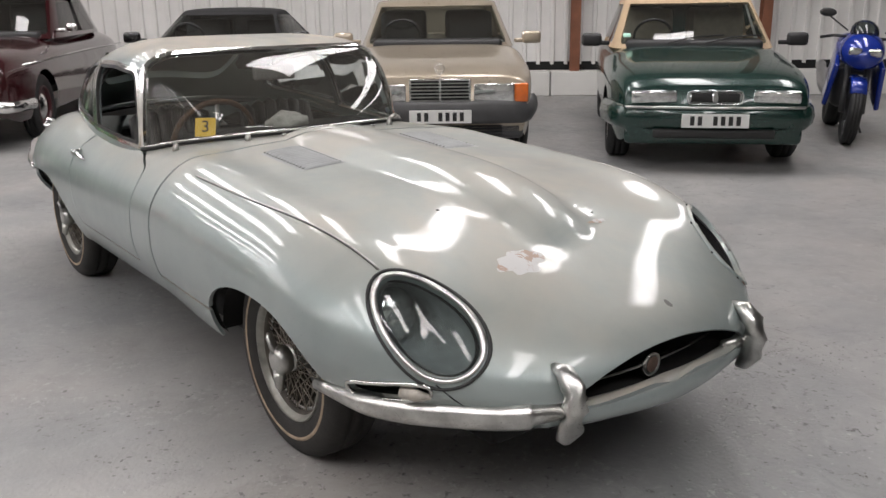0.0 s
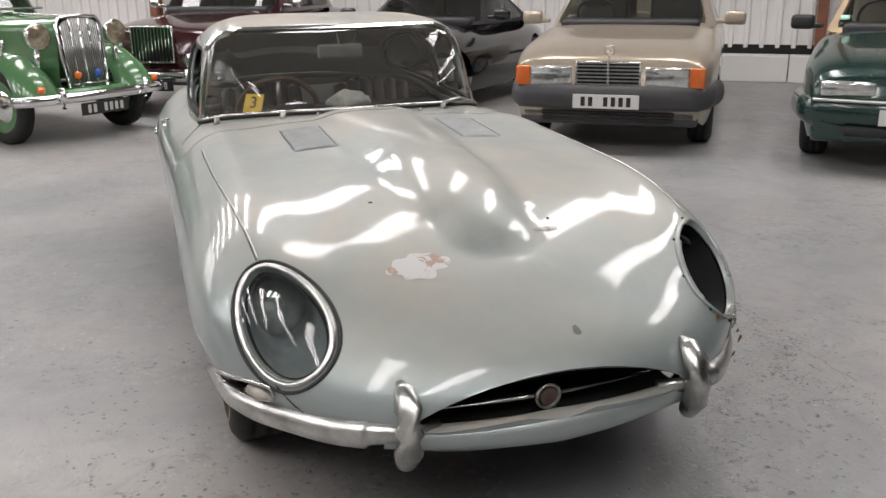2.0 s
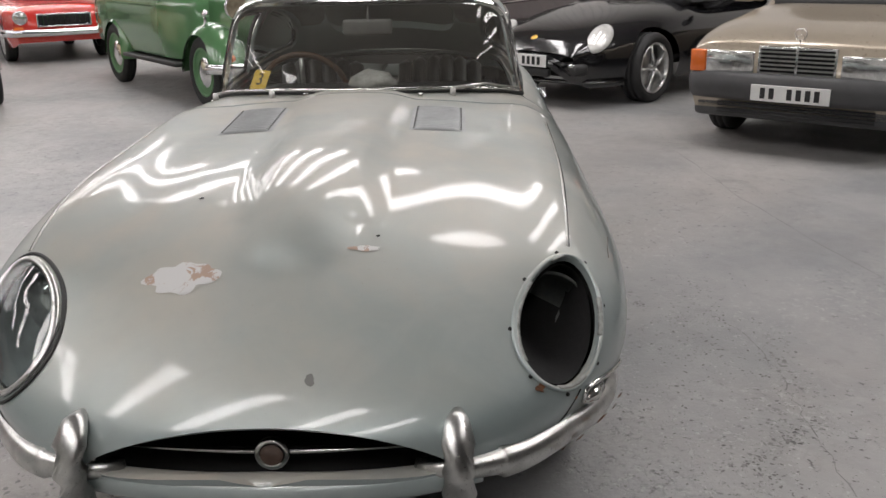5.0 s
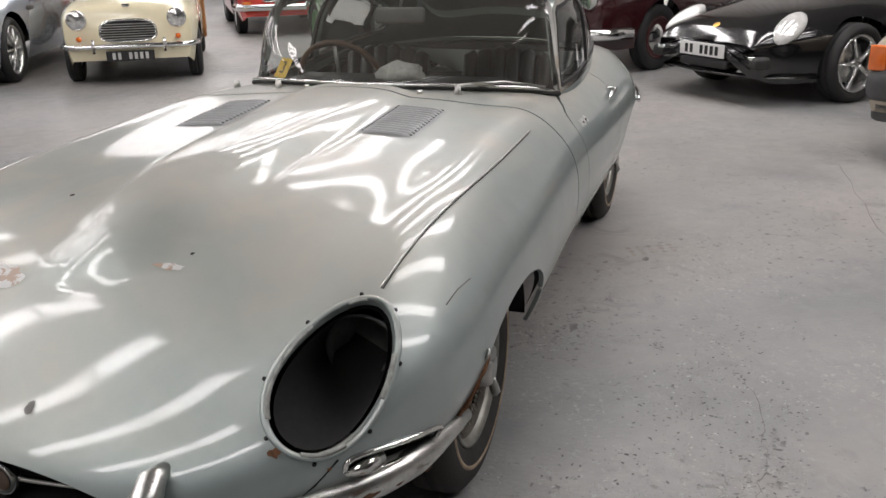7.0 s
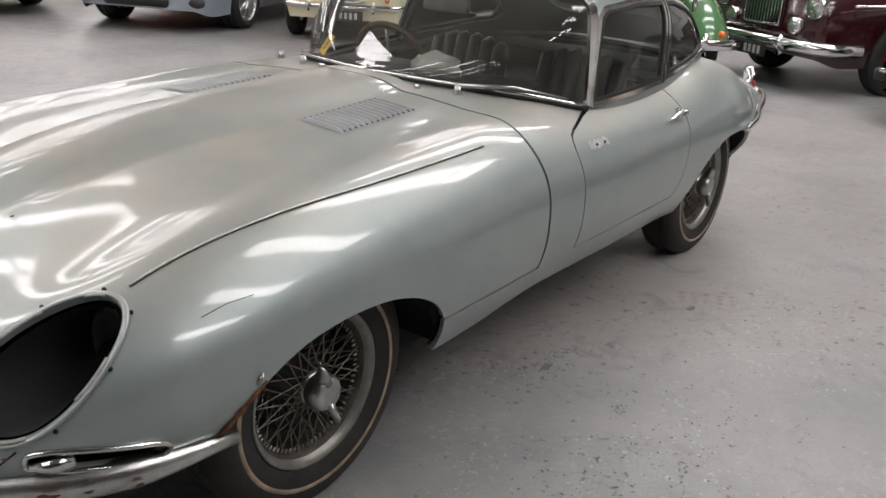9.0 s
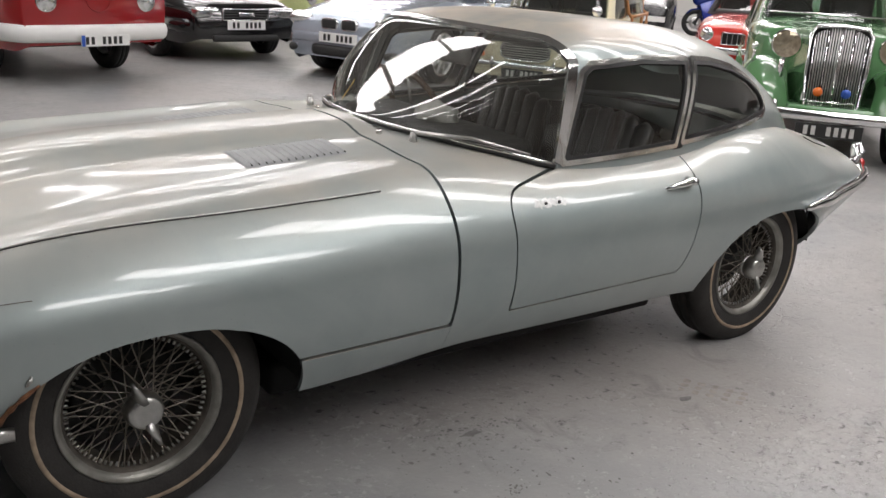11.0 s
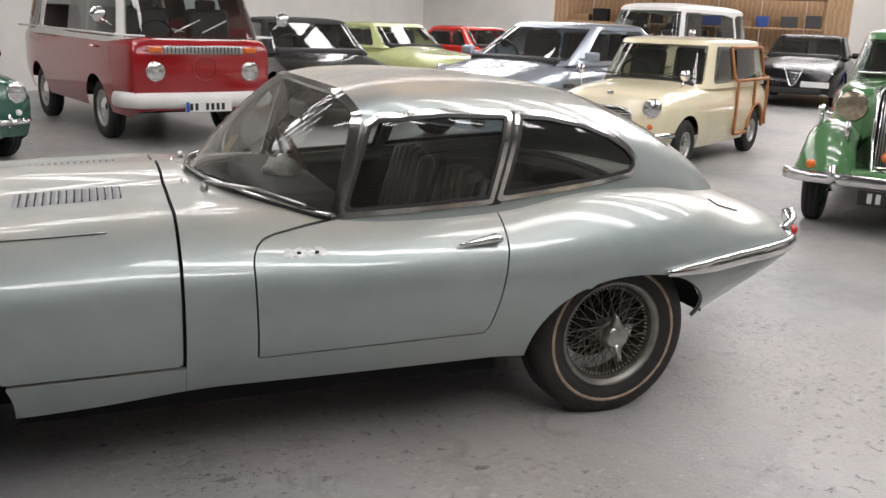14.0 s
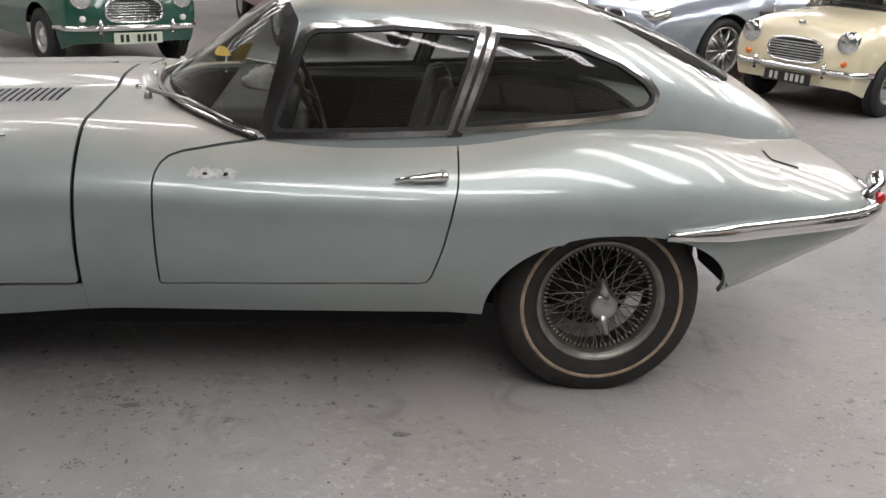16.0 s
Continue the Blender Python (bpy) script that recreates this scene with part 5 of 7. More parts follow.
def car(name, x, y, head, label, L, W, H, wb, fo, deck, cabin, colour, zb0=0.24, n=5.0, zmid=0.5, r=0.31, tyre_w=0.2, rim=0.2, style=("alloy", 5, None), roof=None,
        pillars=((-0.62, 0.02), (0.08, 0.72)), plan=6.0, endw=0.82, belt_w=0.92, roof_w=0.74, track=None, interior=None, cabn=7.0, arch_gap=0.045, tuckk=0.05, roof_rise=0.05, group=""):
    """A parked car: loft body with cut wheel arches, cabin with panes, wheels and seats. deck: points of its top line; cabin: (screen base, screen top, rear top, rear base)."""
    root = thing(name, pose(x, y, 0, 0, 0, head), label, "car", group)
    top_z, back = curve(*deck), fo - L
    xm, half = (fo + back) / 2, L / 2
    track = track or W - tyre_w / 2 - 0.03

    def plan_w(q):
        u = min(1.0, abs((q - xm) / half))
        return W * (1 - (1 - endw) * u**plan)

    low = curve((fo, zb0 + 0.05), (fo - 0.25, zb0 - 0.02), (0, zb0), (-wb, zb0), (back + 0.3, zb0 + 0.04), (back, zb0 + 0.12))

    def S(q, v):
        s = 1 if v >= 0 else -1
        v = 1 - abs(v)
        w, zt, z0 = plan_w(q), top_z(q), low(q)
        zm_ = min(zmid, zt - 0.05)
        if v < 0.34:
            f = (0.34 - v) / 0.34
            return (q, s * (w - tuckk * f * f), zm_ + (z0 - zm_) * f)
        a = (v - 0.34) / 0.66 * math.pi / 2
        return (q, s * w * spow(math.cos(a), 2 / n), zm_ + (zt - zm_) * spow(math.sin(a), 2 / n))

    ra = r + arch_gap

    def keep(p):
        if abs(p[1]) < 0.4:
            return 1.0
        return min(math.hypot(p[0], p[2] - r) - ra, math.hypot(p[0] + wb, p[2] - r) - ra)

    us = steps(fo, fo - 0.3, 8) + steps(fo - 0.3, back + 0.3, 44)[1:] + steps(back + 0.3, back, 8)[1:]
    bm = shell(S, us, steps(-1, 1, 44), keep, 0.0)
    for u in (fo, back):
        ring = [v for v in bm.verts if abs(v.co.x - u) < 1e-5]
        ring.sort(key=lambda v: math.atan2(v.co.z - 0.55, v.co.y))
        if len(ring) > 2:
            bm.faces.new(ring if u == back else ring[::-1])
    bmesh.ops.recalc_face_normals(bm, faces=bm.faces)
    part("body", bm, colour, root)
    xb0, xt0, xt1, xb1 = cabin
    zb1 = min(top_z(xb0), top_z(xb1), top_z((xb0 + xb1) / 2)) - 0.03
    zr = H - roof_rise

    def G(phi, s):
        k = min(s, 1.0)
        x0, x1 = xb0 + (xt0 - xb0) * k, xb1 + (xt1 - xb1) * k
        c, a, b = (x0 + x1) / 2, (x0 - x1) / 2, W * (belt_w + (roof_w - belt_w) * k)
        z = zb1 + (zr - zb1) * k
        if s > 1:
            g = (s - 1) / 0.3
            f = 1 - g**1.6
            a, b = a * f, b * f
            z += roof_rise * (1 - (1 - g) ** 2.4)
        return (c + a * spow(math.cos(phi), 2 / cabn), b * spow(math.sin(phi), 2 / cabn), z)

    def norm(p):
        k = (p[2] - zb1) / (zr - zb1)
        kk = min(1, max(0, k))
        x0, x1 = xb0 + (xt0 - xb0) * kk, xb1 + (xt1 - xb1) * kk
        return (p[0] - (x0 + x1) / 2) / ((x0 - x1) / 2), p[1] / (W * (belt_w + (roof_w - belt_w) * kk)), k

    hgt = zr - zb1

    def ends(sign):
        def f(p):
            X, Y, k = norm(p)
            return min((k - 0.10) * hgt, (0.92 - k) * hgt, (0.90 - abs(Y)) * W) if X * sign > 0.8 else -0.1
        return f

    def sides(a, b, sg):
        def f(p):
            X, Y, k = norm(p)
            return min((k - 0.10) * hgt, (0.90 - k) * hgt, (X - a) * 1.0, (b - X) * 1.0) if Y * sg > 0.5 else -0.1
        return f

    holes = [("windscreen", ends(1)), ("rear_window", ends(-1))] + [("side_window", sides(a, b, sg)) for a, b in pillars for sg in (1, -1)]
    ph = [k * math.tau / 72 + 0.001 for k in range(73)]
    ss = steps(0, 1, 12)
    part("cabin_frame", shell(G, ph, ss, lambda p: min(-f(p) for _, f in holes), 0.02, False, True), roof if roof is not None and (roof != M_WHITE or name == "camper_van") else colour, root)
    part("roof", shell(G, ph, steps(1, 1.299, 8), None, 0, False, True), roof or colour, root)
    for nm, f in holes:
        g = part(nm, shell(G, ph, ss, lambda p, f=f: f(p) + 0.006, 0.0, False, True), M_CARGLASS, root)
        g.visible_shadow = False
    bm = bmesh.new()
    box(bm, ((fo + back) / 2, 0, zb0 + 0.10), (L * 0.9, W * 1.1, 0.08))
    for ax in ((0, -wb) if fo > 0 else (-wb,)):
        box(bm, (ax, 0, r + 0.18), (r * 2.5, max(0.2, (track - tyre_w) * 2), 0.42))
    part("chassis", bm, M_DARK, root)
    for ax in (0, -wb):
        for s in (1, -1):
            road_wheel(root, ax, s * track, s, r, tyre_w, rim, style)
    sm_ = interior or M_LEATHER
    for q in (xt0 - 0.35, max(xt1 + 0.1, xb1 + 0.4)):
        for s in (1, -1):
            bm = bmesh.new()
            box(bm, (q, s * W * 0.42, zb1 + 0.08), (0.16, W * 0.58, min(0.62, 2 * (H - 0.14 - zb1 - 0.08))), 0.05, pose(0, 0, 0, 0, -10, 0))
            if q == xt0 - 0.35 and zb1 + 0.60 < H:
                box(bm, (q - 0.06, s * W * 0.42, zb1 + 0.42), (0.09, W * 0.28, 0.14), 0.035)
            part("seat", bm, sm_, root)
    part("dashboard", boxm((xb0 - 0.18, 0, zb1 + 0.02), (0.3, W * 1.5, 0.12), 0.04), M_PLASTIC, root)
    bm = bmesh.new()
    m = Matrix.Translation((xb0 - 0.42, -W * 0.42, zb1 + 0.10)) @ pose(0, 0, 0, 0, -62, 0)
    tube(bm, [m @ Vector((0.18 * math.cos(a), 0.18 * math.sin(a), 0)) for a in steps(0, math.tau, 24)[:-1]], 0.014, 6, True)
    part("steering_wheel", bm, M_PLASTIC, root)
    root["fo"], root["w"], root["back"] = fo, W, back
    return root


def plate(parent, x, z, material=None, bars=M_BLACK, w=0.52, h=0.11, band=False, y=0.0, tilt=0.0):
    """Number plate whose characters are plain bars."""
    pl = part("number_plate", boxm((x, y, z), (0.012, w, h), 0.003), material or M_PLATE, parent, "", False)
    k = 7
    for i in range(k):
        if i == 4:
            continue
        yy = y - w * 0.40 + (i + 0.5) * (w * 0.80 / k) + (0.02 if band else 0)
        part("plate_bar", boxm((x + 0.0075, -yy, z), (0.004, w * 0.065, h * 0.66), 0.001), bars, pl, "", False)
    if band:
        part("plate_band", boxm((x + 0.0075, y - w * 0.46, z), (0.004, w * 0.07, h * 0.96)), M_BLUE, pl, "", False)


def round_lamp(parent, x, y, z, r, name="headlamp", tilt=0.0, mat=None, depth=0.06, ring=M_BRIGHT):
    m = Matrix.Translation((x, y, z)) @ pose(0, 0, 0, 0, 0, -90) @ pose(0, 0, 0, tilt, 0, 0)
    bm = ring_mesh([(r * 0.93, 0.012), (r, 0.014), (r * 1.09, 0.004), (r * 1.10, -depth)], 32)
    bmesh.ops.transform(bm, matrix=m, verts=bm.verts)
    h = part(name, bm, ring, parent)
    bm = ring_mesh([(0.0, 0.026), (r * 0.5, 0.022), (r * 0.95, 0.008)], 28)
    bmesh.ops.transform(bm, matrix=m, verts=bm.verts)
    part("lens", bm, mat or M_LAMP, h)
    return h


def bar_bumper(parent, x, z, w, sweep=0.10, t=0.055, mat=None, wrap=0.25, depth=0.04, name="bumper"):
    """A full-width bumper blade that curls round the corners."""
    bm = bmesh.new()
    pts = []
    for f in steps(-1, 1, 24):
        a = abs(f)
        pts.append((x - sweep * a * a - (wrap * ((a - 0.88) / 0.12) if a > 0.88 else 0), f * w * (1 if a < 0.96 else 1), z))
    rings = []
    P = [Vector(p) for p in pts]
    for i, p in enumerate(P):
        tt = (P[min(i + 1, 24)] - P[max(i - 1, 0)]).normalized()
        o = Vector((tt.y, -tt.x, 0))
        rings.append([bm.verts.new(p + o * (depth * math.cos(k * math.tau / 10)) + Vector((0, 0, t * math.sin(k * math.tau / 10)))) for k in range(10)])
    for a, b in zip(rings, rings[1:]):
        for k in range(10):
            bm.faces.new((a[k], a[(k + 1) % 10], b[(k + 1) % 10], b[k]))
    bm.faces.new(rings[0])
    bm.faces.new(rings[-1][::-1])
    bmesh.ops.recalc_face_normals(bm, faces=bm.faces)
    return part(name, bm, mat or M_BRIGHT, parent)


def mirror_pair(root, x, y, z, mat, s=(0.09, 0.19, 0.12)):
    for k in (1, -1):
        bm = bmesh.new()
        box(bm, (x, k * y, z), s, 0.03)
        box(bm, (x, k * (y - 0.12), z - 0.03), (0.05, 0.10, 0.04), 0.01)
        part("door_mirror", bm, mat, root)


def grid_grille(parent, x, z, w, h, bars, mat, frame_mat, vertical=False, rim=0.018, back=None, name="grille"):
    g = part(name, boxm((x - 0.02, 0, z), (0.05, w, h), 0.02), back or M_DARK, parent)
    bm = bmesh.new()
    for dz, sy in ((h / 2, 1), (-h / 2, 1)):
        box(bm, (x + 0.006, 0, z + dz), (0.03, w + rim, rim), 0.004)
    for dy in (-w / 2, w / 2):
        box(bm, (x + 0.006, dy, z), (0.03, rim, h + rim), 0.004)
    part("grille_frame", bm, frame_mat, g)
    for k in range(bars):
        f = (k + 1) / (bars + 1) - 0.5
        b = boxm((x + 0.008, f * w, z), (0.018, 0.010, h)) if vertical else boxm((x + 0.008, 0, z + f * h), (0.018, w, 0.011))
        part("grille_bar", b, mat, g, "", False)
    return g


# beige saloon
P_BEIGE = paint("champagne_beige_metallic", (0.42, 0.36, 0.28), 0.45, 0.3)
c = car("saloon_car", -4.26, 3.11, -36.4, "champagne beige saloon with upright chrome grille and grey bumper", 4.45, 0.84, 1.38, 2.665, 0.78,
        ((0.78, 0.745), (0.70, 0.78), (0.3, 0.86), (-0.2, 0.91), (-0.55, 0.945), (-2.9, 0.95), (-3.5, 0.93), (-3.67, 0.88)), (-0.52, -1.22, -2.42, -3.05), P_BEIGE, n=6, style=("alloy", 9, M_ALLOY), r=0.305, endw=0.88, plan=7)
grid_grille(c, 0.785, 0.625, 0.50, 0.20, 6, M_DULL, M_BRIGHT)
part("grille_spine", boxm((0.80, 0, 0.63), (0.02, 0.018, 0.22), 0.003), M_BRIGHT, c)
bm = bmesh.new()
tube(bm, [(0.77, 0.038 * math.cos(a), 0.815 + 0.038 * math.sin(a)) for a in steps(0, math.tau, 20)[:-1]], 0.004, 6, True)
for a in (1.57, 3.66, 5.76):
    tube(bm, [(0.77, 0, 0.815), (0.77, 0.036 * math.cos(a), 0.815 + 0.036 * math.sin(a))], 0.003, 5)
cyl(bm, (0.77, 0, 0.74), (0.77, 0, 0.78), 0.005)
part("bonnet_ornament", bm, M_BRIGHT, c)
for s in (1, -1):
    part("headlamp", boxm((0.775, s * 0.455, 0.615), (0.07, 0.34, 0.155), 0.012), M_LAMP, c, "rectangular glass headlamp")
    part("indicator", boxm((0.755, s * 0.685, 0.615), (0.10, 0.115, 0.155), 0.012), M_AMBER, c, "amber corner indicator")
bar_bumper(c, 0.83, 0.455, 0.84, 0.08, 0.10, M_GREYPL, 0.5, 0.05)
part("valance", boxm((0.70, 0, 0.30), (0.16, 1.42, 0.15), 0.04), M_GREYPL, c)
for k in range(4):
    part("valance_slat", boxm((0.785, 0, 0.265 + 0.024 * k), (0.02, 1.05, 0.008)), M_BLACK, c)
plate(c, 0.888, 0.43)
mirror_pair(c, -0.72, 0.93, 1.0, P_BEIGE)

# dark green cabriolet
P_BRG = paint("dark_green_metallic", (0.006, 0.034, 0.027), 0.2, 0.25)
c = car("cabriolet", -2.54, 4.71, -45.2, "dark green cabriolet with closed beige canvas hood", 4.22, 0.84, 1.39, 2.55, 0.79,
        ((0.79, 0.68), (0.70, 0.745), (0.3, 0.83), (-0.2, 0.885), (-0.62, 0.93), (-2.6, 0.94), (-3.2, 0.94), (-3.43, 0.86)), (-0.60, -1.22, -2.35, -2.75), P_BRG, n=5, style=("alloy", 7, M_ALLOY), r=0.29, roof=M_CANVAS, interior=M_CLOTH, endw=0.84)
for s in (1, -1):
    part("headlamp", boxm((0.765, s * 0.475, 0.605), (0.09, 0.37, 0.105), 0.02, pose(0, 0, 0, 0, 0, -s * 5)), M_LAMP, c, "slim glass headlamp")
gg = part("grille", boxm((0.785, 0, 0.60), (0.04, 0.44, 0.115), 0.045), M_BRIGHT, c, "chrome-rimmed oval grille")
for s in (1, -1):
    part("grille_mesh", boxm((0.803, s * 0.105, 0.60), (0.012, 0.165, 0.070), 0.006), M_BLACK, gg)
part("grille_crest", boxm((0.810, 0, 0.605), (0.012, 0.03, 0.085), 0.005), M_DULL, gg)
bar_bumper(c, 0.80, 0.44, 0.83, 0.08, 0.105, P_BRG, 0.45, 0.06)
bar_bumper(c, 0.862, 0.525, 0.82, 0.08, 0.012, M_DULL, 0.45, 0.012, "bumper_strip")
part("air_intake", boxm((0.80, 0, 0.315), (0.08, 0.95, 0.075), 0.02), M_BLACK, c)
part("valance", boxm((0.70, 0, 0.29), (0.16, 1.40, 0.14), 0.04), P_BRG, c)
plate(c, 0.872, 0.425)
mirror_pair(c, -0.75, 0.95, 0.98, M_PLASTIC)
for s in (0.2, -0.15):
    bm = bmesh.new()
    tube(bm, [(-0.58, s - 0.1, 0.955), (-0.66, s + 0.15, 1.005), (-0.70, s + 0.42, 1.02)], 0.008, 6)
    part("wiper", bm, M_PLASTIC, c)
part("tax_disc", boxm((-0.73, -0.62, 1.02), (0.004, 0.07, 0.05), 0, pose(0, 0, 0, 0, -48, 0)), simple("pale_green_paper", rgb(0.45, 0.75, 0.62), 0.7), c)

# black roadster
P_BLACK = paint("gloss_black", (0.006, 0.006, 0.007), 0.0, 0.16)
c = car("roadster", -6.58, 1.60, -44.2, "gloss black roadster with closed black hood and five-spoke alloys", 4.33, 0.89, 1.29, 2.415, 0.88,
        ((0.88, 0.50), (0.78, 0.60), (0.5, 0.70), (0.1, 0.79), (-0.4, 0.87), (-0.9, 0.91), (-2.4, 0.92), (-3.1, 0.86), (-3.45, 0.70)), (-0.72, -1.35, -1.95, -2.65), P_BLACK, zb0=0.20, n=2.9, zmid=0.48, style=("alloy", 5, M_ALLOY), r=0.322, rim=0.228, tyre_w=0.235,
        roof=M_CANVAS2, pillars=((-0.45, 0.72),), endw=0.62, plan=4.0, cabn=4.5, roof_w=0.66)
for s in (1, -1):
    bm = bmesh.new()
    bmesh.ops.create_uvsphere(bm, u_segments=20, v_segments=12, radius=1.0)
    bmesh.ops.transform(bm, matrix=Matrix.Translation((0.56, s * 0.60, 0.615)) @ pose(0, 0, 0, 0, 30, s * 16) @ Matrix.Diagonal((0.21, 0.115, 0.07, 1)), verts=bm.verts)
    part("headlamp", bm, simple("clear_pearl_lamp", rgb(0.75, 0.75, 0.73), 0.12, 0.2, 0.2, 14, coat=1.0), c, "oval clear headlamp")
    part("side_intake", boxm((0.80, s * 0.50, 0.36), (0.14, 0.30, 0.10), 0.03, pose(0, 0, 0, 0, 0, -s * 22)), M_BLACK, c)
    part("fog_lamp", boxm((0.86, s * 0.50, 0.395), (0.04, 0.15, 0.035), 0.012, pose(0, 0, 0, 0, 0, -s * 22)), M_LAMP, c)
part("air_intake", boxm((0.865, 0, 0.31), (0.06, 0.55, 0.07), 0.02), M_BLACK, c)
plate(c, 0.905, 0.42)
bm = bmesh.new()
lathe(bm, [(0, 0.004), (0.03, 0.003), (0.034, 0)], 16)
bmesh.ops.transform(bm, matrix=Matrix.Translation((0.76, 0, 0.612)) @ pose(0, 0, 0, 52, 0, -90), verts=bm.verts)
part("crest", bm, simple("gold_crest", rgb(0.6, 0.36, 0.08), 0.3, 0.8), c)
bar_bumper(c, 0.82, 0.235, 0.74, 0.16, 0.018, P_BLACK, 0.3, 0.05, "front_lip")
mirror_pair(c, -0.95, 0.98, 0.98, P_BLACK)

# maroon saloon
P_MAROON = paint("dark_maroon", (0.035, 0.006, 0.008), 0.1, 0.2)
c = car("vintage_saloon", -8.0, -0.25, -30, "dark maroon vintage saloon with round headlamps and chrome bumper", 4.78, 0.87, 1.50, 2.79, 0.86,
        ((0.86, 0.86), (0.80, 0.90), (0.3, 0.96), (-0.3, 1.0), (-0.7, 1.02), (-3.0, 1.02), (-3.6, 0.98), (-3.92, 0.88)), (-0.65, -1.15, -2.6, -3.05), P_MAROON, n=4.2, style=("cap", 0, simple("maroon_wheel", rgb(0.05, 0.01, 0.012), 0.35, 0, 0.1, 10)), r=0.335, rim=0.21, tyre_w=0.18, endw=0.86, roof_w=0.78, zb0=0.27)
for s in (1, -1):
    round_lamp(c, 0.87, s * 0.60, 0.76, 0.095)
    round_lamp(c, 0.90, s * 0.42, 0.58, 0.07, "fog_lamp")
    part("side_lamp", boxm((0.83, s * 0.72, 0.60), (0.05, 0.06, 0.05), 0.015), M_AMBER, c)
grid_grille(c, 0.89, 0.74, 0.46, 0.36, 11, M_BRIGHT, M_BRIGHT, True)
bar_bumper(c, 0.98, 0.42, 0.88, 0.10, 0.055, M_BRIGHT, 0.35)
for s in (1, -1):
    bm = bmesh.new()
    tube(bm, [(1.02, s * 0.42, 0.34), (1.04, s * 0.42, 0.42), (1.02, s * 0.42, 0.50)], [0.03, 0.036, 0.02], 10)
    part("overrider", bm, M_BRIGHT, c)
plate(c, 1.03, 0.335, M_PLATEY, M_SILVER)
bm = bmesh.new()
for s in (1, -1):
    tube(bm, [(0.7, s * 0.875, 0.80), (-1.5, s * 0.882, 0.82), (-3.6, s * 0.87, 0.80)], 0.009, 6)
    part("side_strip", bm, M_BRIGHT, c)
    bm = bmesh.new()
bm.free()
mirror_pair(c, -0.95, 0.93, 1.10, M_BRIGHT, (0.06, 0.12, 0.09))


def mini(x, y, head, label, colour, wheel, estate, roofm, name):
    L, wb = (3.30, 2.14) if estate else (3.05, 2.036)
    fo = 0.50
    back = fo - L
    c = car(name, x, y, head, label, L, 0.70, 1.35, wb, fo,
            ((fo, 0.72), (fo - 0.06, 0.78), (0.2, 0.835), (-0.2, 0.87), (-0.42, 0.885), (back + 0.3, 0.885), (back, 0.84)),
            (-0.36, -0.70, back + 0.16, back + 0.02) if estate else (-0.36, -0.72, back + 0.62, back + 0.30), colour, zb0=0.20, n=3.6, zmid=0.52, style=("cap", 0, wheel), r=0.262, rim=0.135, tyre_w=0.15,
            roof=roofm, endw=0.86, plan=5, roof_w=0.80, belt_w=0.95, pillars=((-0.92, 0.10), (0.21, 0.72)) if estate else ((-0.66, -0.08), (0.0, 0.70)), track=0.605, interior=M_LEATHER, cabn=6)
    for s in (1, -1):
        round_lamp(c, fo + 0.005, s * 0.475, 0.645, 0.088, tilt=0)
        bm = bmesh.new()
        bmesh.ops.create_uvsphere(bm, u_segments=12, v_segments=8, radius=0.028)
        bmesh.ops.translate(bm, vec=(fo + 0.01, s * 0.475, 0.465), verts=bm.verts)
        part("indicator", bm, M_AMBER if estate else M_PLATE, c)
        bm = bmesh.new()
        tube(bm, [(fo + 0.075, s * 0.34, 0.33), (fo + 0.085, s * 0.34, 0.40), (fo + 0.07, s * 0.34, 0.46)], [0.018, 0.022, 0.012], 8)
        part("overrider", bm, M_BRIGHT, c)
    # grille: curved outline with bars
    bm = bmesh.new()
    out = [(0.30 * spow(math.cos(a), 0.55), 0.535 + 0.105 * spow(math.sin(a), 0.7) - 0.0) for a in steps(0, math.tau, 48)[:-1]]
    out = [(yy * (0.86 + 0.35 * (0.64 - zz)), zz) for yy, zz in out]
    bm.faces.new([bm.verts.new((fo + 0.012, yy, zz)) for yy, zz in out])
    g = part("grille", bm, M_BLACK, c)
    bm = bmesh.new()
    tube(bm, [(fo + 0.018, yy, zz) for yy, zz in out], 0.012, 6, True)
    part("grille_rim", bm, M_BRIGHT, g, "chrome grille surround")
    for k in range(7):
        z = 0.455 + 0.024 * k
        bm = bmesh.new()
        hw = 0.27 if 0 < k < 6 else 0.22
        if estate:
            tube(bm, [(fo + 0.018 + (0.006 if i % 2 else -0.004), -hw + i * hw / 12, z) for i in range(25)], 0.006, 5)
        else:
            tube(bm, [(fo + 0.018, -hw, z), (fo + 0.018, hw, z)], 0.007, 6)
        part("grille_bar", bm, M_BRIGHT if not estate else M_DULL, g)
    bar_bumper(c, fo + 0.055, 0.385, 0.66, 0.06, 0.028, M_BRIGHT, 0.16, 0.03)
    plate(c, fo + 0.07, 0.295, M_PLATEY if estate else simple("green_white_plate", rgb(0.62, 0.70, 0.55), 0.5), M_SILVER if estate else M_BLACK, 0.46, 0.10)
    part("bonnet_badge", boxm((fo - 0.03, 0, 0.775), (0.02, 0.07, 0.03), 0.006), M_BRIGHT, c)
    for s in (1, -1):
        bm = bmesh.new()
        tube(bm, [(0.05, s * 0.56, 0.80), (0.03, s * 0.60, 0.93)], 0.006, 6)
        bm2 = bmesh.new()
        lathe(bm2, [(0, 0.012), (0.05, 0.008), (0.055, -0.01), (0, -0.035)], 16)
        bmesh.ops.transform(bm2, matrix=Matrix.Translation((0.03, s * 0.60, 0.97)) @ pose(0, 0, 0, 0, 0, -90), verts=bm2.verts)
        mm = part("wing_mirror", bm2, M_BRIGHT, c)
        part("mirror_stalk", bm, M_BRIGHT, mm)
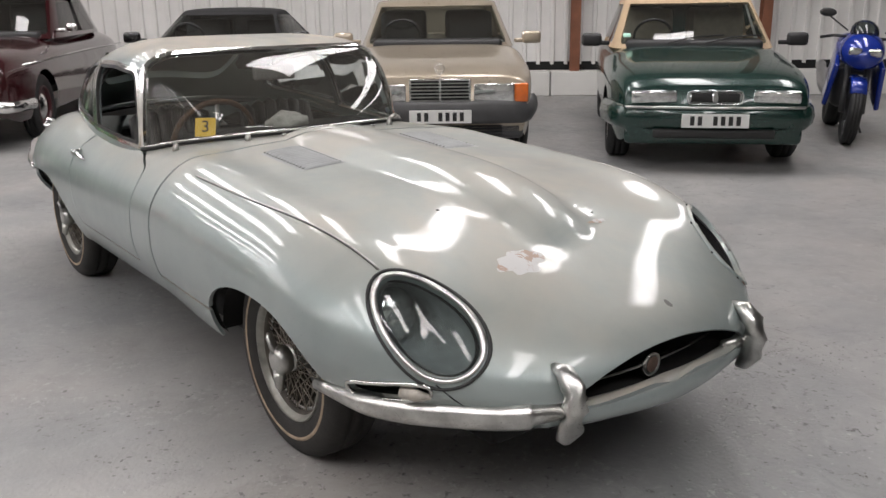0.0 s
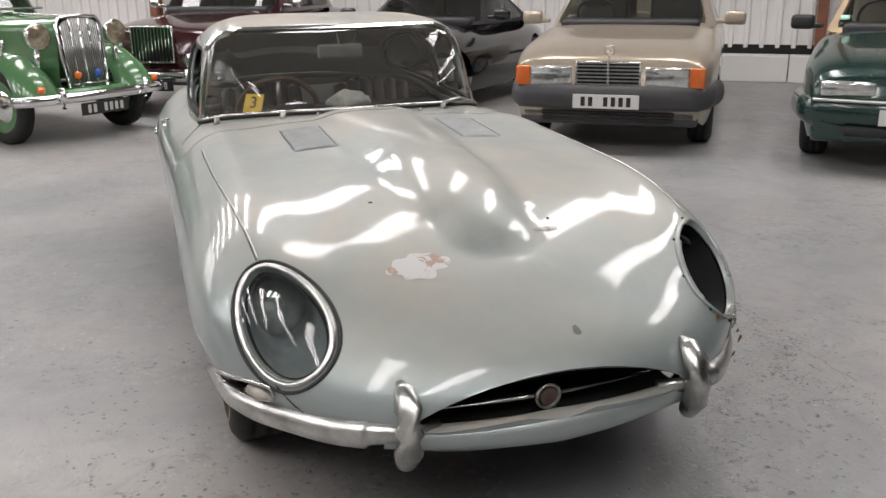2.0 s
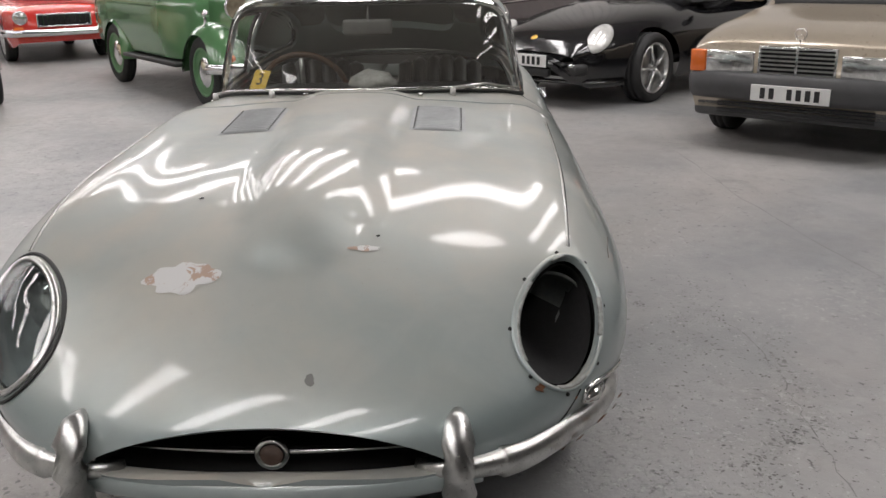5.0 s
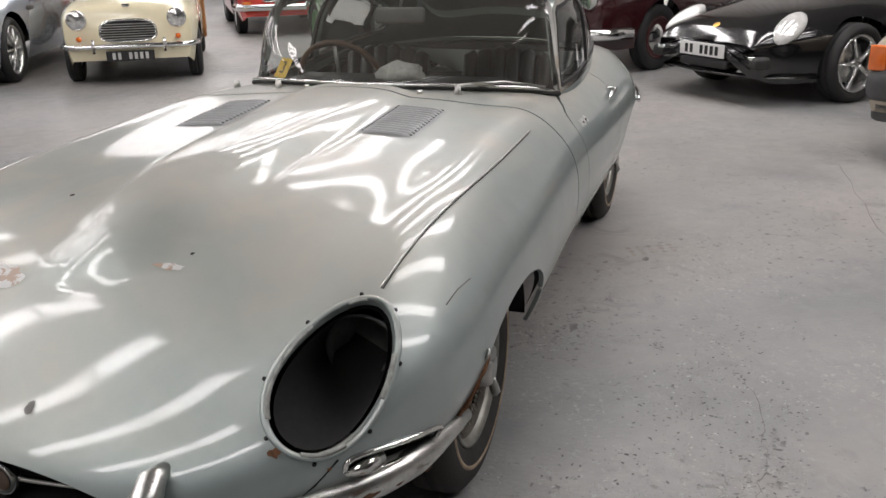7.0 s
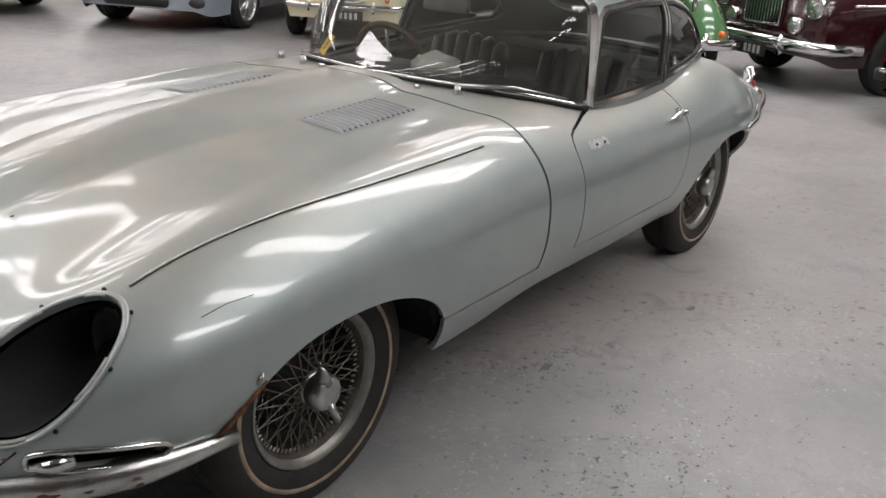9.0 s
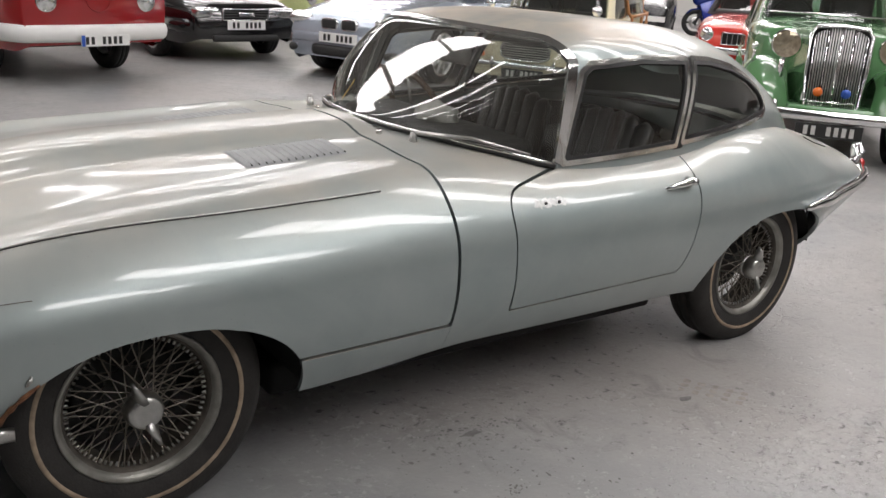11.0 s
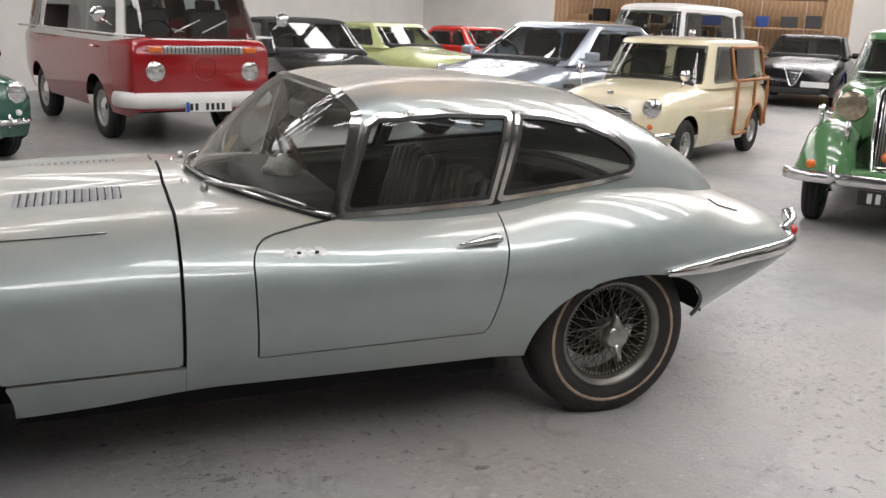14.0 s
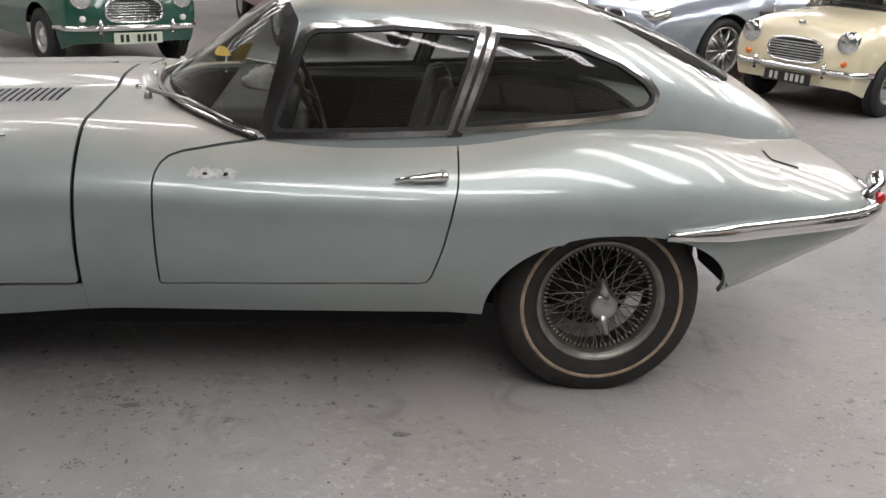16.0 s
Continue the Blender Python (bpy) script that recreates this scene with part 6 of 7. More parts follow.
    bm = bmesh.new()
    tube(bm, [(-0.345 - 0.0, -0.60, 0.93), (-0.33, 0, 0.935), (-0.345, 0.60, 0.93)], 0.008, 6)
    part("screen_rubber", bm, M_BLACK, c)
    if estate:
        for s in (1, -1):
            zs = 0.60
            runs = [[(-1.36, 0.28), (-1.36, 0.86), (-1.36, 1.24)], [(-1.36, 0.88), (-2.68, 0.88)], [(-2.70, 0.30), (-2.70, 0.86), (-2.58, 1.24)], [(-1.36, 1.245), (-2.56, 1.245)], [(-1.36, 0.275), (-1.80, 0.275)], [(-1.98, 0.86), (-1.98, 0.70), (-1.99, 0.58)]]
            arcp = [(-2.14 + 0.33 * math.cos(a), 0.262 + 0.33 * math.sin(a)) for a in steps(0.15, math.pi - 0.1, 14)]
            for run in runs + [arcp]:
                bm = bmesh.new()
                pp = []
                for (xa, za), (xb, zb_) in zip(run, run[1:]):
                    for f in steps(0, 1, 6)[: None if (xb, zb_) == run[-1] else -1]:
                        xx, zz = xa + (xb - xa) * f, za + (zb_ - za) * f
                        uu = min(1.0, abs(xx + 1.15) / 1.65)
                        yw = 0.70 * (1 - 0.14 * uu**5) if zz < 0.885 else 0.70 * (0.95 - 0.15 * (zz - 0.85) / 0.45) * (1 - min(0.98, abs(xx + 1.57) / 1.21) ** 6) ** (1 / 6)
                        pp.append((xx, s * (yw + 0.006), zz))
                tube(bm, pp, 0.020, 6)
                part("wood_rail", bm, M_WOOD, c, "varnished wooden frame rail")
    return c


P_CREAM = paint("old_cream", (0.78, 0.71, 0.50), 0, 0.25)
P_MGREEN = paint("almond_racing_green", (0.012, 0.085, 0.055), 0, 0.22)
mini(-6.07, -4.81, 32, "cream small estate car with varnished wood framing", P_CREAM, M_SILVERW, True, None, "estate_car")
mini(0.60, -5.76, 126.7, "dark green small saloon with white roof and chrome grille", P_MGREEN, M_SILVERW, False, M_WHITE, "small_car")

# red and white van
P_RED = paint("bright_van_red", (0.30, 0.010, 0.013), 0, 0.22)


def van(x, y, head, label, low_paint, up_paint, split, name):
    c = car(name, x, y, head, label, 4.35, 0.86, 1.95, 2.40, 1.02,
            ((1.02, 1.06), (0.95, 1.14), (0.5, 1.16), (-3.0, 1.16), (-3.33, 1.12)), (1.00, 0.66, -3.12, -3.30), low_paint, zb0=0.34, n=9, zmid=0.72, style=("cap", 0, M_SILVERW), r=0.335, rim=0.2, tyre_w=0.185, roof=up_paint,
            endw=0.88, plan=6, roof_w=0.82, belt_w=0.985, pillars=((-0.90, -0.52), (-0.46, -0.06), (0.0, 0.40), (0.46, 0.84)), track=0.70, cabn=7, tuckk=0.06, roof_rise=0.12)
    for s in (1, -1):
        round_lamp(c, 1.025, s * 0.53, 0.80, 0.095)
        part("indicator", boxm((1.03, s * 0.53, 1.02), (0.03, 0.14, 0.055), 0.01), M_AMBER, c)
        bm = bmesh.new()
        tube(bm, [(0.86, s * 0.90, 1.25), (0.85, s * 1.0, 1.32)], 0.008, 6)
        bm2 = bmesh.new()
        lathe(bm2, [(0, 0.01), (0.075, 0.006), (0.08, -0.01), (0, -0.03)], 18)
        bmesh.ops.transform(bm2, matrix=Matrix.Translation((0.85, s * 1.03, 1.36)) @ pose(0, 0, 0, 0, 0, -90), verts=bm2.verts)
        mm = part("door_mirror", bm2, M_BRIGHT, c)
        part("mirror_stalk", bm, M_BRIGHT, mm)
        bm = bmesh.new()
        tube(bm, [(1.00, s * 0.15 - 0.15, 1.20), (0.94, s * 0.15 + 0.15, 1.33)], 0.008, 5)
        part("wiper", bm, M_DULL, c)
        part("door_handle", boxm((0.10, s * 0.885, 1.02), (0.11, 0.03, 0.03), 0.008), M_BRIGHT, c)
    if not split:
        g = part("vent_grille", boxm((1.02, 0, 1.02), (0.03, 0.88, 0.085), 0.01), M_DULL, c, "grey fresh-air vent grille")
        for k in range(20):
            part("vent_slat", boxm((1.036, (k - 9.5) * 0.042, 1.02), (0.008, 0.010, 0.065)), M_GREYPL, g, "", False)
        bm = bmesh.new()
        tube(bm, [(1.032, 0.13 * math.cos(a), 0.83 + 0.13 * math.sin(a)) for a in steps(0, math.tau, 32)[:-1]], 0.006, 5, True)
        part("emblem", bm, low_paint, c)
    bar_bumper(c, 1.06, 0.50, 0.86, 0.06, 0.085, M_WHITE, 0.28, 0.05)
    plate(c, 1.125, 0.435, band=not split)
    bm = bmesh.new()
    for s in (1, -1):
        tube(bm, [(1.0, s * 0.62, 1.155), (0.9, s * 0.855, 1.16), (-1.0, s * 0.868, 1.165), (-3.2, s * 0.85, 1.16)], 0.012, 6)
    part("waist_trim", bm, up_paint, c)
    return c


van(-1.58, -7.57, 106, "red van with white upper half and white bumper", P_RED, M_WHITE, False, "camper_van")

# black soft-top, lime coupe, red coupe, silver-blue saloon, dark saloon, red roadster
c = car("convertible", -3.92, -8.91, 95.3, "black convertible with closed black hood and alloy wheels", 4.57, 0.89, 1.39, 2.65, 0.90,
        ((0.90, 0.62), (0.80, 0.72), (0.4, 0.80), (-0.1, 0.87), (-0.55, 0.92), (-2.6, 0.95), (-3.3, 0.94), (-3.67, 0.85)), (-0.5, -1.2, -2.35, -2.95), P_BLACK, n=4, style=("alloy", 5, M_ALLOY), r=0.315, rim=0.215, roof=M_CANVAS2, endw=0.76, pillars=((-0.45, 0.72),))
for s in (1, -1):
    part("headlamp", boxm((0.85, s * 0.52, 0.61), (0.14, 0.34, 0.12), 0.03, pose(0, 0, 0, 0, 8, -s * 14)), M_LAMP, c)
    part("fog_lamp", boxm((0.85, s * 0.55, 0.36), (0.08, 0.12, 0.07), 0.02), M_LAMP, c)
grid_grille(c, 0.90, 0.585, 0.62, 0.13, 3, M_GREYPL, M_BRIGHT)
part("emblem", boxm((0.93, 0, 0.59), (0.012, 0.20, 0.05), 0.012), M_BRIGHT, c)
bar_bumper(c, 0.86, 0.44, 0.84, 0.10, 0.09, P_BLACK, 0.45, 0.06)
part("air_intake", boxm((0.91, 0, 0.30), (0.06, 0.9, 0.08), 0.02), M_BLACK, c)
plate(c, 0.93, 0.46)

P_LIME = paint("lime_green", (0.50, 0.55, 0.25), 0, 0.28)
c = car("lime_coupe", -6.35, -11.15, 109.4, "lime green vintage coupe with bright window trim", 4.2, 0.80, 1.36, 2.5, 0.75,
        ((0.75, 0.78), (0.65, 0.84), (0.2, 0.90), (-0.3, 0.94), (-0.6, 0.97), (-2.6, 0.97), (-3.2, 0.93), (-3.45, 0.84)), (-0.55, -1.05, -2.2, -2.95), P_LIME, n=3.6, style=("cap", 0, M_SILVERW), r=0.31, rim=0.19, tyre_w=0.17, endw=0.82)
for s in (1, -1):
    round_lamp(c, 0.755, s * 0.56, 0.66, 0.085)
bar_bumper(c, 0.80, 0.42, 0.80, 0.08, 0.04)
grid_grille(c, 0.76, 0.63, 0.6, 0.14, 4, M_BRIGHT, M_BRIGHT)
plate(c, 0.85, 0.40, M_PLATEY, M_SILVER)

P_RED2 = paint("signal_red", (0.55, 0.03, 0.02), 0, 0.25)
c = car("red_coupe", -8.85, -12.97, 109.2, "red vintage coupe parked in the far row", 4.1, 0.80, 1.34, 2.45, 0.75,
        ((0.75, 0.76), (0.2, 0.88), (-0.6, 0.95), (-2.6, 0.95), (-3.35, 0.84)), (-0.55, -1.05, -2.2, -2.8), P_RED2, n=3.8, style=("cap", 0, M_SILVERW), r=0.31, rim=0.19, tyre_w=0.17)
bar_bumper(c, 0.80, 0.42, 0.80, 0.08, 0.04)
for s in (1, -1):
    round_lamp(c, 0.755, s * 0.56, 0.66, 0.085)

P_ICE = paint("silver_blue_metallic", (0.40, 0.45, 0.52), 0.5, 0.24)
c = car("sports_saloon", -5.19, -6.70, 25.5, "silver-blue sports saloon with twin kidney grilles and large alloys", 4.86, 0.92, 1.47, 2.89, 0.87,
        ((0.87, 0.60), (0.78, 0.72), (0.4, 0.83), (-0.1, 0.92), (-0.55, 0.985), (-3.2, 1.02), (-3.7, 1.02), (-3.99, 0.92)), (-0.5, -1.32, -2.65, -3.4), P_ICE, n=4, style=("alloy", 10, M_ALLOY), r=0.335, rim=0.245, tyre_w=0.25, endw=0.74, zb0=0.2)
for s in (1, -1):
    part("headlamp", boxm((0.745, s * 0.56, 0.67), (0.22, 0.36, 0.105), 0.04, pose(0, 0, 0, 0, 14, -s * 20)), M_LAMP, c)
    g = part("kidney_grille", boxm((0.865, s * 0.135, 0.625), (0.05, 0.22, 0.125), 0.05), M_BRIGHT, c)
    part("grille_insert", boxm((0.887, s * 0.135, 0.625), (0.015, 0.185, 0.095), 0.006), M_BLACK, g)
    part("side_intake", boxm((0.80, s * 0.60, 0.33), (0.14, 0.26, 0.10), 0.04, pose(0, 0, 0, 0, 0, -s * 20)), M_BLACK, c)
    part("side_gill", boxm((-0.52, s * 0.925, 0.72), (0.22, 0.012, 0.05), 0.004), M_GREYPL, c)
part("air_intake", boxm((0.885, 0, 0.33), (0.06, 0.74, 0.12), 0.04), M_BLACK, c)
part("bumper", boxm((0.845, 0, 0.46), (0.10, 1.36, 0.12), 0.045), P_ICE, c)
plate(c, 0.90, 0.475)
mirror_pair(c, -0.85, 1.0, 1.06, P_ICE)

P_CHAR = simple("charcoal_metallic", rgb(0.007, 0.007, 0.008), 0.16, 0, 0.06, 3)
c = car("dark_saloon", -14.42, -11.29, 40.9, "charcoal saloon with shield grille and triple headlamps", 4.66, 0.91, 1.43, 2.70, 0.95,
        ((0.95, 0.62), (0.85, 0.74), (0.4, 0.84), (-0.2, 0.93), (-0.6, 0.98), (-3.0, 1.02), (-3.71, 0.92)), (-0.55, -1.35, -2.6, -3.2), P_CHAR, n=4, style=("alloy", 5, M_ALLOY), r=0.33, rim=0.22, tyre_w=0.22, endw=0.76)
for s in (1, -1):
    for k in range(3):
        round_lamp(c, 0.87 - 0.035 * k, s * (0.45 + 0.115 * k), 0.66, 0.045, "headlamp", 0, None, 0.04)
bm = bmesh.new()
tube(bm, [(0.97, -0.16, 0.74), (0.99, -0.06, 0.47), (0.99, 0.0, 0.43), (0.99, 0.06, 0.47), (0.97, 0.16, 0.74)], 0.014, 6)
part("shield_grille", bm, M_BRIGHT, c)
for k in range(4):
    part("grille_bar", boxm((0.955, 0, 0.50 + 0.06 * k), (0.03, 0.10 + 0.05 * k, 0.012)), M_BRIGHT, c)
part("air_intake", boxm((0.93, 0, 0.33), (0.08, 1.1, 0.13), 0.03), M_BLACK, c)
plate(c, 0.97, 0.47, y=0.42)
mirror_pair(c, -0.9, 1.0, 1.02, P_CHAR)

c = car("red_roadster", -10.75, -5.55, 35.2, "red vintage roadster with chrome bumper", 3.9, 0.76, 1.22, 2.32, 0.72,
        ((0.72, 0.72), (0.62, 0.78), (0.1, 0.84), (-0.6, 0.88), (-2.4, 0.88), (-3.0, 0.82), (-3.18, 0.74)), (-0.62, -1.0, -1.75, -2.1), P_RED2, n=3.8, style=("alloy", 8, M_ALLOY), r=0.30, rim=0.19, tyre_w=0.17, roof=M_CANVAS2, pillars=((-0.4, 0.7),), endw=0.85)
bar_bumper(c, 0.80, 0.42, 0.76, 0.06, 0.05)
for s in (1, -1):
    round_lamp(c, 0.725, s * 0.56, 0.62, 0.085)
    part("side_lamp", boxm((0.73, s * 0.60, 0.48), (0.03, 0.12, 0.05), 0.01), M_AMBER, c)
grid_grille(c, 0.73, 0.58, 0.7, 0.16, 9, M_BRIGHT, M_BRIGHT, True)

van(-11.61, -12.3, 31.2, "white camper van with a roof rack in the far corner", M_WHITE, M_WHITE, True, "white_van")

# ---- green vintage saloon ----
P_SAGE = paint("sage_green_coach_paint", (0.085, 0.20, 0.085), 0, 0.2)
c = car("vintage_car", -6.41, -1.54, 38.5, "sage green pre-war style saloon with tall chrome radiator and separate wings", 3.05, 0.66, 1.52, 2.50, -0.40,
        ((-0.40, 1.03), (-0.55, 1.05), (-0.95, 1.09), (-2.6, 1.09), (-3.2, 0.98), (-3.45, 0.75)), (-0.88, -1.18, -2.55, -3.05), P_SAGE, zb0=0.42, n=4.5, zmid=0.75, style=("cap", 0, M_GREENW), r=0.335, rim=0.225, tyre_w=0.145, endw=0.80, plan=8,
        belt_w=0.96, roof_w=0.80, track=0.60, pillars=((-0.62, -0.08), (-0.02, 0.70)), cabn=5, tuckk=0.02, roof_rise=0.08)


def hood(x, v):
    s = 1 if v >= 0 else -1
    v = 1 - abs(v)
    f = (0.28 - x) / 1.22
    w, zt = 0.205 + 0.29 * f, 1.075 + 0.02 * f
    if v < 0.45:
        return (x, s * (w + 0.06 * (0.45 - v)), 0.46 + (zt - 0.17 - 0.46) * v / 0.45)
    a = (v - 0.45) / 0.55 * math.pi / 2
    return (x, s * w * spow(math.cos(a), 0.75), zt - 0.17 + 0.17 * spow(math.sin(a), 0.75))


part("bonnet", shell(hood, steps(0.28, -0.94, 24), steps(-1, 1, 40), None, 0.01, False), P_SAGE, c)
bm = bmesh.new()
tube(bm, [(x, 0, 1.083 + 0.02 * (0.28 - x) / 1.22) for x in steps(0.27, -0.9, 6)], 0.007, 6)
part("bonnet_hinge", bm, M_BRIGHT, c)
for s in (1, -1):
    for k in range(3):
        bm = bmesh.new()
        tube(bm, [(-0.25, s * (0.31), 0.80 + 0.05 * k), (-0.78, s * (0.462), 0.81 + 0.05 * k)], 0.007, 6)
        part("bonnet_louvre", bm, M_BRIGHT, c)
# radiator
bm = bmesh.new()
out = [(-0.205, 0.46), (-0.225, 0.75), (-0.225, 1.02), (-0.19, 1.075), (0.0, 1.09), (0.19, 1.075), (0.225, 1.02), (0.225, 0.75), (0.205, 0.46)]
rx = lambda z: 0.375 - 0.10 * (z - 0.46)
bm.faces.new([bm.verts.new((rx(z) - 0.02, y, z)) for y, z in out])
rad = part("radiator", bm, M_DARK, c, "tall chrome radiator")
bm = bmesh.new()
tube(bm, [(rx(z), y, z) for y, z in out], 0.016, 8, True)
part("radiator_shell", bm, M_BRIGHT, rad)
for k in range(21):
    y = (k - 10) * 0.0195
    zt = 1.07 - 0.06 * (abs(y) / 0.2) ** 3
    bm = bmesh.new()
    tube(bm, [(rx(0.465) + 0.006, y * 0.95, 0.465), (rx(zt) + 0.006, y, zt)], 0.0062 if k != 10 else 0.012, 6)
    part("radiator_slat", bm, M_BRIGHT if k % 5 == 0 else M_DULL, rad)
for y, col in ((-0.11, M_AMBER), (0.10, M_BLUE)):
    bm = bmesh.new()
    lathe(bm, [(0, 0.012), (0.035, 0.010), (0.038, 0)], 16)
    bmesh.ops.transform(bm, matrix=Matrix.Translation((rx(0.56) + 0.02, y, 0.575)) @ pose(0, 0, 0, 0, 0, -90), verts=bm.verts)
    part("club_badge", bm, col, rad)
bm = bmesh.new()
tube(bm, [(0.41, -0.18, 0.50), (0.41, 0.18, 0.50)], 0.010, 6)
part("badge_bar", bm, M_BRIGHT, c)
M_SMOKY = simple("yellowed_lamp_glass", rgb(0.42, 0.36, 0.26), 0.12, 0.6, 0.4, 24, coat=1.0)
for s in (1, -1):
    bm = bmesh.new()
    lathe(bm, [(0, -0.17), (0.05, -0.155), (0.09, -0.10), (0.112, -0.03), (0.118, 0.0), (0.108, 0.012)], 32)
    bmesh.ops.transform(bm, matrix=Matrix.Translation((0.31, s * 0.40, 0.925)) @ pose(0, 0, 0, 0, 0, -90), verts=bm.verts)
    h = part("headlamp", bm, M_BRIGHT, c, "free-standing chrome headlamp")
    bm = bmesh.new()
    lathe(bm, [(0, 0.03), (0.06, 0.024), (0.108, 0.008)], 28)
    bmesh.ops.transform(bm, matrix=Matrix.Translation((0.31, s * 0.40, 0.925)) @ pose(0, 0, 0, 0, 0, -90), verts=bm.verts)
    part("lens", bm, M_SMOKY, h)
    bm = bmesh.new()
    cyl(bm, (0.27, s * 0.40, 0.83), (0.25, s * 0.42, 0.62), 0.022, 0.03, 12)
    part("lamp_stalk", bm, M_BRIGHT, h)
    bm = bmesh.new()
    bmesh.ops.create_uvsphere(bm, u_segments=14, v_segments=8, radius=0.032)
    bmesh.ops.translate(bm, vec=(0.10, s * 0.625, 0.875), verts=bm.verts)
    cyl(bm, (0.09, s * 0.625, 0.87), (0.08, s * 0.62, 0.76), 0.012, 0.02, 10)
    part("side_lamp", bm, M_BRIGHT, c)

    def wing(cx, r0, tail, wide):
        def F(t, a):
            th = radians(-22 + 215 * t)
            R = r0 + 0.03 * math.sin(math.pi * t) + tail * max(0, t - 0.55) ** 2 * 4
            if t < 0.35:
                R += 0.12 * (0.35 - t) / 0.35
            a2 = a * math.pi / 2
            dep = 0.34 if a > 0 else 0.26
            rr = R - dep * (1 - math.cos(a2)) * (0.55 + 0.45 * math.sin(min(1, t * 2.2) * math.pi / 2))
            return (cx + rr * math.cos(th), s * (0.53 + wide * math.sin(a2)), 0.345 + rr * math.sin(th))
        return F

    wf = wing(0.0, 0.425, 0.13, 0.23)
    part("front_wing", shell(wf, steps(0, 1, 36), steps(-1, 1, 18), lambda p: min(p[2] - (0.37 if p[0] > 0 else 0.30), math.hypot(p[0], p[2] - 0.335) - 0.35), 0.0, s > 0), P_SAGE, c, "swept separate front wing")
    wr = wing(-2.5, 0.42, 0.05, 0.20)
    part("rear_wing", shell(wr, steps(0, 1, 30), steps(-1, 1, 16), lambda p: min(p[2] - 0.30, math.hypot(p[0] + 2.5, p[2] - 0.335) - 0.35), 0.0, s > 0), P_SAGE, c)
    part("running_board", boxm((-1.28, s * 0.61, 0.36), (1.55, 0.24, 0.04), 0.012), M_RUBBER, c)
    bm = bmesh.new()
    tube(bm, [(0.60, s * 0.44, 0.33), (0.62, s * 0.44, 0.41), (0.60, s * 0.44, 0.51)], [0.024, 0.03, 0.022], 10)
    part("overrider", bm, M_BRIGHT, c)
    bm = bmesh.new()
    lathe(bm, [(0, 0.03), (0.03, 0.022), (0.036, 0.0), (0, -0.02)], 16)
    bmesh.ops.transform(bm, matrix=Matrix.Translation((0.54, s * 0.60, 0.50)) @ pose(0, 0, 0, 0, 0, -90), verts=bm.verts)
    part("indicator", bm, M_AMBER, c)
bar_bumper(c, 0.575, 0.405, 0.79, 0.09, 0.045, M_BRIGHT, 0.08, 0.026)
plate(c, 0.57, 0.295, M_PLATEY, M_SILVER, 0.50, 0.11)
bm = bmesh.new()
tube(bm, [(-0.92, y, 1.13) for y in (-0.5, 0.5)], 0.012, 6)
part("screen_rail", bm, M_BRIGHT, c)
part("apron", boxm((0.30, 0, 0.42), (0.40, 0.66, 0.10), 0.03), P_SAGE, c)

# ---- motorcycles ----
P_BLUE = paint("racing_blue", (0.012, 0.035, 0.28), 0.2, 0.2)


def ellipsoid(bm, c, s, rot=None, seg=(20, 12)):
    r = bmesh.ops.create_uvsphere(bm, u_segments=seg[0], v_segments=seg[1], radius=1.0)
    m = Matrix.Translation(c) @ (rot or Matrix()) @ Matrix.Diagonal((*s, 1))
    bmesh.ops.transform(bm, matrix=m, verts=r["verts"])


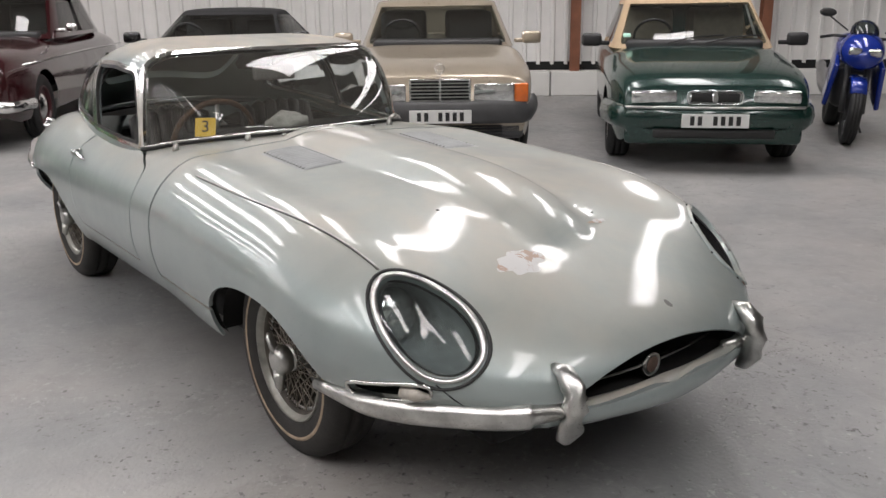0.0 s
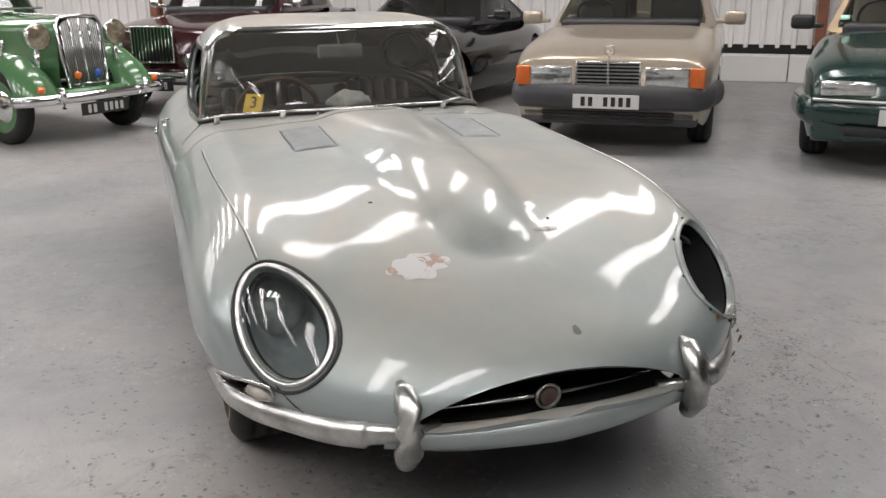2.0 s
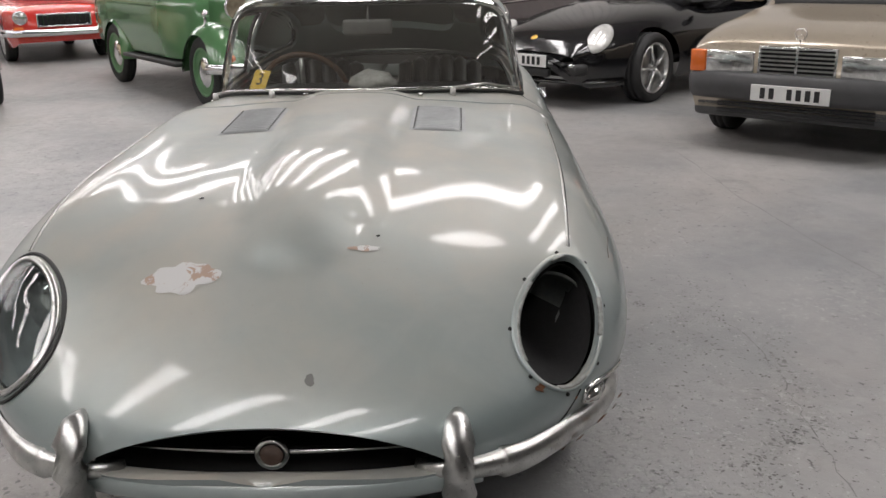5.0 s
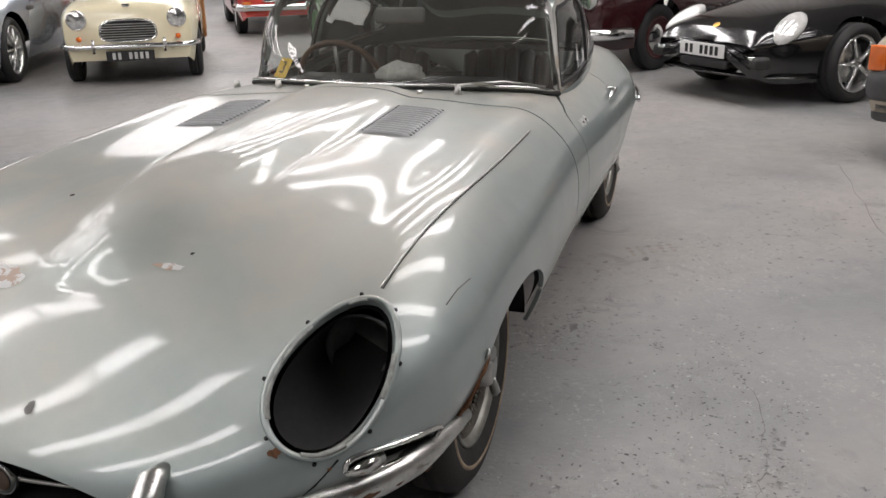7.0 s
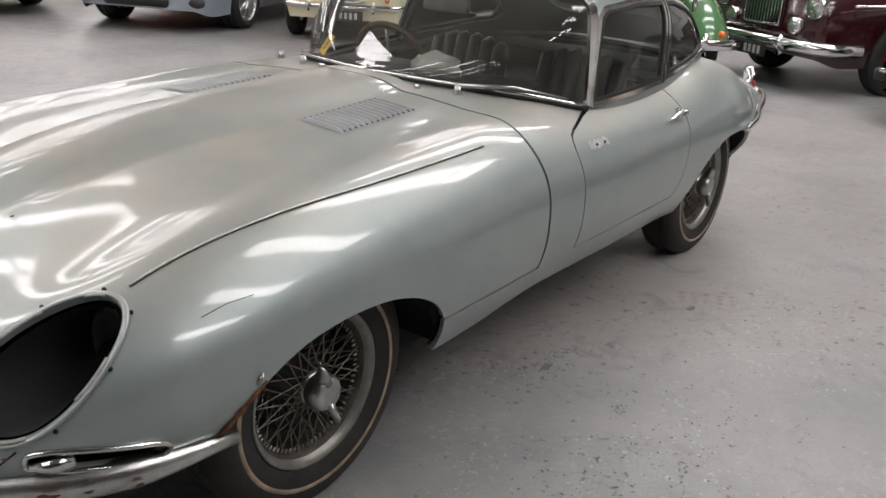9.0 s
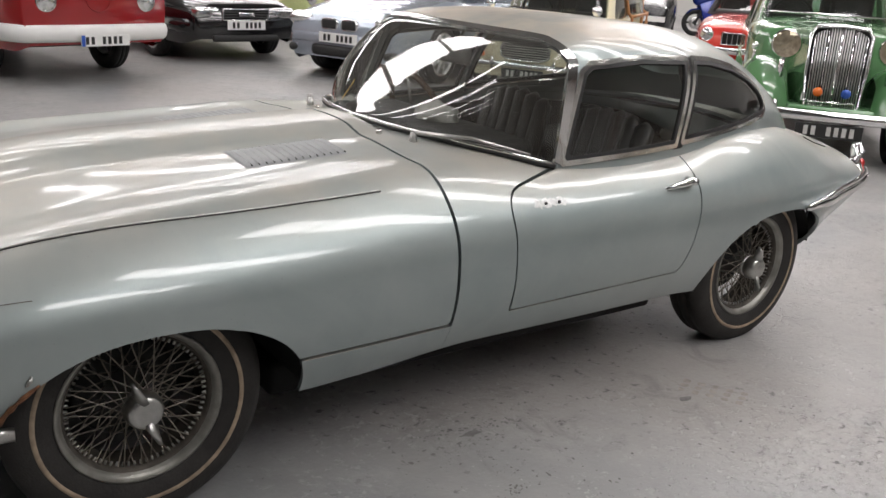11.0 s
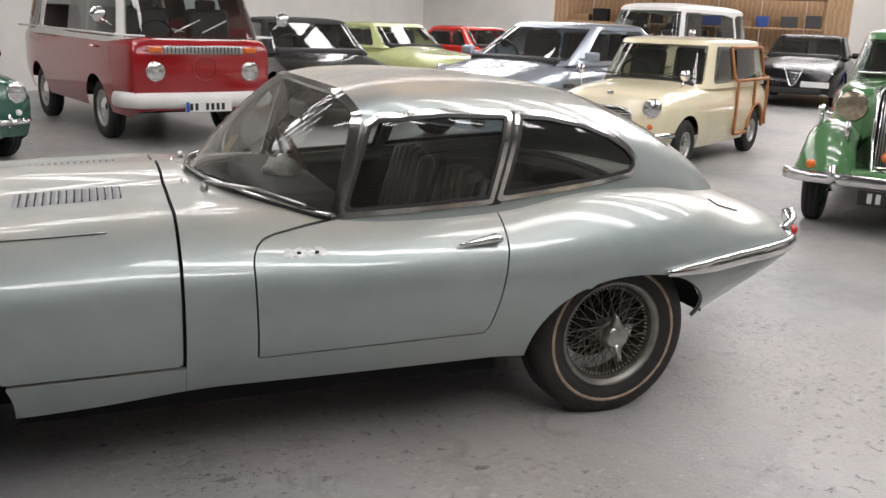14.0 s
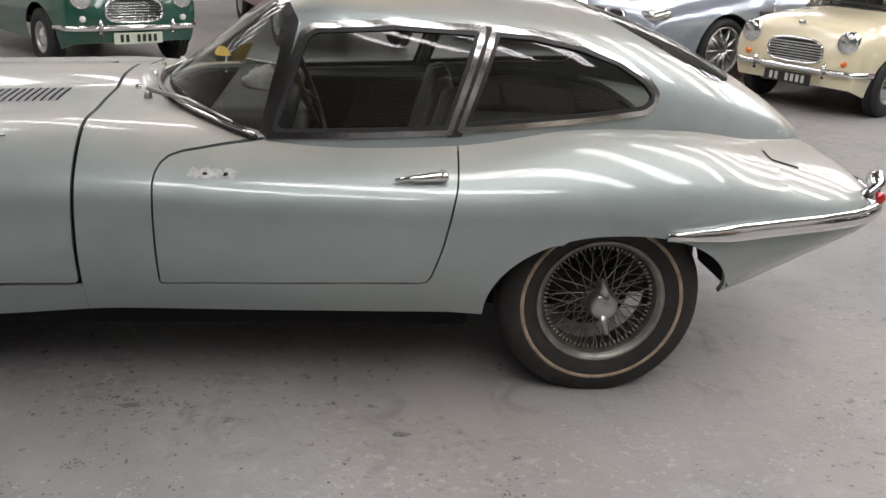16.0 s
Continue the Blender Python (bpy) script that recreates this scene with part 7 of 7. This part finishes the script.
def motorcycle(x, y, head, label, lean=0):
    c = thing("motorcycle", pose(x, y, 0, lean, 0, head), label, "motorcycle", "blue motorcycles")
    for ax, w in ((0, 0.12), (-1.40, 0.17)):
        wh = new("wheel")
        wh.parent = c
        wh.matrix_local = pose(ax, 0, 0.305)
        part("tyre", tyre_mesh(0.305, w, 0.215), M_TYRE2, wh)
        part("rim", ring_mesh([(0.222, w * 0.38), (0.20, w * 0.30), (0.20, -w * 0.30), (0.222, -w * 0.38)], 36), M_GREYPL, wh)
        bm = bmesh.new()
        for k in range(3):
            a = k * math.tau / 3
            tube(bm, [(0, 0, 0), (0.20 * math.cos(a), 0, 0.20 * math.sin(a))], [0.03, 0.02], 8)
        part("spoke_web", bm, M_GREYPL, wh)
        part("brake_disc", ring_mesh([(0.07, 0.06), (0.15, 0.06), (0.15, 0.066), (0.07, 0.066)], 28), M_ALLOY, wh)
    for s in (1, -1):
        bm = bmesh.new()
        cyl(bm, (0.0, s * 0.09, 0.30), (-0.25, s * 0.09, 0.92), 0.026, 0.03, 12)
        part("fork_leg", bm, M_GREYPL, c)
        bm = bmesh.new()
        tube(bm, [(-0.30, s * 0.08, 0.98), (-0.33, s * 0.25, 0.98), (-0.40, s * 0.36, 0.95)], 0.014, 8)
        part("handlebar", bm, M_BLACK, c)
        bm = bmesh.new()
        tube(bm, [(-0.10, s * 0.16, 1.04), (-0.12, s * 0.34, 1.16)], 0.008, 6)
        ellipsoid(bm, (-0.12, s * 0.36, 1.19), (0.02, 0.075, 0.04))
        part("mirror", bm, M_BLACK, c)
        part("side_fairing", boxm((-0.36, s * 0.20, 0.62), (0.56, 0.05, 0.44), 0.02, pose(0, 0, 0, s * 6, 20, s * 4)), P_BLUE, c)
        part("headlamp", boxm((0.085, s * 0.085, 0.865), (0.05, 0.12, 0.07), 0.02, pose(0, 0, 0, 0, 20, -s * 20)), M_LAMP, c)
    bm = bmesh.new()
    ellipsoid(bm, (-0.13, 0, 0.87), (0.25, 0.20, 0.16), pose(0, 0, 0, 0, 25, 0))
    part("nose_fairing", bm, P_BLUE, c)
    bm = bmesh.new()
    ellipsoid(bm, (-0.20, 0, 1.03), (0.16, 0.13, 0.09), pose(0, 0, 0, 0, 35, 0))
    part("windshield", bm, M_CARGLASS, c)
    bm = bmesh.new()
    ellipsoid(bm, (-0.60, 0, 0.86), (0.27, 0.15, 0.13), pose(0, 0, 0, 0, 8, 0))
    part("tank", bm, P_BLUE, c)
    part("engine", boxm((-0.62, 0, 0.50), (0.52, 0.32, 0.40), 0.06), M_GREYPL, c)
    part("seat", boxm((-1.02, 0, 0.82), (0.50, 0.24, 0.07), 0.03, pose(0, 0, 0, 0, -6, 0)), M_LEATHER, c)
    bm = bmesh.new()
    ellipsoid(bm, (-1.32, 0, 0.90), (0.30, 0.10, 0.08), pose(0, 0, 0, 0, -10, 0))
    part("tail", bm, P_BLUE, c)
    bm = bmesh.new()
    tube(bm, [(0.22, 0, 0.50), (0.12, 0, 0.60), (-0.05, 0, 0.63), (-0.2, 0, 0.58)], 0.075, 10, flat=0.3)
    part("mudguard", bm, P_BLUE, c)
    bm = bmesh.new()
    tube(bm, [(-0.7, -0.16, 0.35), (-1.1, -0.19, 0.45), (-1.5, -0.20, 0.62)], [0.03, 0.055, 0.055], 14)
    part("silencer", bm, M_ALLOY, c)
    bm = bmesh.new()
    tube(bm, [(-0.75, 0, 0.36), (-1.40, 0.08, 0.31)], 0.04, 8)
    tube(bm, [(-0.7, 0.12, 0.25), (-0.78, 0.24, 0.0)], 0.012, 6)
    part("swing_arm", bm, M_GREYPL, c)
    return c


motorcycle(-2.01, 6.26, -54.7, "blue sports motorcycle leaning on its stand by the wall", -5)
motorcycle(-16.97, -11.69, -40, "blue motorcycle parked side-on before the white wall", 4)

# ---- far racking, sockets ----
R50 = Matrix.Rotation(radians(50), 4, "Z")


def rack(s, n0, n1):
    root = thing("storage_rack", Matrix.Identity(4), "wooden storage racking loaded with boards and boxes", "rack")
    rnd = random.Random(4)
    for n in steps(n0, n1, 3):
        for ds in (0, 0.9):
            part("upright", boxm(room(s + ds, n, 1.6), (0.09, 0.09, 3.2), 0.01, R50), M_BOARD, root, "", False)
    for z in (0.75, 1.55, 2.35):
        part("shelf", boxm(room(s + 0.45, (n0 + n1) / 2, z), (1.0, n1 - n0, 0.05), 0.01, R50), M_BOARD, root, "", False)
    return root


rack(-25.6, -4.7, 2.4)
bm = bmesh.new()
part_ = [(-26.2 + 0.02 * k, -4.85 + 1.22 * k) for k in range(7)]
for k, (s, n) in enumerate(part_):
    box(bm, room(s, n, 1.5), (0.03, 1.2, 3.0), 0.004, R50)
tagged(part("partition", bm, M_BOARD, None, "", False), "plywood sheet partition behind the racking", "partition", "", "structure")
rnd = random.Random(7)
M_CARD = simple("brown_cardboard", rgb(0.32, 0.20, 0.11), 0.9, 0, 0.15, 5)
M_CRATE = simple("blue_crate", rgb(0.03, 0.08, 0.30), 0.5)
for z in (0.775, 1.575):
    n = -4.6
    while n < 2.0:
        w = rnd.uniform(0.3, 0.8)
        h = rnd.uniform(0.15, 0.5)
        m = rnd.choice((M_CARD, M_CARD, M_CRATE, M_DARK, M_GREYPL))
        nm = "storage_crate" if m == M_CRATE else "storage_box"
        b = part(nm, boxm((0, 0, h / 2), (0.6, w * 0.92, h), 0.015), m, None, "", False)
        b.matrix_world = Matrix.Translation(room(-25.15, n + w / 2, z)) @ R50
        tagged(b, {M_CARD: "brown cardboard box on a rack shelf", M_CRATE: "blue plastic crate on a rack shelf", M_DARK: "black box on a rack shelf", M_GREYPL: "grey box on a rack shelf"}[m], "box", "boxes on the rack")
        n += w + rnd.uniform(0.05, 0.3)
for k in range(9):
    ln = rnd.uniform(1.6, 3.0)
    b = part("loose_board", boxm((0, 0, 0), (0.22, ln, 0.03), 0.004), M_BOARD, None, "", False)
    b.matrix_world = Matrix.Translation(room(-24.2 + 0.1 * (k % 3), -2.6 + 0.1 * k, 0.85 + 0.035 * k)) @ R50 @ pose(0, 0, 0, rnd.uniform(-9, 9), 0, rnd.uniform(-12, 12))
    tagged(b, "loose plywood offcut stacked on a trestle", "board", "loose boards")
part_t = thing("trestle", Matrix.Identity(4), "rough wooden trestle holding loose boards", "trestle")
for ds, dn in ((-0.3, -2.9), (0.5, -2.9), (-0.3, -0.9), (0.5, -0.9)):
    part("leg", boxm(room(-24.2 + ds, dn, 0.41), (0.07, 0.07, 0.82), 0.006, R50), M_BOARD, part_t, "", False)
part("top_rail", boxm(room(-24.1, -1.9, 0.82), (1.0, 2.2, 0.04), 0.006, R50), M_BOARD, part_t, "", False)

sock = thing("socket_box", Matrix.Translation(room(SOCK_S, N1 - 0.06, 1.62)) @ R50, "grey power socket box with two red industrial sockets and hanging cable", "socket")
part("box", boxm((-0.55, 0, 0.02), (0.62, 0.10, 0.42), 0.02), M_BOARD, sock)
for k in range(2):
    p = part("red_socket", boxm((0.12 + 0.22 * k, -0.06, 0.05), (0.13, 0.14, 0.16), 0.02), simple("red_socket_plastic", rgb(0.5, 0.02, 0.02), 0.4), sock)
    part("socket_plate", boxm((0.12 + 0.22 * k, -0.01, -0.08), (0.15, 0.06, 0.30), 0.01), M_GREYPL, sock)
bm = bmesh.new()
tube(bm, [(0.12, -0.05, -0.2), (0.18, -0.06, -0.5), (0.38, -0.06, -0.62), (0.50, -0.06, -0.4), (0.34, -0.05, -0.15)], 0.016, 6)
tube(bm, [(-0.3, -0.05, -0.2), (-0.2, -0.06, -0.55), (0.2, -0.06, -0.66)], 0.013, 6)
part("cable", bm, M_BLACK, sock)

# ---- marks on the floor ----
M_STAIN = simple("dark_floor_stain", rgb(0.20, 0.197, 0.19), 0.6, 0, 0.4, 30)
M_GRIT = simple("black_floor_grit", rgb(0.15, 0.146, 0.138), 0.8, 0, 0.3, 40)
M_STAIN2 = simple("brown_floor_print", rgb(0.34, 0.315, 0.285), 0.8, 0, 0.3, 40)
M_FLECK = simple("bare_concrete_fleck", rgb(0.40, 0.40, 0.39), 0.8, 0, 0.3, 40)


def fleck_field(name, label, centres, count, rmin, rmax, material, seed, z):
    rnd = random.Random(seed)
    bm = bmesh.new()
    # most flecks gather in small uneven clumps, the rest lie scattered
    clumps = [(c, rnd.gauss(0, c[2]), rnd.gauss(0, c[3]), rnd.uniform(0.02, 0.09), rnd.uniform(0.3, 1.0)) for c in centres for _ in range(9)]
    for _ in range(count):
        c, cu, cv, spread, wide = rnd.choice(clumps)
        cx, cy, sx, sy, ang = c
        if rnd.random() < 0.6:
            u, v = cu + rnd.gauss(0, spread), cv + rnd.gauss(0, min(spread * wide, sy))
        else:
            u, v = rnd.gauss(0, sx), rnd.gauss(0, sy)
        ca, sa = math.cos(ang), math.sin(ang)
        x, y = cx + u * ca - v * sa, cy + u * sa + v * ca
        r = rmin + (rmax - rmin) * rnd.random() ** 4
        k = rnd.randint(5, 8)
        st, a0 = rnd.uniform(1, 1.9), rnd.uniform(0, 3.14)
        vs = []
        for i in range(k):
            a = i * math.tau / k
            q = r * rnd.uniform(0.5, 1.2)
            px, py = q * math.cos(a) * st, q * math.sin(a)
            vs.append(bm.verts.new((x + px * math.cos(a0) - py * math.sin(a0), y + px * math.sin(a0) + py * math.cos(a0), z)))
        bm.faces.new(vs)
    bmesh.ops.recalc_face_normals(bm, faces=bm.faces)
    for f in bm.faces:
        if f.normal.z < 0:
            f.normal_flip()
    tagged(part(name, bm, material, None, "", False), label, "floor marks", "", "stuff")


NEAR = ((-0.35, 1.30, 0.45, 0.16, 0.2), (0.25, 1.20, 0.45, 0.20, 0.4), (0.6, 1.35, 0.5, 0.25, 0.7), (1.35, 0.75, 0.45, 0.25, 0.8), (-0.9, 1.35, 0.5, 0.16, 0.0))
WIDE = ((-1.0, 1.6, 0.9, 0.4, 0.0), (1.2, -1.4, 0.6, 0.35, 1.0), (1.6, -0.2, 0.6, 0.5, 0.8), (-3.4, 2.2, 0.9, 0.5, 0.3), (-1.2, 3.2, 2.5, 1.2, 0.2), (0.6, -2.0, 1.5, 0.7, 0.0), (-1.6, -1.8, 1.4, 0.5, 0.0), (-3.8, 1.2, 0.9, 0.5, 0.5), (-2.6, 1.5, 0.9, 0.25, -0.2))
fleck_field("dark_specks", "dark oil specks and rubber crumbs on the painted floor", NEAR + WIDE, 2000, 0.001, 0.0055, M_STAIN, 3, 0.0012)
fleck_field("paint_chips", "pale chips where floor paint has flaked", NEAR + NEAR + WIDE, 3800, 0.001, 0.006, M_FLECK, 5, 0.0010)
fleck_field("dirt_crumbs", "dark crumbs of dirt trodden into the floor", NEAR, 2600, 0.001, 0.0055, M_GRIT, 9, 0.0014)
STREAKS = []
for (xa, ya), (xb, yb) in (((-2.65, 1.31), (-3.45, 0.77)), ((-3.45, 0.77), (-4.32, 0.21)), ((-4.07, 0.47), (-2.5, 1.33)), ((-2.2, 1.56), (-3.1, 1.05)), ((-0.6, 1.6), (-1.2, 1.15)), ((-2.5, 1.33), (-1.69, 1.57)), ((0.5, 2.2), (-1.5, 2.5))):
    STREAKS.append(((xa + xb) / 2, (ya + yb) / 2, math.hypot(xb - xa, yb - ya) / 3.2, 0.012, math.atan2(yb - ya, xb - xa)))
fleck_field("scrape_marks", "pale scrape lines dragged across the floor paint", tuple(STREAKS), 1500, 0.0015, 0.007, M_FLECK, 12, 0.0011)
GRIMY = ((0.14, 1.35, 0.10, 0.02, 2.2), (-0.05, 1.40, 0.16, 0.03, 2.6), (0.56, 0.95, 0.18, 0.10, 0.3), (-0.4, 1.49, 0.10, 0.03, 0.0), (-0.98, 0.80, 0.10, 0.05, 0.0), (-0.28, -1.16, 0.35, 0.10, 0.1), (-1.0, -1.30, 0.40, 0.15, 0.1), (0.3, -0.95, 0.30, 0.12, 0.4), (1.9, 1.2, 0.30, 0.10, 0.5), (-3.4, 2.9, 0.5, 0.1, 0.4))
fleck_field("grime_patches", "scattered dark grime patches on the painted floor", GRIMY, 1500, 0.0015, 0.008, M_STAIN, 17, 0.0013)
bm = bmesh.new()
rnd = random.Random(2)
for k in range(5):
    for j in range(3):
        x, y = -1.87 - 0.026 * k + 0.036 * (j - 1), 0.90 + 0.043 * k + 0.016 * (j - 1)
        a, b = rnd.uniform(0.013, 0.017), rnd.uniform(0.011, 0.015)
        vs = [bm.verts.new((x + 0.86 * a * dx - 0.5 * b * dy + rnd.uniform(-0.002, 0.002), y + 0.5 * a * dx + 0.86 * b * dy + rnd.uniform(-0.002, 0.002), 0.0014)) for dx, dy in ((-1, -0.7), (0, -1), (1, -0.6), (1, 0.7), (0, 1), (-1, 0.8))]
        bm.faces.new(vs)
tagged(part("tread_print", bm, M_STAIN2, None, "", False), "dusty brown tyre tread print on the floor", "floor marks", "", "stuff")


def floor_blot(x, y, rx, ry, seed, material, label, name="floor_stain"):
    bm = bmesh.new()
    vs = []
    for k in range(26):
        a = k * math.tau / 26
        q = 1 + 0.55 * noise.noise((math.cos(a) * 1.6 + seed, math.sin(a) * 1.6, seed * 1.3))
        vs.append(bm.verts.new((x + rx * q * math.cos(a), y + ry * q * math.sin(a), 0.0016)))
    bm.faces.new(vs)
    tagged(part(name, bm, material, None, "", False), label, "floor marks", "", "stuff")


floor_blot(-1.79, 0.975, 0.024, 0.014, 3, M_STAIN, "dark oil spot on the floor")
floor_blot(-0.99, 0.80, 0.035, 0.012, 5, M_STAIN, "dark oil spot on the floor")


def crack(pts, seed, w=0.0035):
    rnd = random.Random(seed)
    bm = bmesh.new()
    P = []
    for (xa, ya), (xb, yb) in zip(pts, pts[1:]):
        for f in steps(0, 1, 7)[:-1]:
            P.append((xa + (xb - xa) * f + rnd.uniform(-0.012, 0.012), ya + (yb - ya) * f + rnd.uniform(-0.012, 0.012)))
    for i in range(len(P) - 1):
        (xa, ya), (xb, yb) = P[i], P[i + 1]
        d = math.hypot(xb - xa, yb - ya) or 1
        nx, ny = -(yb - ya) / d, (xb - xa) / d
        w0, w1 = w * rnd.uniform(0.3, 1.5), w * rnd.uniform(0.3, 1.5)
        bm.faces.new([bm.verts.new(q) for q in ((xa - nx * w0, ya - ny * w0, 0.0013), (xb - nx * w1, yb - ny * w1, 0.0013), (xb + nx * w1, yb + ny * w1, 0.0013), (xa + nx * w0, ya + ny * w0, 0.0013))])
    tagged(part("floor_crack", bm, M_STAIN, None, "", False), "fine dark crack in the painted floor", "floor marks", "", "stuff")


crack([(0.45, 1.42), (0.0, 1.44), (-0.21, 1.454), (-0.47, 1.465), (-0.75, 1.40)], 3, 0.0014)
crack([(1.75, 0.75), (1.45, 1.0), (1.2, 1.15)], 5, 0.0014)
crack([(-1.2, 2.2), (-2.5, 2.0), (-4.0, 1.9)], 8, 0.002)
crack([(1.9, 0.35), (1.5, 0.7)], 11, 0.0014)
